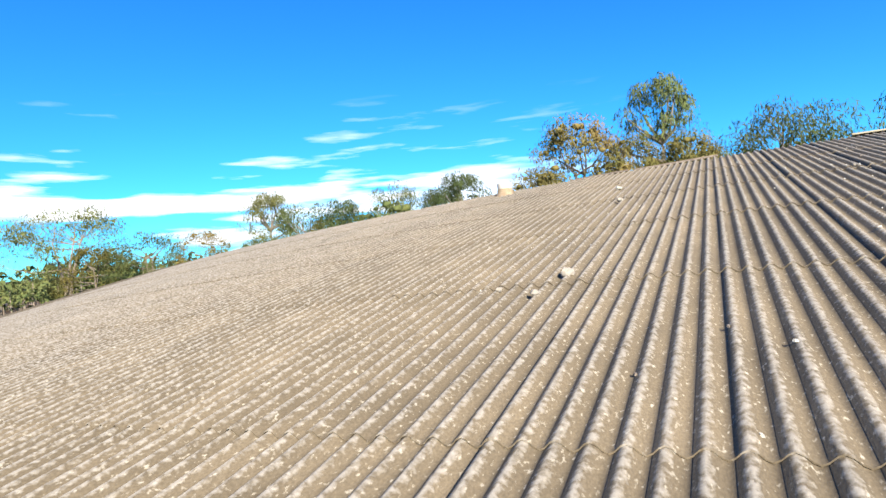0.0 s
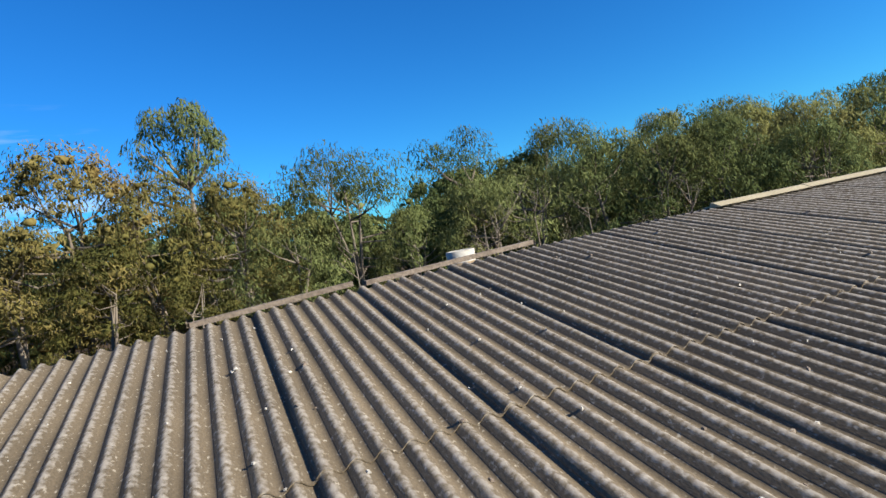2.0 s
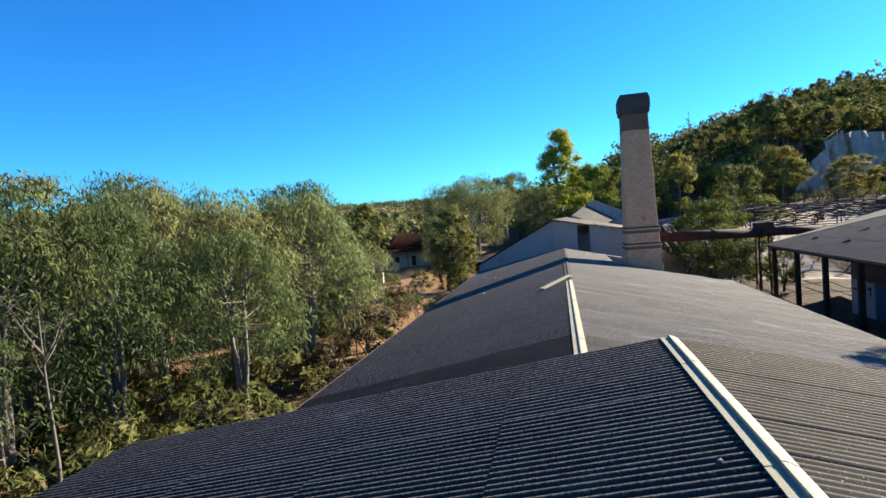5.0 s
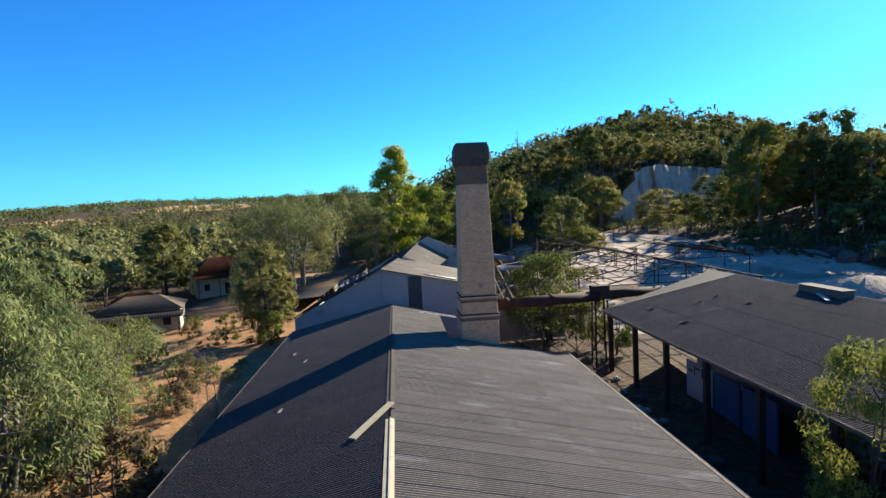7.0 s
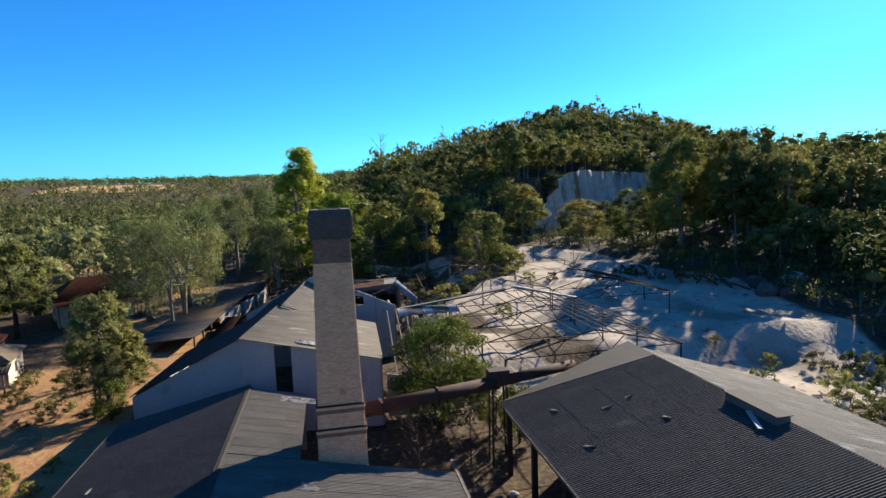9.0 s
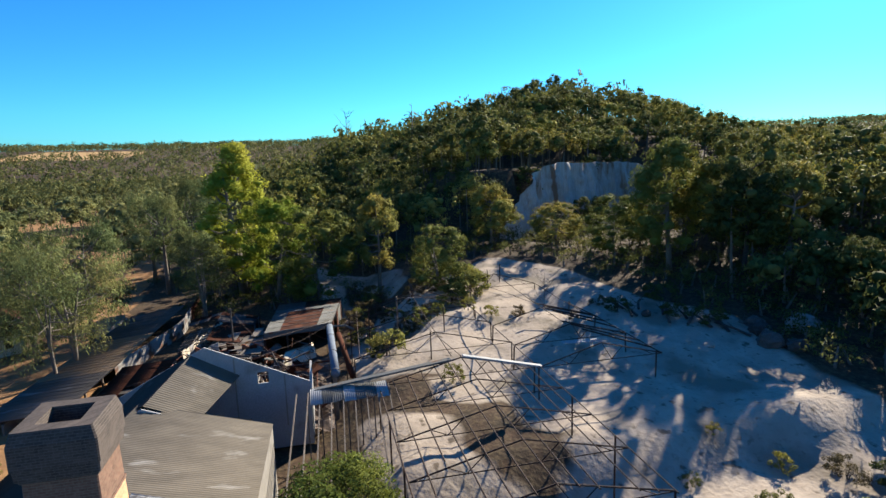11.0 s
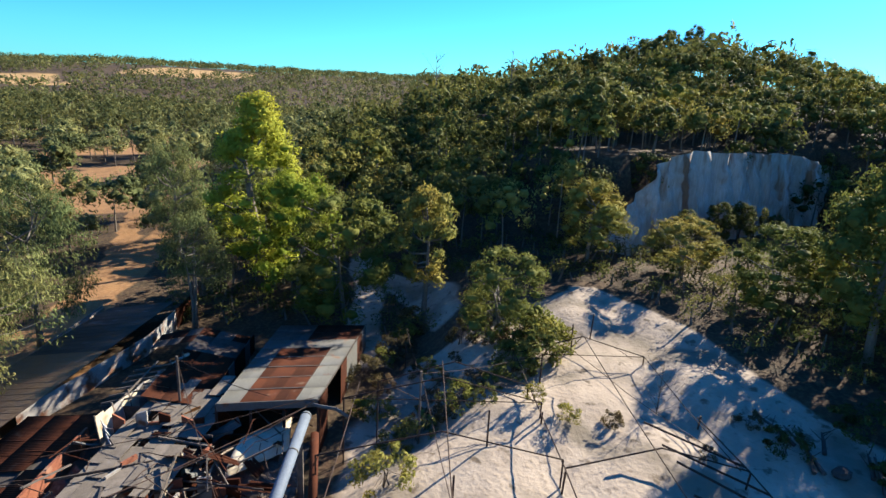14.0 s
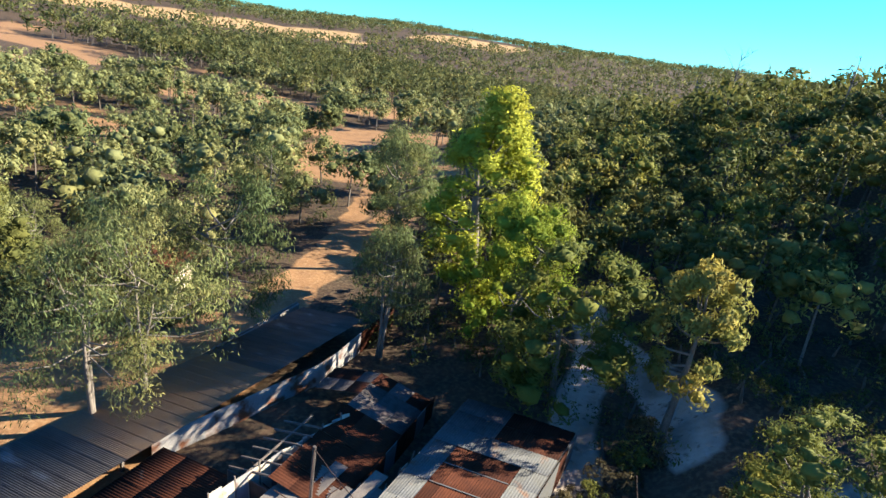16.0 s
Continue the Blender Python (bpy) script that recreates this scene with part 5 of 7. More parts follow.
    Shape().beam((86.2, -36.6, 8.35), (86.0, -40.6, 8.25), 0.9, 0.06).make("loose_sheet", M["whitewall"], f, "loose pale sheet")
    return f


frame_shed()


def sheet_panel(parent, corners, waves, mat, name="roof_sheet", label=""):
    a, b, c, d = corners
    return slope_sheet_quad(Shape(), a, b, c, d, waves, 0.02).make(name, M[mat], parent, label, True)


# ---------------------------------------------------------------- tall gable wall and the ruin behind it
def tall_gable():
    f = thing("gable_wall", "tall pale sheet-clad gable wall left standing over the ruin", "wall")
    x = 82.7
    Shape().slab([(x, 4.4, 3.0), (x, 4.4, 8.9), (x, -3.0, 12.75), (x, -3.0, 3.0)], 0.12).make("wall_half", M["whitewall"], f)
    for y0, y1, zl in ((-3.0, -7.0, 3.0), (-7.0, -7.9, 10.1), (-7.9, -11.3, 3.0)):
        z0, z1 = 12.75 - (-3.0 - y0) * 0.475, 12.75 - (-3.0 - y1) * 0.475
        Shape().slab([(x, y0, zl), (x, y0, z0), (x, y1, z1), (x, y1, zl)], 0.12).make("wall_panel", M["whitewall"], f)
    Shape().box(x - 0.13, -7.9, 3.0, x + 0.01, -7.0, 9.1).make("wall_panel", M["whitewall"], f)
    for y in (-5.2, -9.2, 0.6):
        Shape().box(x - 0.16, y - 0.06, 5, x - 0.02, y + 0.06, 12.6 - abs(y + 3) * 0.475).make("cover_strip", M["concrete"], f)
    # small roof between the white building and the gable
    # Here too the shaded half is coloured darker than the sunlit half.
    sheet_panel(f, ((76.2, 0.2, 10.9), (82.6, -1.9, 12.2), (82.6, 1.8, 10.2), (76.4, 2.8, 9.9)), 30, "asbestos_shade", "link_roof")
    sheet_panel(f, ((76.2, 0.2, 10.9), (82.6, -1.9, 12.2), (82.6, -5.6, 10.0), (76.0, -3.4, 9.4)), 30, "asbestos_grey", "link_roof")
    Shape().slab([(75.9, 2.9, 9.0), (75.9, 0.2, 10.85), (75.9, -3.5, 9.3), (75.9, -3.5, 8.4)], 0.1).make("link_gable", M["whitewall"], f)
    # side walls of the ruin below
    Shape().box(83, 3.9, 2.5, 102, 4.1, 5.4).make("side_wall", M["redbrick"], f)
    Shape().box(83, -11.4, 3.5, 90, -11.2, 8.0).make("side_wall", M["whitewall"], f)


tall_gable()


def lean_to():
    """Sheets and bare rafters beside the white building."""
    f = thing("lean_to_roof", "half-stripped lean-to with pale sheets and bare timber rafters", "roof")
    for i in range(9):
        y = -9.2 - i * 0.95
        Shape().beam((66.0, y - 0.3, 6.4), (80.2, y - 1.0, 8.7), 0.09, 0.16).make("rafter", M["timber"], f)
    for i in range(7):
        y = -11.3 - i * 0.9
        sheet_panel(f, ((80.6, y, 8.85 + 0.03 * (i % 2)), (80.6, y - 0.95, 8.86), (78.2 + 0.2 * (i % 3), y - 0.95, 8.5), (78.2, y, 8.48)), 6, "galv" if i % 3 else "whitewall")
    for i in range(6):
        y = -11.0 - i * 1.1
        Shape().box(79.6, y - 0.05, 3.0, 79.75, y + 0.05, 8.5).make("stud", M["timber"], f)
    Shape().slab([(65.8, -8.6, 3.0), (65.8, -8.6, 6.6), (65.8, -15.0, 5.6), (65.8, -15.0, 3.0)], 0.12).make("wall", M["concrete"], f)


lean_to()


def rust_shed():
    f = thing("rusted_shed", "low shed with rust-red and grey roof sheets", "shed")
    fl, fr, br, bl = Vector((102.4, -5.9, 7.45)), Vector((102.8, -13.8, 7.85)), Vector((122.0, -15.9, 6.1)), Vector((121.4, -6.6, 6.0))
    nx, ny = 8, 9
    rnd = random.Random(3)
    for i in range(nx):
        for j in range(ny):
            q = [fl.lerp(bl, (i + a) / nx).lerp(fr.lerp(br, (i + a) / nx), (j + b) / ny) for a, b in ((0, 0), (0, 1), (1, 1), (1, 0))]
            up = Vector((0, 0, 0.02 * (i % 2) + 0.015 * (j % 2) + rnd.uniform(0, 0.012)))
            mat = "galv" if j < 2 or j > 6 else "rust"
            if i > 4:
                mat = "galv" if i == 5 else ("rust" if j > 3 else "char")
            if i == 3 and 1 < j < 7:
                mat = "rust"
            a, b, c, d = [p + up for p in q]
            sheet_panel(f, (a, b, c, d), 5, mat)
    Shape().slab([fl - Vector((0, 0, 0.1)), fr - Vector((0, 0, 0.1)), br - Vector((0, 0, 0.1)), bl - Vector((0, 0, 0.1))], 0.08).make("roof_lining", M["char"], f)
    for i in range(1, 6):
        p, q = fl.lerp(bl, i / nx), fr.lerp(br, i / nx)
        Shape().beam(p.lerp(q, 0.23) + Vector((0, 0, 0.06)), p.lerp(q, 0.77) + Vector((0, 0, 0.06)), 0.09, 0.03).make("lap_strip", M["galv"], f, "pale lap strip")
    for k in range(8):
        p, q = fr.lerp(br, k / 8), fr.lerp(br, (k + 1) / 8)
        if k in (1, 2):
            continue
        Shape().slab([(p.x, p.y - 0.1, lie(p.x, p.y)), (p.x, p.y - 0.1, p.z - 0.05), (q.x, q.y - 0.1, q.z - 0.05), (q.x, q.y - 0.1, lie(q.x, q.y))], 0.04).make("wall_sheet", M["galv"] if k % 3 else M["rust"], f)
    for t in (0.0, 0.33, 0.66, 1.0):
        p = fl.lerp(fr, t)
        Shape().box(p.x - 0.1, p.y - 0.1, 3, p.x + 0.1, p.y + 0.1, p.z - 0.1).make("post", M["steel"], f)
    Shape().beam(fl - Vector((0.1, 0, 0.25)), fr - Vector((0.1, 0, 0.25)), 0.08, 0.7).make("fascia", M["galv"], f)
    p, q = bl, fl
    Shape().slab([(q.x, q.y, 3), (q.x, q.y, q.z - 0.1), (p.x, p.y, p.z - 0.1), (p.x, p.y, 3)], 0.1).make("wall", M["rust"], f)


rust_shed()


def dark_rust_roof():
    """The burnt roof between the wall and the rusted shed, with a hole that shows its rafters."""
    f = thing("rusted_shed", "collapsing rust-red roof with a hole over bare rafters", "shed")
    rnd = random.Random(9)
    a0, b0, c0, d0 = Vector((104.6, 4.2, 5.9)), Vector((104.8, -3.6, 5.8)), Vector((121.0, -3.6, 4.6)), Vector((119.6, 5.6, 5.3))
    ridge0, ridge1 = Vector((104.6, 1.0, 6.7)), Vector((120.4, 1.4, 5.9))
    for side, (p0, p1) in enumerate(((a0, d0), (b0, c0))):
        for i in range(8):
            for j in range(3):
                if i < 6 and side == 0:
                    continue
                q = [ridge0.lerp(ridge1, (i + a) / 8).lerp(p0.lerp(p1, (i + a) / 8), (j + b) / 3) + Vector((0, 0, 0.02 * (i % 2) + rnd.uniform(0, 0.03))) for a, b in ((0, 0), (1, 0), (1, 1), (0, 1))]
                sheet_panel(f, q, 8, "rust" if (i < 5 or rnd.random() < 0.4) else "char")
    for i in range(6):
        x = 104.8 + i * 1.15
        Shape().beam((x, 1.0, 6.6), (x, 4.3, 5.8), 0.10, 0.14).make("rafter", M["timber"], f)
    Shape().beam((104.5, 2.6, 6.3), (111.8, 2.7, 6.2), 0.12, 0.12).make("purlin", M["timber"], f)
    Shape().slab([(104.6, 4.2, 2.6), (104.6, 4.2, 5.8), (104.6, -3.6, 5.7), (104.6, -3.6, 2.6)], 0.1).make("wall", M["char"], f)
    for k in range(9):
        x0, x1 = 104.8 + k * 1.8, 104.8 + (k + 1) * 1.8
        Shape().slab([(x0, -3.7, 3.0), (x0, -3.7, 5.75 - 0.07 * k), (x1, -3.7, 5.68 - 0.07 * k), (x1, -3.7, 3.0)], 0.05).make("wall_sheet", M["galv"] if k % 3 == 1 else M["rust"], f)


dark_rust_roof()


def long_shed():
    f = thing("long_shed", "long low shed with a grey corrugated roof and a rust-streaked wall", "shed")
    roof = Shape().box(92.4, 17.4, 4.0, 130, 17.6, 4.15).make("roof", M["timber"], f, "grey corrugated roof strewn with leaf litter")
    for i in range(14, 50):
        x0 = 78.0 + i * COVER
        w = 12.0 - 0.10 * max(0, x0 - 92)
        z = 4.7 + 0.02 * max(0, x0 - 95)
        slope_sheet_quad(Shape(), (x0 + COVER, 12.0 - 0.10 * max(0, x0 + COVER - 92), 4.7 + 0.02 * max(0, x0 + COVER - 95)), (x0, w, z), (x0, w + 7.8, 4.25), (x0 + COVER, 19.8 - 0.10 * max(0, x0 + COVER - 92), 4.25), 7, 0.05).make("roof_sheet", M["asbestos_grey"] if i < 24 else (M["litter_roof"] if i < 37 else M["asbestos_grey"]), roof, smooth=True)
    for k in range(16):
        x0, x1 = 104.8 + k * 1.8, 104.8 + (k + 1) * 1.8
        y0, y1 = 11.35 - 0.29 * (x0 - 104.8), 11.35 - 0.29 * (x1 - 104.8)
        y0, y1 = max(y0, 7.0), max(y1, 7.0)
        Shape().slab([(x0, y0, 2.4), (x0, y0, 4.75 + 0.06 * k), (x1, y1, 4.75 + 0.06 * (k + 1) - 0.1 * (k % 3 == 0)), (x1, y1, 2.4)], 0.05).make("wall_sheet", M["streaked"] if k < 12 else M["rust"], f, "pale sheet streaked with rust")
    for i in range(3):
        Shape().box(93 + i * 5, 12.1, 2.0, 93.2 + i * 5, 12.3, 4.6).make("post", M["timber"], f)
    Shape().box(92.4, 17.2, 1.8, 130, 17.35, 4.05).make("wall", M["concrete"], f)
    # rust-red strip roof in front of the wall
    for i in range(12):
        for j in range(3):
            x0 = 83.5 + i * 1.8
            q = [(x0 + 1.85 * a, 10.6 - 2.2 * (j + b), 4.2 + 0.12 * (j + b) + 0.02 * (i % 2) + 0.012 * j) for a, b in ((1, 1), (0, 1), (0, 0), (1, 0))]
            if (i, j) in ((7, 1), (8, 2)):
                continue
            sheet_panel(f, q, 9, "rust")
    Shape().slab([(83.5, 10.6, 4.0), (105, 10.6, 4.0), (105, 4.2, 4.36), (83.5, 4.2, 4.36)][::-1], 0.05).make("roof_lining", M["char"], f)


M["streaked"] = material("rust_streaked_sheet", (0.58, 0.55, 0.50), 0.75, second=(0.46, 0.42, 0.37), scale=1, fine=12, bump=0.1, third=(0.26, 0.10, 0.045), third_scale=0.7, third_cut=0.52, vary=0.15)
M["litter_roof"] = material("littered_sheet", (0.42, 0.31, 0.20), 0.95, second=(0.46, 0.30, 0.16), scale=0.9, amount=0.5, fine=20, bump=0.3, third=(0.50, 0.34, 0.19), third_scale=0.3, third_cut=0.55)
long_shed()


def debris():
    """What the fire left between the gable wall and the sheds."""
    rnd = random.Random(21)
    floor = thing("ruin_floor", "ashy rubble floor of the burnt-out hall", "rubble")
    s = Shape()
    nx, ny = 40, 34
    s.add([(83 + 20 * i / nx, -13.2 + 17 * j / ny, 3.9 + 0.5 * noise.noise((i * 0.5, j * 0.5, 2)) + 0.35 * noise.noise((i * 1.7, j * 1.7, 6))) for j in range(ny + 1) for i in range(nx + 1)],
          [(j * (nx + 1) + i, j * (nx + 1) + i + 1, (j + 1) * (nx + 1) + i + 1, (j + 1) * (nx + 1) + i) for j in range(ny) for i in range(nx)])
    s.make("rubble", M["rubble"], floor)
    for i in range(64):       # fallen timbers and bent steel
        x, y, a = rnd.uniform(84, 103), rnd.uniform(-12.5, 3.5), rnd.uniform(0, math.pi)
        l, z = rnd.uniform(2.5, 7), rnd.uniform(4.2, 6.4)
        dz = rnd.uniform(-1.3, 1.6)
        d = Vector((math.cos(a), math.sin(a), 0)) * l / 2
        p, q = Vector((x, y, z)) - d, Vector((x, y, z + dz)) + d
        k = i % 3
        o = thing("fallen_beam", ("charred roof timber fallen across the rubble", "grey weathered roof timber lying in the ruin", "bent rusty steel bar among the rubble")[k], "beam", "fallen beams")
        if k == 2:
            m = p.lerp(q, 0.5) + Vector((0, 0, rnd.uniform(0.2, 0.9)))
            Shape().tube([p, m, q], 0.05, 6).make("bar", M["rust"], o)
        else:
            Shape().beam(p, q, rnd.uniform(0.07, 0.13), rnd.uniform(0.1, 0.2)).make("timber", M["char" if k == 0 else "timber"], o)
    for i in range(40):       # crumpled sheets
        x, y = rnd.uniform(84, 103), rnd.uniform(-12.5, 3.2)
        mat = rnd.choice(("rust", "rust", "rust", "rust", "galv", "char", "rust", "cream"))
        o = thing("roof_sheet", {"rust": "rusty roof sheet slumped into the ruin", "galv": "grey metal sheet fallen in the ruin", "whitewall": "pale wall sheet leaning in the ruin", "char": "blackened sheet lying on rubble", "cream": "cream board lying among debris"}[mat], "metal sheet", "fallen sheets")
        m = Matrix.Translation((x, y, rnd.uniform(4.5, 6.3))) @ Euler((rnd.uniform(-0.6, 0.6), rnd.uniform(-0.5, 0.5), rnd.uniform(0, 3.1))).to_matrix().to_4x4()
        w, h = rnd.uniform(0.3, 0.6), rnd.uniform(0.6, 1.5)
        nn = 8
        sh = Shape()
        sh.add([m @ Vector((-w + 2 * w * u / nn, v * h, 0.03 * (u % 2) + 0.25 * noise.noise((u * 0.3, v * 1.5, i)))) for v in (-1, 0, 1) for u in range(nn + 1)],
               [(v * (nn + 1) + u, v * (nn + 1) + u + 1, (v + 1) * (nn + 1) + u + 1, (v + 1) * (nn + 1) + u) for v in range(2) for u in range(nn)])
        ob = sh.make("sheet", M[mat], o)
        so = ob.modifiers.new("thickness", "SOLIDIFY")
        so.thickness = 0.02
    for x0, y0, x1, y1, h in ((88, 2.0, 99, -2.2, 2.6), (90, -5.2, 101, -6.4, 2.2), (95.5, -1.0, 96.2, -9.5, 1.8), (101.5, 2.5, 102.2, -5.0, 3.0), (87.5, -9.0, 95, -10.0, 1.6)):
        o = thing("broken_wall", "broken rust-stained partition wall in the ruin", "wall", "broken partition walls")
        n = 9
        d = Vector((x1 - x0, y1 - y0, 0))
        for k in range(n):
            p, q = Vector((x0, y0, 3.6)) + d * (k / n), Vector((x0, y0, 3.6)) + d * ((k + 1) / n)
            t = h * rnd.uniform(0.55, 1.15)
            Shape().slab([p, p + Vector((0, 0, t)), q + Vector((0, 0, t * rnd.uniform(0.8, 1.1))), q], 0.16).make("wall_panel", M[("streaked", "redbrick", "rust")[k % 3]], o)
    o = thing("flume_pipe", "big pale blue-grey flume pipe lying across the ruin", "pipe")
    Shape().tube([(82.4, -13.5, 9.3), (91, -13.5, 8.9), (99.4, -13.5, 8.5)], 0.38, 18).make("pipe", M["bluepipe"], o, smooth=True)
    for x in (82.6, 88.5, 94.5, 99.2):
        Shape().tube([(x - 0.06, -13.5, 9.3 - (x - 82.4) * 0.047), (x + 0.06, -13.5, 9.3 - (x - 82.4) * 0.047)], 0.42, 18).make("band", M["galv"], o)
    for x in (86.5, 97.0):
        Shape().box(x - 0.12, -13.7, 3, x + 0.12, -13.3, 8.4).make("prop", M["timber"], o)
    o = thing("flume_pipe", "rust-stained pipe length leaning against the ruin", "pipe")
    Shape().tube([(97.8, -14.4, 8.0), (90.5, -15.4, 5.6)], 0.3, 16).make("pipe", M["rust"], o, smooth=True)


M["rubble"] = material("ashy_rubble", (0.13, 0.10, 0.085), 0.95, second=(0.24, 0.16, 0.11), scale=0.8, amount=0.5, fine=6, bump=0.8, third=(0.36, 0.30, 0.24), third_scale=1.2, third_cut=0.6)
M["bluepipe"] = material("pale_blue_grey_pipe", (0.21, 0.27, 0.35), 0.75, second=(0.16, 0.20, 0.26), scale=0.9, fine=10, bump=0.06, third=(0.3, 0.2, 0.13), third_scale=0.5, third_cut=0.68)
debris()


# ---------------------------------------------------------------- wires over the clay flat
def wires():
    o = thing("cable_post", "tall pale timber cable post", "post")
    g = lie(103.1, -22.0)
    Shape().tube([(103.6, -22.0, g - 0.4), (103.1, -22.0, 10.4)], [0.12, 0.09], 8).make("pole", M["timber"], o)
    rnd = random.Random(4)
    for a, b in (((103.1, -22, 10.2), (80.4, -24.4, 10.3)), ((103.1, -22, 10.2), (112.9, -37, 8.2)), ((103.1, -22, 9.6), (116.7, -20.7, 8.2)), ((99.4, -13.5, 9.2), (84, -4, 12.2)),
                 ((103, -13.5, 7.9), (93, 1.5, 9.2)), ((112.9, -37, 8.2), (94, -44.4, 8.2)), ((102.8, -13.8, 7.9), (94, -6, 7.6)), ((105, -2, 10), (93, -9, 6.0)), ((105, -2, 10), (102.5, -10, 8.2))):
        a, b = Vector(a), Vector(b)
        w = thing("slack_wire", "slack black wire strung across the ruin", "wire", "slack wires")
        Shape().tube([a.lerp(b, t) - Vector((0, 0, 1.2 * t * (1 - t) * rnd.uniform(0.6, 1.6))) for t in (0, 0.2, 0.4, 0.6, 0.8, 1)], 0.028, 5).make("wire", M["steel"], w)
    o = thing("roof_post", "upright charred post with a ragged head", "post")
    Shape().tube([(105, -2, 3), (105, -2, 10.2)], 0.11, 8).make("pole", M["char"], o)


wires()


# ---------------------------------------------------------------- old houses by the dirt yard
def cottage(at, turn, w, d, wall, ridge, roofmat, wallmat, label, verandah=True):
    f = thing("cottage", label, "house", at=at)
    f.rotation_euler = (0, 0, radians(turn))
    x, y, e = w / 2, d / 2, 0.45
    for pts in (((-x, -y), (x, -y)), ((x, -y), (x, y)), ((x, y), (-x, y)), ((-x, y), (-x, -y))):
        (ax, ay), (bx, by) = pts
        Shape().slab([(ax, ay, -0.5), (bx, by, -0.5), (bx, by, wall), (ax, ay, wall)], 0.2).make("wall", M[wallmat], f)
    r = w / 2 - d / 2 * 0.75
    for q in (((-r, 0, ridge), (r, 0, ridge), (x + e, -y - e, wall), (-x - e, -y - e, wall)), ((r, 0, ridge), (-r, 0, ridge), (-x - e, y + e, wall), (x + e, y + e, wall))):
        sheet_panel(f, q, int(w / 0.3), roofmat, "roof_slope")
    for sx in (1, -1):
        Shape().slab([(sx * r, 0, ridge), (sx * (x + e), -sx * (y + e), wall), (sx * (x + e), sx * (y + e), wall)], 0.04).make("roof_hip", M[roofmat], f)
        # Flat dark panels on uncut walls imitate the shade inside openings.
        Shape().slab([(sx * (x + 0.02), -0.45, 1.0), (sx * (x + 0.02), 0.45, 1.0), (sx * (x + 0.02), 0.45, 2.1), (sx * (x + 0.02), -0.45, 2.1)][::sx], 0.06).make("window", M["steel"], f, "dark panel standing in for an empty window")
    for k in range(3):
        bx = -x + w * (k + 0.5) / 3
        Shape().box(bx - 0.45, -y - 0.03, 0.0 if k == 1 else 0.9, bx + 0.45, -y + 0.02, 2.05).make("window" if k != 1 else "door", M["steel"], f, "dark panel standing in for an unlit opening")
    if verandah:
        sheet_panel(f, ((-x - e, -y - 0.1, wall - 0.15), (x + e, -y - 0.1, wall - 0.15), (x + e, -y - 2.2, wall - 0.75), (-x - e, -y - 2.2, wall - 0.75)), int(w / 0.3), roofmat, "verandah_roof")
        for k in range(4):
            px = -x + w * k / 3
            Shape().box(px - 0.06, -y - 2.15, -0.5, px + 0.06, -y - 2.03, wall - 0.75).make("verandah_post", M["timber"], f)
    return f


cottage((122.0, 34.0, lie(122, 33)), -62, 10.5, 8.5, 3.9, 6.6, "rust", "cream", "derelict cream cottage under a rusty hipped roof")
cottage((87, 33.5, lie(87, 33)), -75, 9.0, 7.0, 2.9, 4.4, "mossroof", "cream", "small cream cottage under a streaked mossy iron roof")
cottage((97, 38.5, lie(97, 38)), -70, 6.5, 5.0, 2.6, 3.8, "rust", "timber", "sagging timber outbuilding with a rusty roof", False)


def brick_shed():
    f = thing("brick_shed", "roofless red brick shed with a rusty iron lean-to", "shed")
    g = 2.4

    def wall(a, b, h0, h1, t=0.24, mat="wall_brick"):
        (ax, ay), (bx, by) = a, b
        Shape().slab([(ax, ay, g), (ax, ay, h0), (bx, by, h1), (bx, by, g)], t).make("wall", M[mat], f)
    wall((5.8, 21.0), (10.9, 17.4), 6.25, 6.1)
    wall((10.9, 17.4), (12.6, 20.2), 6.1, 5.6)
    wall((5.8, 21.0), (8.6, 25.4), 6.2, 6.4)
    wall((8.6, 25.4), (13.2, 22.0), 6.4, 6.3)
    wall((3.2, 22.8), (5.8, 21.0), 5.0, 5.2)
    Shape().slab([(5.0, 20.6, 7.0), (9.6, 17.9, 6.9), (11.6, 21.6, 6.7), (7.0, 24.8, 6.8)], 0.05).make("iron_roof", M["rust"], f, "thin rusty iron roof")
    for x, y in ((5.6, 21.3), (9.9, 18.4), (11.0, 21.3), (7.2, 24.0)):
        Shape().box(x - 0.07, y - 0.07, g, x + 0.07, y + 0.07, 6.75).make("post", M["timber"], f)


brick_shed()


def hut(x, y, turn, label):
    f = thing("hut", label, "hut", at=(x, y, lie(x, y)))
    f.rotation_euler = (0, 0, radians(turn))
    sheet_panel(f, ((-2.4, 1.8, 2.9), (2.4, 1.8, 2.9), (2.4, -2.0, 2.2), (-2.4, -2.0, 2.2)), 16, "rust", "roof")
    for a, b in (((-2.1, 1.6), (2.1, 1.6)), ((-2.1, -1.6), (-2.1, 1.6)), ((2.1, 1.6), (2.1, -1.6))):
        Shape().slab([(*a, -0.4), (*b, -0.4), (*b, 2.3), (*a, 2.3)], 0.12).make("wall", M["timber"], f)
    for sx in (-2.1, 0, 2.1):
        Shape().box(sx - 0.06, -1.8, -0.4, sx + 0.06, -1.68, 2.25).make("post", M["timber"], f)


hut(33.5, 31.5, 20, "dark timber hut with a rusty iron roof")
hut(44, 37, -10, "leaning timber hut with a rusty iron roof")
hut(186, 24.5, 30, "distant hut with a blue-grey roof")

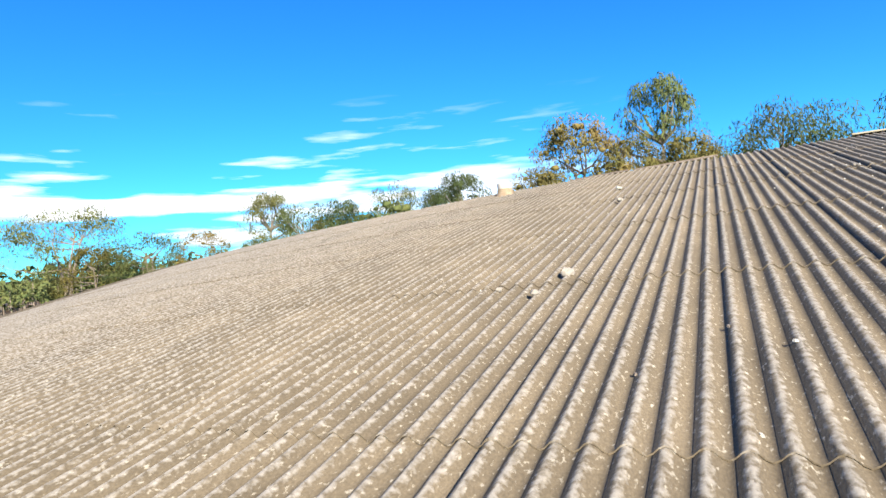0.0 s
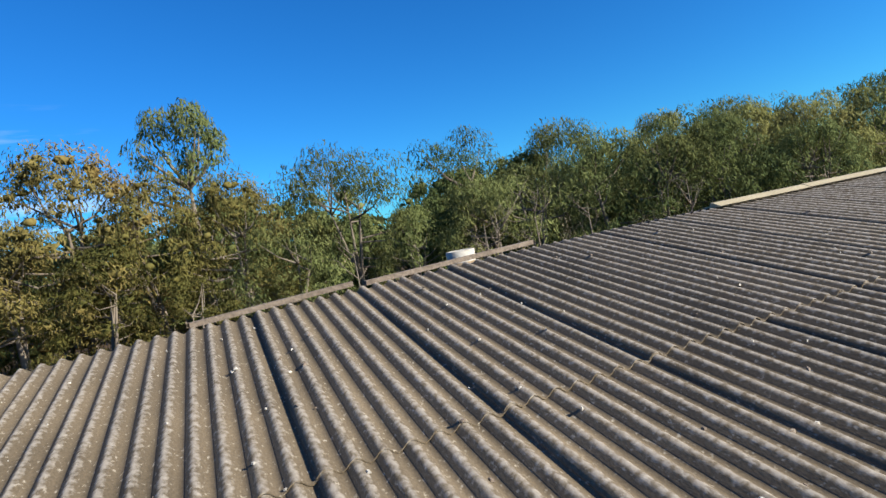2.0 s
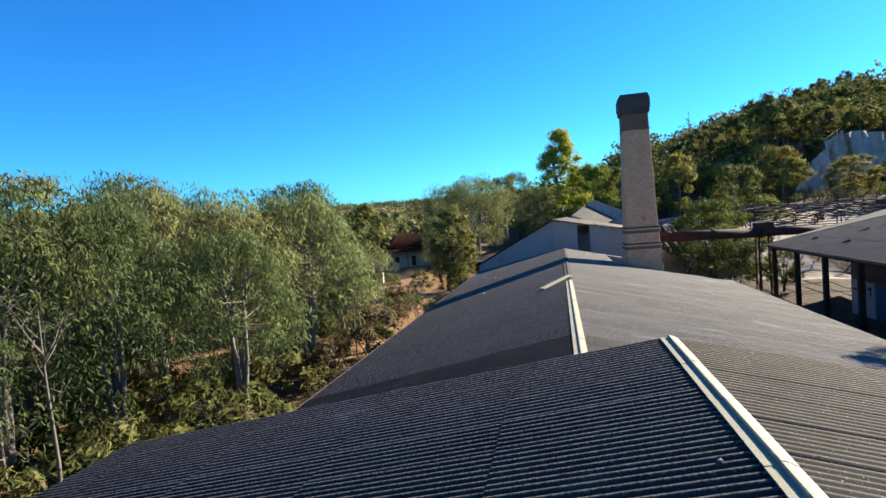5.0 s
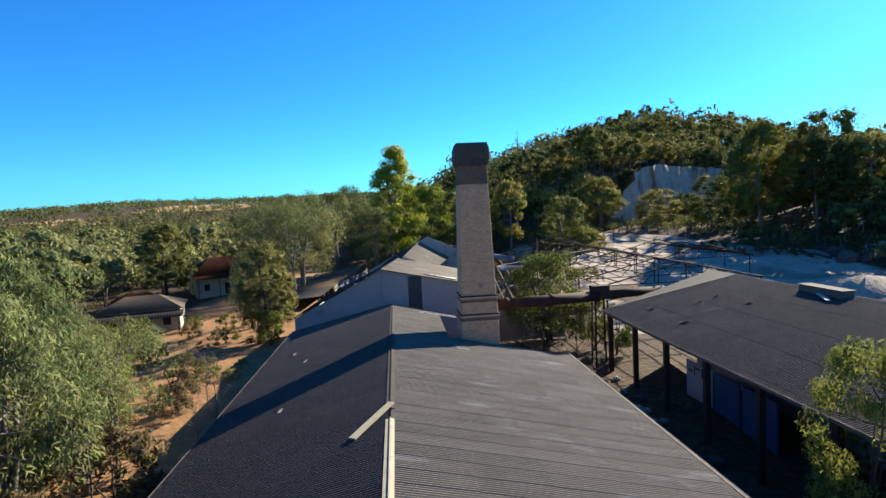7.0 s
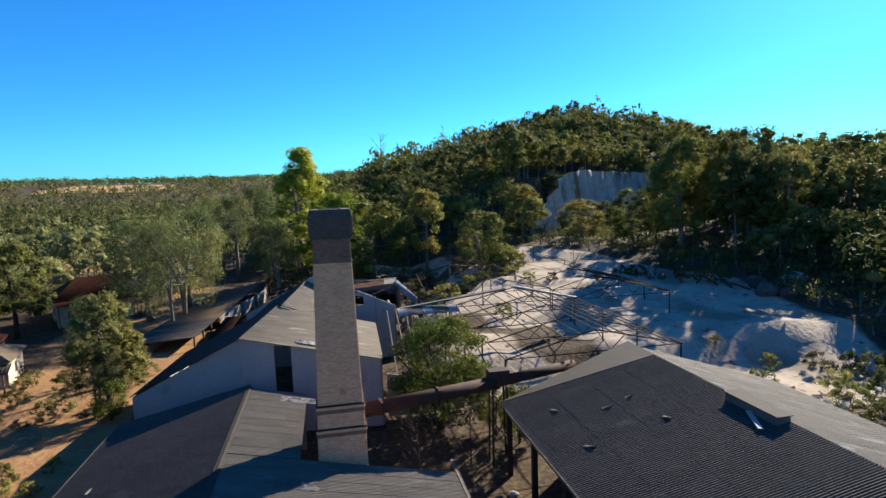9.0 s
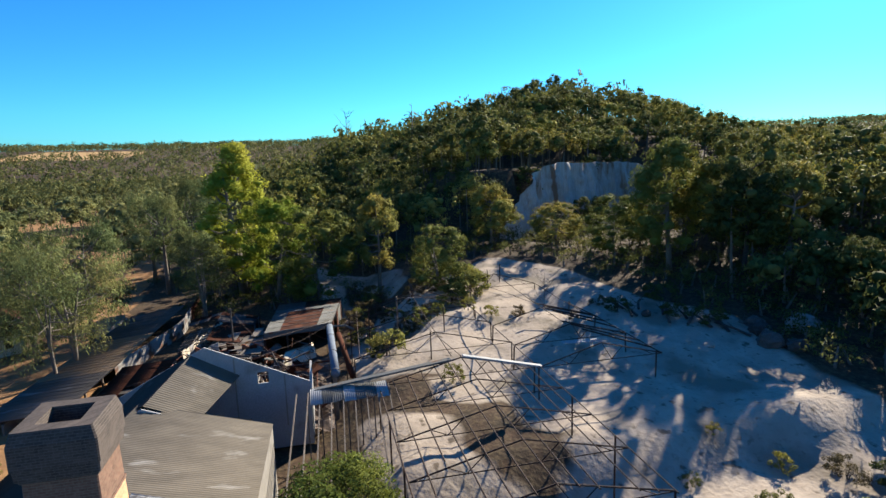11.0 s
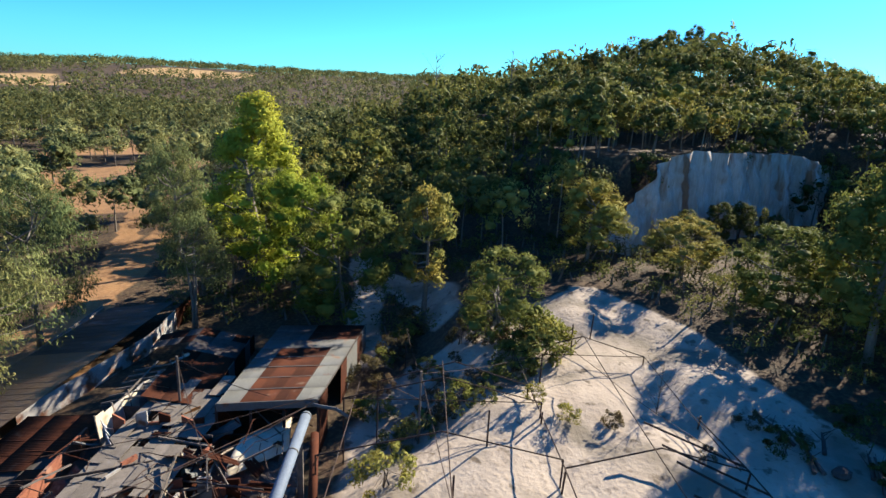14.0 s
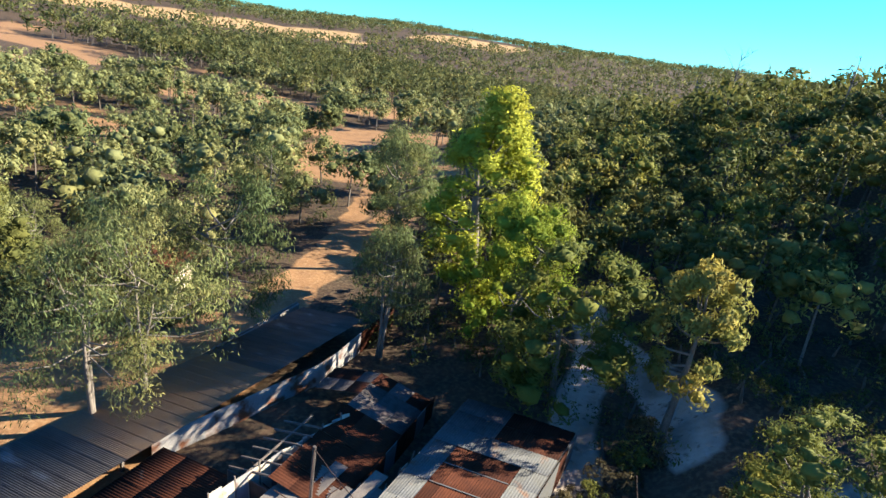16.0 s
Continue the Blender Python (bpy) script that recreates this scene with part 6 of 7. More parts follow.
# ---------------------------------------------------------------- what lies on the roofs
def lump(name, label, category, at, r, mat, seed, squash=0.7, group=""):
    """A rounded stone, mound or clod."""
    s = Shape()
    nu, nv = 12, 7
    for j in range(nv + 1):
        b = math.pi * (j / nv - 0.5)
        for i in range(nu):
            a = 2 * math.pi * i / nu
            d = Vector((math.cos(a) * math.cos(b), math.sin(a) * math.cos(b), math.sin(b) * squash))
            s.v.append(tuple(d * r * (1 + 0.45 * noise.noise(d * 1.7 + Vector((seed, 0, 0))))))
    s.f = [(j * nu + i, j * nu + (i + 1) % nu, (j + 1) * nu + (i + 1) % nu, (j + 1) * nu + i) for j in range(nv) for i in range(nu)]
    ob = s.make(name, M[mat], None)
    ob.location = at
    return tagged(ob, label, category, group)


def roof_z(x, y):
    """Height of the near factory roof."""
    z = ridge_one(x)[1]
    return z - (math.tan(radians(12.0)) * -y if y < 0 else math.tan(radians(10)) * y)


for i, (x, y, r) in enumerate(((-4.3, -5.95, 0.11), (-2.4, -3.5, 0.06), (-4.0, -7.4, 0.05), (-4.15, -10.56, 0.13), (-4.3, -11.13, 0.08), (-4.7, -10.92, 0.06), (4.34, 4.66, 0.09), (6.1, 5.47, 0.08), (-1.0, -5.5, 0.05), (9.2, 0.45, 0.05))):
    lump("stone", "small pale stone lying on the corrugated roof", "stone", (x, y, roof_z(x, y) + 0.03 + r * 0.2), r * 0.5, "concrete", i * 3.1, group="stones on the roof")


def jar(x, y):
    j = thing("glass_jar", "small cloudy glass jar lying on the roof", "jar", at=(x, y, roof_z(x, y) + 0.07))
    n = 14
    prof = [(0.0, -0.09), (0.04, -0.09), (0.045, -0.08), (0.045, 0.04), (0.03, 0.065), (0.03, 0.09), (0.024, 0.09), (0.024, 0.06), (0.038, 0.03), (0.038, -0.075), (0, -0.08)]
    Shape().add([(h, r * math.cos(a), r * math.sin(a)) for r, h in prof for a in (2 * math.pi * k / n for k in range(n))],
                [(i * n + k, i * n + (k + 1) % n, (i + 1) * n + (k + 1) % n, (i + 1) * n + k) for i in range(len(prof) - 1) for k in range(n)]).make("glass", M["jar"], j, smooth=True)
    j.rotation_euler, j.scale = (0, 0.1, 0.7), (0.6, 0.6, 0.6)


M["jar"] = material("cloudy_glass", (0.75, 0.8, 0.7), 0.15, second=(0.6, 0.62, 0.5), scale=9, fine=40, bump=0.02, spec=0.5)
jar(-4.55, -4.25)


def roof_litter():
    """Flakes of lichen, bark and leaf caught on the sheets."""
    rng = random.Random(31)
    for mat, label, n, size in (("white", "pale flakes scattered over the corrugated roof", 620, 0.013), ("timber", "dry leaf and bark litter on the corrugated roof", 420, 0.018)):
        s = Shape()
        for _ in range(n):
            x = rng.uniform(-14, 10)
            y = -abs(rng.gauss(0, 5.5)) - 0.4 if rng.random() < 0.75 else rng.uniform(0.6, 10)
            if y < -16:
                continue
            z = roof_z(x, y) + 0.018 + 0.026 * math.cos(2 * math.pi * (x + (43.707 if y < 0 else 43.81)) / PITCH)
            a, k = rng.uniform(0, 6.28), size * rng.uniform(0.5, 1.5)
            ca, sa = math.cos(a) * k, math.sin(a) * k
            tilt = 0.2126 if y < 0 else -0.176
            q = [(ca, sa), (-sa * 0.5, ca * 0.5), (-ca, -sa), (sa * 0.5, -ca * 0.5)]
            s.add([(x + u, y + v, z + v * tilt) for u, v in q] + [(x + u * 0.7, y + v * 0.7, z + v * tilt + 0.012) for u, v in q],
                  [(4, 5, 6, 7)] + [(i, (i + 1) % 4, 4 + (i + 1) % 4, 4 + i) for i in range(4)])
        tagged(s.make("roof_litter", M[mat], None), label, "litter", kind="stuff")


roof_litter()


def slope_matrix(x, ridge, sign, pitch, down, up):
    ry, rz = ridge(x)
    return (Matrix.Translation((x, ry, rz)) @ Matrix.Rotation(0 if sign < 0 else math.pi, 4, "Z") @ Matrix.Rotation(radians(pitch), 4, "X")
            @ Matrix.Translation((0, -down, up)))


def skylight(x, ridge, sign, pitch, down, length, waves=7):
    ob = new("skylight_sheet", sheet_mesh(length, "skylight", waves))
    ob.matrix_basis = slope_matrix(x, ridge, sign, pitch, down, 0.026)
    tagged(ob, "chalky translucent skylight sheet let into the roof", "skylight", "skylight sheets")


M["skylight"] = material("chalky_skylight", (0.50, 0.495, 0.49), 0.6, second=(0.30, 0.295, 0.28), scale=3, amount=0.5, fine=30, bump=0.08, third=(0.12, 0.10, 0.085), third_scale=3.0, third_cut=0.47, depth=0.005)
skylight(-43.81 + 48 * COVER, ridge_one, 1, 10.0, 2.70, 2.62)
skylight(-43.81 + 51 * COVER, ridge_one, 1, 10.0, 2.70, 2.62)
skylight(60.0, ridge_two, -1, 12.4, 2.3, 3.2, 6)
skylight(48.2, ridge_two, -1, 12.4, 4.2, 0.9, 5)
skylight(35.7, ridge_three, 1, 11.2, 2.7, 2.6)
o = thing("skylight_sheet", "chalky translucent skylight sheet let into the roof", "skylight", "skylight sheets")
slope_sheet_quad(Shape(), (65.2, -1.6, 9.96), (66.3, -1.7, 9.96), (65.7, -4.6, 9.37), (64.6, -4.5, 9.37), 6).make("sheet", M["skylight"], o, smooth=True)


def board(label, a, b, w, mat, t=0.05):
    o = thing("loose_board", label, "board", "loose boards")
    Shape().beam(a, b, w, t).make("board", M[mat], o)


board("broken length of cream capping lying askew", (35.6, 1.45, 7.93), (32.8, 2.9, 7.62), 0.28, "cap", 0.06)
board("white board lying on the dark shed roof", (45.14, -25.13, 9.56), (43.4, -24.4, 9.42), 0.25, "white")
for x, y, l, a in ((51.7, -17.3, 0.9, 0.3), (50.1, -19.9, 1.0, 1.2), (46.8, -17.2, 1.0, 0.6), (47.1, -21.8, 0.9, 0.2), (50.5, -21.5, 0.7, 1.0)):
    z = 9.6 - (y + 26) * math.tan(radians(11.2)) + 0.06
    o = thing("broken_sheet", "broken scrap of roof sheet lying loose", "scrap", "scraps on the shed roof")
    d, e = Vector((math.cos(a), math.sin(a), -0.198 * math.sin(a))) * l * 0.33, Vector((-math.sin(a), math.cos(a), -0.198 * math.cos(a))) * 0.14
    c = Vector((x, y, z))
    Shape().slab([c - d - e, c + d - e * 0.6, c + d * 0.8 + e, c - d * 0.9 + e * 0.7 + Vector((0, 0, 0.12))], 0.02).make("scrap", M["char"], o)
for x, y in ((48.76, 7.16), (52.05, 8.4), (39.3, 6.86)):
    z = 7.8 - (y - 1.5) * math.tan(radians(12.4)) + 0.06
    o = thing("broken_sheet", "broken scrap of roof sheet lying loose", "scrap", "scraps on the factory roof")
    Shape().slab([(x - 0.3, y - 0.06, z + 0.02), (x + 0.3, y - 0.1, z + 0.04), (x + 0.3, y + 0.06, z - 0.02), (x - 0.25, y + 0.08, z)], 0.02).make("scrap", M["concrete"], o)


def ridge_box(x0, x1):
    """A long sheet-metal ventilator lying along the shed ridge."""
    o = thing("ridge_ventilator", "long boxy sheet-metal ventilator on the shed ridge", "roof vent", "ridge ventilators")
    Shape().slab([(x0, -26.15, 9.93), (x1, -26.15, 9.93), (x1, -25.2, 9.93), (x0, -25.2, 9.93)], 0.04).make("hood", M["asbestos_shade"], o)
    Shape().slab([(x0 + 0.1, -25.25, 9.4), (x0 + 0.1, -25.25, 9.9), (x1 - 0.1, -25.25, 9.9), (x1 - 0.1, -25.25, 9.4)], 0.04).make("side", M["galv"], o)
    Shape().slab([(x0 + 0.1, -26.05, 9.5), (x1 - 0.1, -26.05, 9.5), (x1 - 0.1, -26.05, 9.9), (x0 + 0.1, -26.05, 9.9)], 0.04).make("side", M["galv"], o)
    for x in (x0 + 0.12, x1 - 0.12):
        Shape().slab([(x, -26.0, 9.5), (x, -25.3, 9.4), (x, -25.3, 9.88), (x, -26.0, 9.88)], 0.03).make("end", M["galv"], o)


ridge_box(43.3, 47.1)
ridge_box(33.4, 37.6)


# ---------------------------------------------------------------- scrub and dead wood on the clay
for pool, x, y, h, w in ((0, 63.6, -42.1, 1.9, 1.0), (1, 60.3, -46.6, 2.2, 1.2), (0, 54.9, -47.4, 2.4, 1.3), (1, 68.3, -46.9, 1.5, 1.0), (2, 59.4, -41.4, 1.6, 1.1), (0, 63.1, -52.5, 2.4, 1.3), (2, 49, -42.2, 2.2, 1.3),
                         (1, 57, -44.5, 1.9, 1.2), (0, 58.2, -50.2, 2.4, 1.2), (2, 66, -50.5, 1.8, 1.2), (0, 53, -43.6, 2.2, 1.3), (1, 50.5, -46.5, 2.6, 1.2), (0, 61.5, -55.5, 2.6, 1.3), (2, 55.5, -52.5, 2.2, 1.3), (0, 68.5, -39, 1.0, 1.2), (1, 72, -43.5, 0.9, 1.1),
                         (0, 102.5, -19.9, 2.4, 0.95), (1, 95.0, -19.6, 2.8, 1.2), (0, 86.5, -25, 2.0, 0.9), (0, 97.6, -49.4, 2.2, 1.2), (0, 99, -56.5, 2.6, 1.4), (1, 101.5, -33.9, 1.5, 1.1), (2, 96.8, -43, 1.1, 1.0), (2, 101, -48.6, 1.4, 1.1), (2, 101.4, -37.6, 1.7, 0.9),
                         (1, 115.6, -32.7, 4.6, 1.1), (1, 113.2, -34.8, 3.6, 1.2), (2, 120.2, -19.8, 2.6, 1.5), (2, 126.6, -22, 2.6, 1.5), (1, 123.5, -20.6, 2.0, 1.4), (1, 117.5, -18.4, 2.2, 0.9), (0, 104.5, -27.5, 1.8, 0.9), (0, 93.5, -55.0, 2.0, 1.3), (0, 91, -58, 2.4, 1.4)):
    grow(SHRUB[pool:pool + 1], x, y, lie(x, y) + h, w)


def dead_tree(x, y, h, r, seed, label, lean=(0, 0), limbs=12, name="dead_tree", mat="bark", low=0.35, girth=0.018):
    """Bare branching trunk."""
    rng = random.Random(seed)
    t = thing(name, label, "tree", at=(x, y, lie(x, y)))
    top = Vector((lean[0], lean[1], h))
    Shape().tube([(0, 0, -0.5), top * 0.35 + Vector((rng.uniform(-0.1, 0.1), rng.uniform(-0.1, 0.1), 0)), top * 0.7, top], [girth * h, girth * h * 0.75, girth * h * 0.5, girth * h * 0.12], 7).make("trunk", M[mat], t, smooth=True)
    for i in range(limbs):
        u = rng.uniform(low, 0.98)
        base = top * u
        a = rng.uniform(0, 6.28)
        out = Vector((math.cos(a), math.sin(a), rng.uniform(0.5, 1.3))) * r * (1.1 - 0.6 * u) * rng.uniform(0.6, 1.1)
        mid = base + out * 0.5 + Vector((0, 0, -0.05 * r))
        s = Shape().tube([base, mid, base + out], [girth * h * 0.35, girth * h * 0.22, girth * h * 0.05], 5)
        for _ in range(3):
            q = mid.lerp(base + out, rng.random())
            s.tube([q, q + Vector((rng.uniform(-1, 1), rng.uniform(-1, 1), rng.uniform(0.2, 1.1))) * r * 0.35], [girth * h * 0.12, girth * h * 0.03], 4)
        s.make("limb", M[mat], t, smooth=True)


dead_tree(103, -41.8, 4.6, 2.6, 3, "bare many-stemmed dead bush on white clay", limbs=26, name="dead_bush", mat="timber", low=0.02, girth=0.012)
dead_tree(108.5, -26.5, 2.6, 1.4, 5, "small bare dead bush on the clay", limbs=14, name="dead_bush", mat="timber", low=0.05, girth=0.012)
dead_tree(50, 13.3, 3.2, 2.0, 7, "bare grey thicket beside the factory wall", limbs=24, name="dead_bush", mat="timber", low=0.02, girth=0.012)
dead_tree(54.2, 15.2, 3.0, 2.0, 8, "bare grey thicket at the edge of the dirt yard", limbs=24, name="dead_bush", mat="timber", low=0.02, girth=0.012)
for i, (x, y) in enumerate(((55.5, -9.5), (58.5, -11.0), (56.5, -13.2), (61, -9.8))):
    dead_tree(x, y, 4.6, 2.2, 50 + i, "bare dark thicket below the flue pipe", limbs=26, name="dead_bush", mat="darkbark", low=0.05, girth=0.011)
for i, (x, y) in enumerate(((46.5, 13.4), (58, 16.5), (52, 18.5), (64, 20))):
    dead_tree(x, y, 2.6, 1.9, 30 + i, "bare grey thicket at the edge of the dirt yard", limbs=22, name="dead_bush", mat="timber", low=0.02, girth=0.012)
rb = random.Random(63)
for i in range(16):
    x, y = rb.uniform(-4, 44), rb.uniform(15.5, 21)
    dead_tree(x, y, rb.uniform(4.0, 7.5), rb.uniform(1.4, 2.4), 70 + i, "bare grey sapling among the gums", limbs=12, name="dead_sapling", mat="bark", low=0.25, girth=0.011)
dead_tree(255, -27, 43 - lie(255, -27), 5.0, 11, "bleached dead tree on the skyline", limbs=14, low=0.55)
dead_tree(226, -47, 44 - lie(226, -47), 3.0, 12, "bleached dead tree on the skyline", limbs=9, low=0.6)
dead_tree(101, -76, 8.6, 1.6, 13, "slim pale leaning trunk among dark gums", lean=(-1.4, -3.0), limbs=6, low=0.6, mat="white", girth=0.014)
rk = random.Random(17)
for i in range(16):          # fallen logs and brush along the edge of the clay
    u = i / 15
    x, y, a = 100 - 14 * u + rk.uniform(-1.5, 1.5), -51 - 11 * u + rk.uniform(-1.5, 1.5), rk.uniform(-0.9, 0.5)
    l = rk.uniform(2.5, 6.0)
    p, q = Vector((x - math.cos(a) * l / 2, y - math.sin(a) * l / 2, 0)), Vector((x + math.cos(a) * l / 2, y + math.sin(a) * l / 2, 0))
    p.z, q.z = lie(p.x, p.y) + 0.12, lie(q.x, q.y) + rk.uniform(0.15, 0.9)
    o = thing("fallen_log", "charred fallen log on the edge of the clay", "log", "fallen logs")
    s = Shape().tube([p, p.lerp(q, 0.5) + Vector((0, 0, 0.15)), q], [0.17, 0.14, 0.06], 7)
    for _ in range(4):
        b = p.lerp(q, rk.uniform(0.3, 1))
        s.tube([b, b + Vector((rk.uniform(-1, 1), rk.uniform(-1, 1), rk.uniform(0.3, 1.2)))], [0.05, 0.015], 5)
    s.make("log", M["char"], o)
for i, (x, y, r, mat) in enumerate(((86, -66, 1.7, "concrete"), (86.5, -61, 1.2, "char"), (84, -60, 1.4, "char"), (88.5, -62, 1.0, "char"), (82, -61.5, 1.1, "char"), (95, -52, 0.6, "char"))):
    lump("boulder", "pale rounded clay mound beside the trees" if mat == "concrete" else "dark heap of burnt clods on the clay", "mound", (x, y, lie(x, y) + r * 0.3), r, mat, i * 5.3, 0.75, "mounds on the clay")
d = CLIFF_B - CLIFF_A
for i, (u, h) in enumerate(((0.36, 5.0), (0.47, 6.5), (0.56, 6.0), (0.68, 4.0), (0.26, 4.0))):
    p = CLIFF_A + d * u + Vector((-d.y, d.x)).normalized() * -5.8
    grow(SHRUB[:1], p.x, p.y, lie(p.x, p.y) + h, 0.6)


# painted panels standing in the open shed
for i, (x0, x1, mat, label) in enumerate(((45.0, 48.0, "whitewall", "pale panel scrawled with dark paint in the open shed"), (42.2, 44.7, "blue", "faded blue panel standing in the open shed"), (39.0, 41.9, "blue", "faded blue panel standing in the open shed"))):
    o = thing("shed_panel", label, "panel", "panels in the open shed")
    g = lie((x0 + x1) / 2, -16.5)
    Shape().box(x0, -18.12, g - 0.1, x1, -18.0, 5.2).make("board", M[mat], o)
    if mat == "whitewall":
        for k, (px, pz, w, h) in enumerate(((45.3, 4.7, 0.5, 0.14), (45.4, 4.3, 0.14, 0.6), (46.0, 4.4, 0.12, 0.6), (46.3, 4.8, 0.5, 0.12), (46.9, 4.35, 0.14, 0.65), (47.2, 4.5, 0.5, 0.13))):
            Shape().box(px, -17.99, pz, px + w, -17.985, pz + h).make("paint_bar", M["steel"], o)
for i in range(22):
    x, y = rk.uniform(38, 54), rk.uniform(-15.0, -12.0)
    lump("rubble_block", "pale broken block strewn beside the open shed", "rubble", (x, y, lie(x, y) + 0.12), rk.uniform(0.15, 0.4), rk.choice(("concrete", "white", "char")), i * 2.7, 0.6, "rubble beside the shed")

# ---------------------------------------------------------------- what still stands in the ruin
M["rafter"] = material("pale_split_timber", (0.46, 0.37, 0.27), 0.9, second=(0.30, 0.23, 0.16), scale=3, fine=25, bump=0.3, vary=0.2)
M["burnt_roof"] = material("burnt_grey_boards", (0.33, 0.28, 0.23), 0.9, second=(0.20, 0.165, 0.13), scale=1.6, amount=0.6, fine=14, bump=0.3, third=(0.32, 0.28, 0.24), third_scale=1.4, third_cut=0.64, vary=0.15)
M["ochre"] = material("ochre_rusted_sheet", (0.52, 0.24, 0.06), 0.8, second=(0.30, 0.11, 0.04), scale=1.6, amount=0.6, fine=14, bump=0.15, third=(0.62, 0.45, 0.25), third_scale=1.2, third_cut=0.6, vary=0.2)
rr = random.Random(41)


def panel_wall(label, a, b, foot, top, mats, lean=0.0, step=0.95, ragged=0.35):
    """An upright wall of separate sheets between two points."""
    o = thing("partition_wall", label, "wall", "walls left in the ruin")
    a, b = Vector((*a, 0)), Vector((*b, 0))
    d = b - a
    side = Vector((-d.y, d.x, 0)).normalized() * lean
    n = max(1, round(d.length / step))
    for k in range(n):
        p, q = a + d * (k / n), a + d * ((k + 0.97) / n)
        z0, z1 = top - rr.uniform(0, ragged), top - rr.uniform(0, ragged)
        Shape().slab([(p.x, p.y, foot), (p.x + side.x, p.y + side.y, z0), (q.x + side.x, q.y + side.y, z1), (q.x, q.y, foot)], 0.06).make("wall_sheet", M[mats[k % len(mats)]], o)
        if k % 2 == 0:
            Shape().beam((p.x, p.y, foot), (p.x + side.x, p.y + side.y, top + rr.uniform(-0.1, 0.3)), 0.1).make("stud", M["timber"], o)


panel_wall("cream-painted partition wall stained with rust", (101.7, 2.9), (113.5, 0.2), 3.8, 6.6, ("cream", "cream", "streaked"), 0.3)
panel_wall("cream wall with broken boards beside the rusted shed", (104.8, -4.9), (113.4, -5.4), 3.8, 6.1, ("cream", "streaked", "whitewall"), -0.4, ragged=0.8)
panel_wall("ochre rusted sheet standing in the ruin", (102.9, -3.0), (104.0, -4.1), 4.0, 6.3, ("ochre", "ochre", "cream"), 0.1)
panel_wall("ochre and brown rusted sheets of a broken booth", (96.4, -4.4), (99.9, -4.7), 3.9, 5.9, ("rust", "ochre", "cream", "rust"), -0.2)
panel_wall("leaning white wall sheet in the ruin", (99.2, 0.0), (102.3, 2.3), 4.6, 6.3, ("whitewall",), 0.7, 2.0)
panel_wall("rusted sheets round a burnt-out room", (91.0, -6.2), (96.2, -6.8), 3.8, 5.6, ("rust", "ochre", "streaked"), 0.3, ragged=1.2)


def burnt_roof():
    """Flat grey roof of separate boards, holed and sagging."""
    o = thing("burnt_roof", "sagging grey board roof with holes over the ruin", "roof")
    for j in range(7):
        x = 93.0 + rr.uniform(-0.3, 0.3) + j * 0.12
        while x < 106.0 + j * 0.1:
            l = rr.uniform(1.5, 3.4)
            gap = rr.random() < 0.13
            y = 0.9 - j * 0.92 - (x - 93) * 0.07
            z = 5.75 + 0.02 * (x - 93) + 0.4 * noise.noise((x * 0.3, j * 0.45, 3.0)) + 0.025 * (j % 2)
            m = Matrix.Translation((x + l / 2, y, z)) @ Euler((rr.uniform(-0.025, 0.025), rr.uniform(-0.02, 0.02), -0.08 + rr.uniform(-0.012, 0.012))).to_matrix().to_4x4()
            if gap:
                l = 0.9
            else:
                Shape().box(-l / 2 - 0.03, -0.52 - 0.06 * rr.random(), -0.018, l / 2 + 0.03, 0.5, 0.018, m).make("roof_board", M["burnt_roof"], o)
            x += l
    for j in range(5):
        Shape().beam((93, 0.6 - j * 1.2, 5.5), (106, -0.3 - j * 1.2, 5.8), 0.1, 0.16).make("joist", M["char"], o)


burnt_roof()


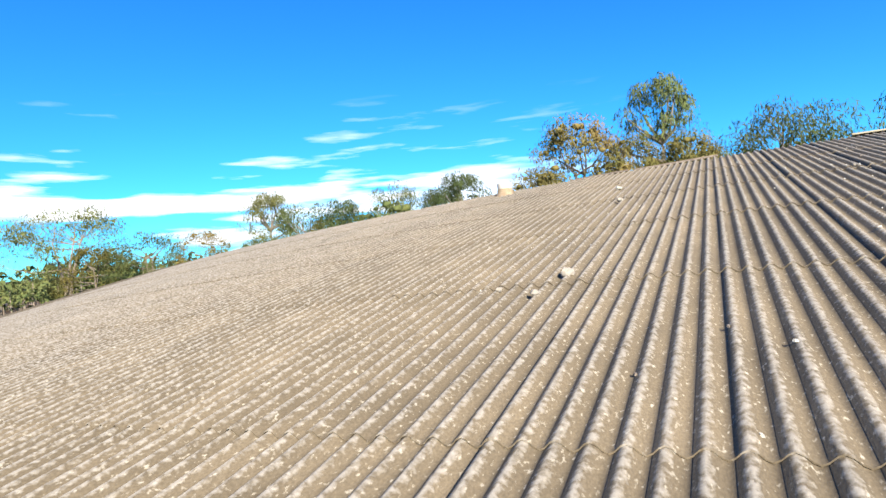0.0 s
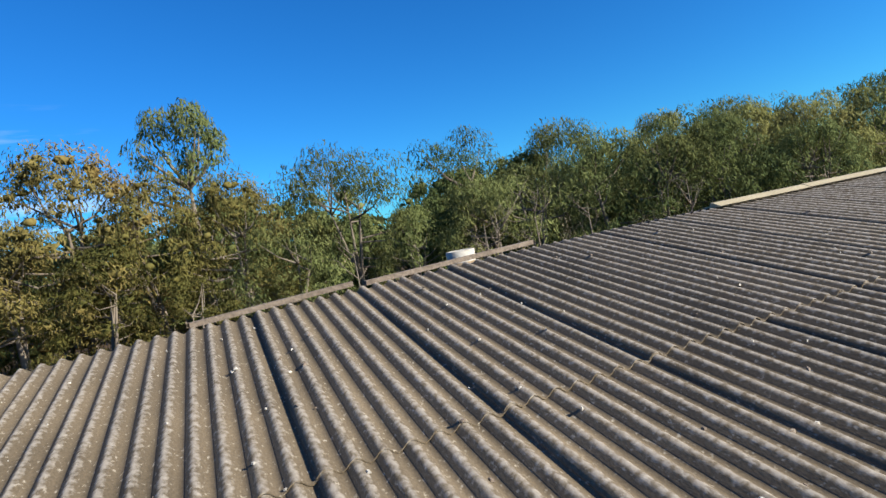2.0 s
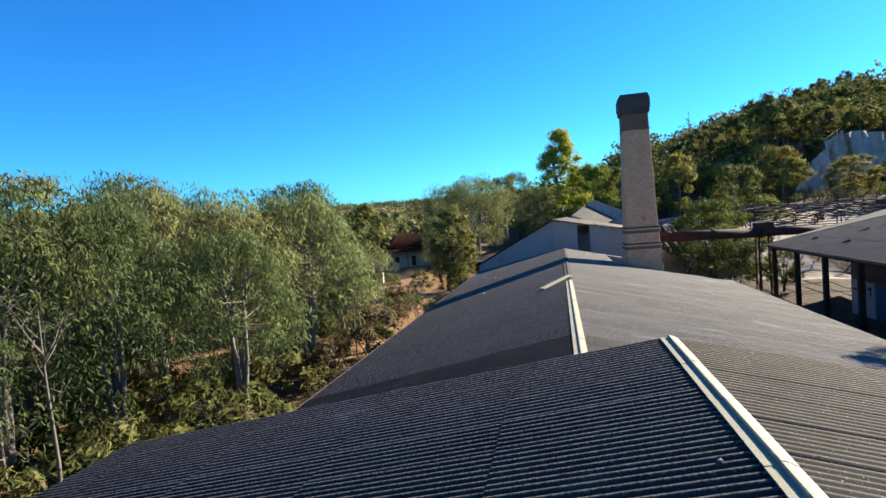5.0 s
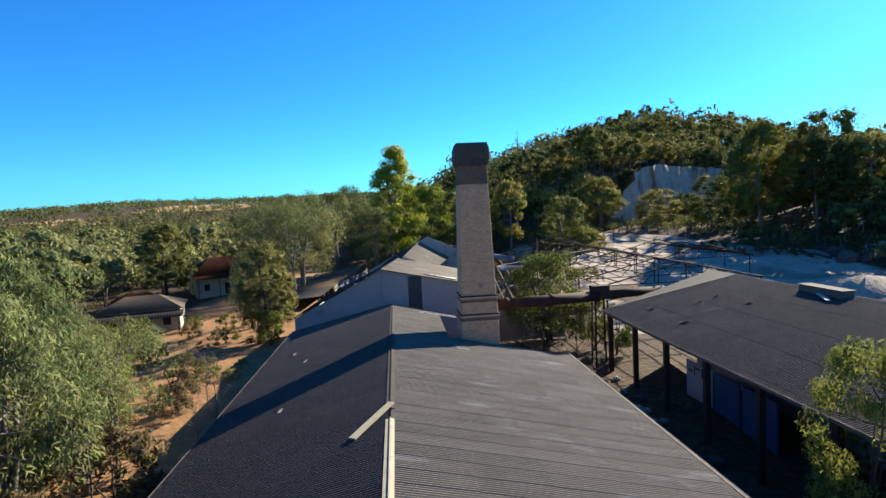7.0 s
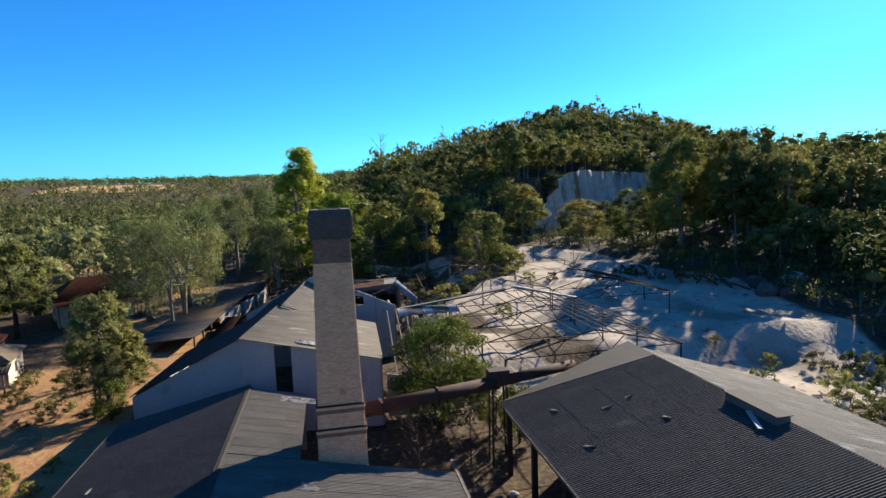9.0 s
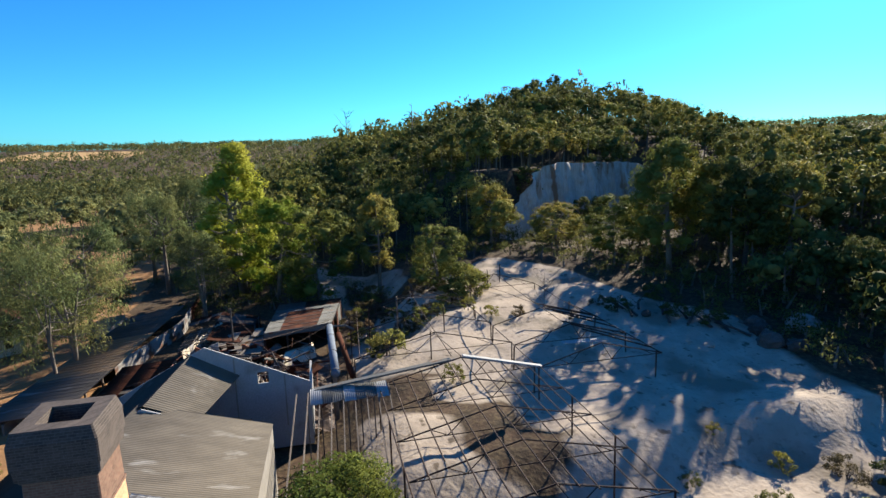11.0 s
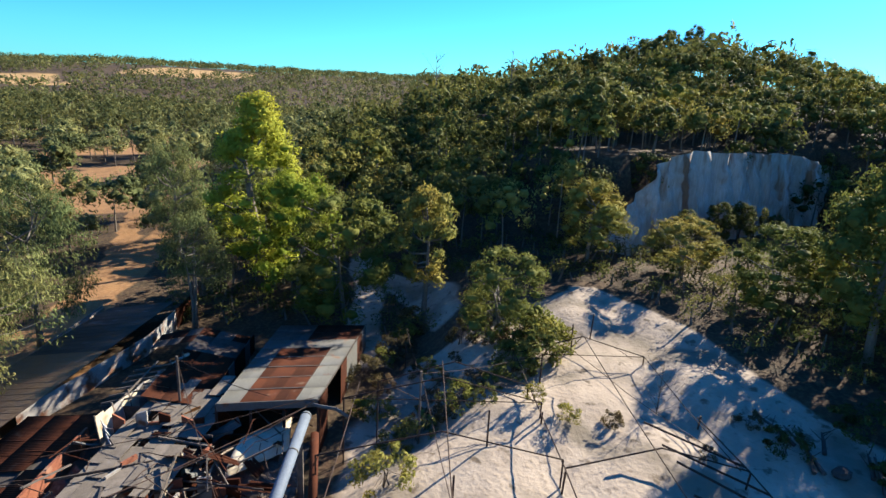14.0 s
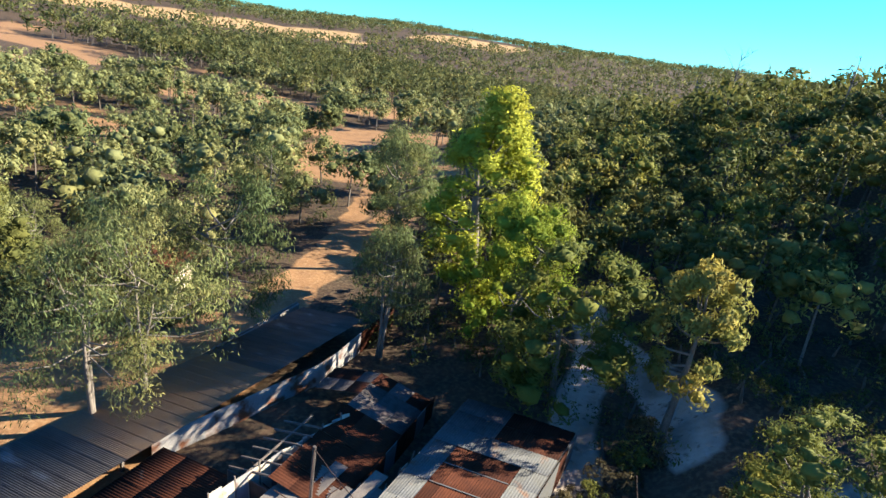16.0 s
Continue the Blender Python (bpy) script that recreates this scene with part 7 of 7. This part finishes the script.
def fallen_slab():
    o = thing("fallen_ceiling", "pale warped ceiling sheet fallen into the ruin", "sheet")
    a, b, c, d = Vector((97.0, -8.0, 4.7)), Vector((101.2, -8.3, 5.3)), Vector((104.6, -11.3, 5.0)), Vector((101.0, -11.8, 4.4))
    n = 10
    s = Shape()
    g = [[a.lerp(d, v / n).lerp(b.lerp(c, v / n), u / n) + Vector((0, 0, 0.5 * math.sin(math.pi * u / n) + 0.2 * noise.noise((u * 0.5, v * 0.5, 1.0)))) for u in range(n + 1)] for v in range(n + 1)]
    s.add([p for r in g for p in r], [(v * (n + 1) + u, v * (n + 1) + u + 1, (v + 1) * (n + 1) + u + 1, (v + 1) * (n + 1) + u) for v in range(n) for u in range(n)])
    ob = s.make("sheet", M["cream"], o, smooth=True)
    so = ob.modifiers.new("thickness", "SOLIDIFY")
    so.thickness = 0.03
    for k in range(6):
        p, q = a.lerp(d, k / 5), b.lerp(c, k / 5)
        Shape().tube([p + Vector((0, 0, 0.02)), p.lerp(q, 0.5) + Vector((0, 0, 0.45)), q], 0.05, 6).make("batten", M["timber"], o)


fallen_slab()
for x, y, a, l, rise in ((93.4, -4.2, 0.35, 4.6, 0.9), (91.6, -5.8, 0.1, 5.2, 0.7), (95.6, -7.4, -0.2, 4.4, 1.1), (98.2, -5.6, 0.9, 3.6, 0.8), (90.2, -3.4, 0.6, 3.8, 0.6), (100.4, -6.4, 1.3, 3.2, 0.9)):
    o = thing("curved_rafter", "pale curved roof timber fallen among the burnt sheets", "timber", "fallen rafters")
    d = Vector((math.cos(a), math.sin(a), 0))
    p = Vector((x, y, 4.6))
    Shape().tube([p + d * (l * k / 8) + Vector((-d.y, d.x, 0)) * 0.5 * math.sin(math.pi * k / 8) + Vector((0, 0, rise * math.sin(math.pi * (0.15 + 0.6 * k / 8)))) for k in range(9)], 0.085, 4).make("rafter", M["rafter"], o)
o = thing("bent_gutter", "bent pale gutter sticking out from the shed corner", "gutter")
Shape().tube([(103.0, -12.2, 7.65), (102.2, -14.0, 7.6), (101.6, -15.4, 7.75), (101.2, -16.4, 7.3)], 0.14, 10).make("gutter", M["galv"], o, smooth=True)
for i in range(34):           # twisted rods and wires in the burnt hall
    x, y = rr.uniform(86, 110), rr.uniform(-12, 2.5)
    a, l = rr.uniform(0, 6.28), rr.uniform(2.0, 5.5)
    p = Vector((x, y, rr.uniform(4.4, 5.6)))
    q = p + Vector((math.cos(a) * l, math.sin(a) * l, rr.uniform(-0.3, 2.2)))
    q.z = max(q.z, 4.2)
    o = thing("twisted_rod", "thin twisted black rod lying in the ashes", "rod", "twisted rods")
    Shape().tube([p, p.lerp(q, 0.35) + Vector((rr.uniform(-0.4, 0.4), rr.uniform(-0.4, 0.4), rr.uniform(0.1, 0.8))), p.lerp(q, 0.7) + Vector((rr.uniform(-0.4, 0.4), rr.uniform(-0.4, 0.4), rr.uniform(0, 0.7))), q], 0.035, 5).make("rod", M["steel"], o)
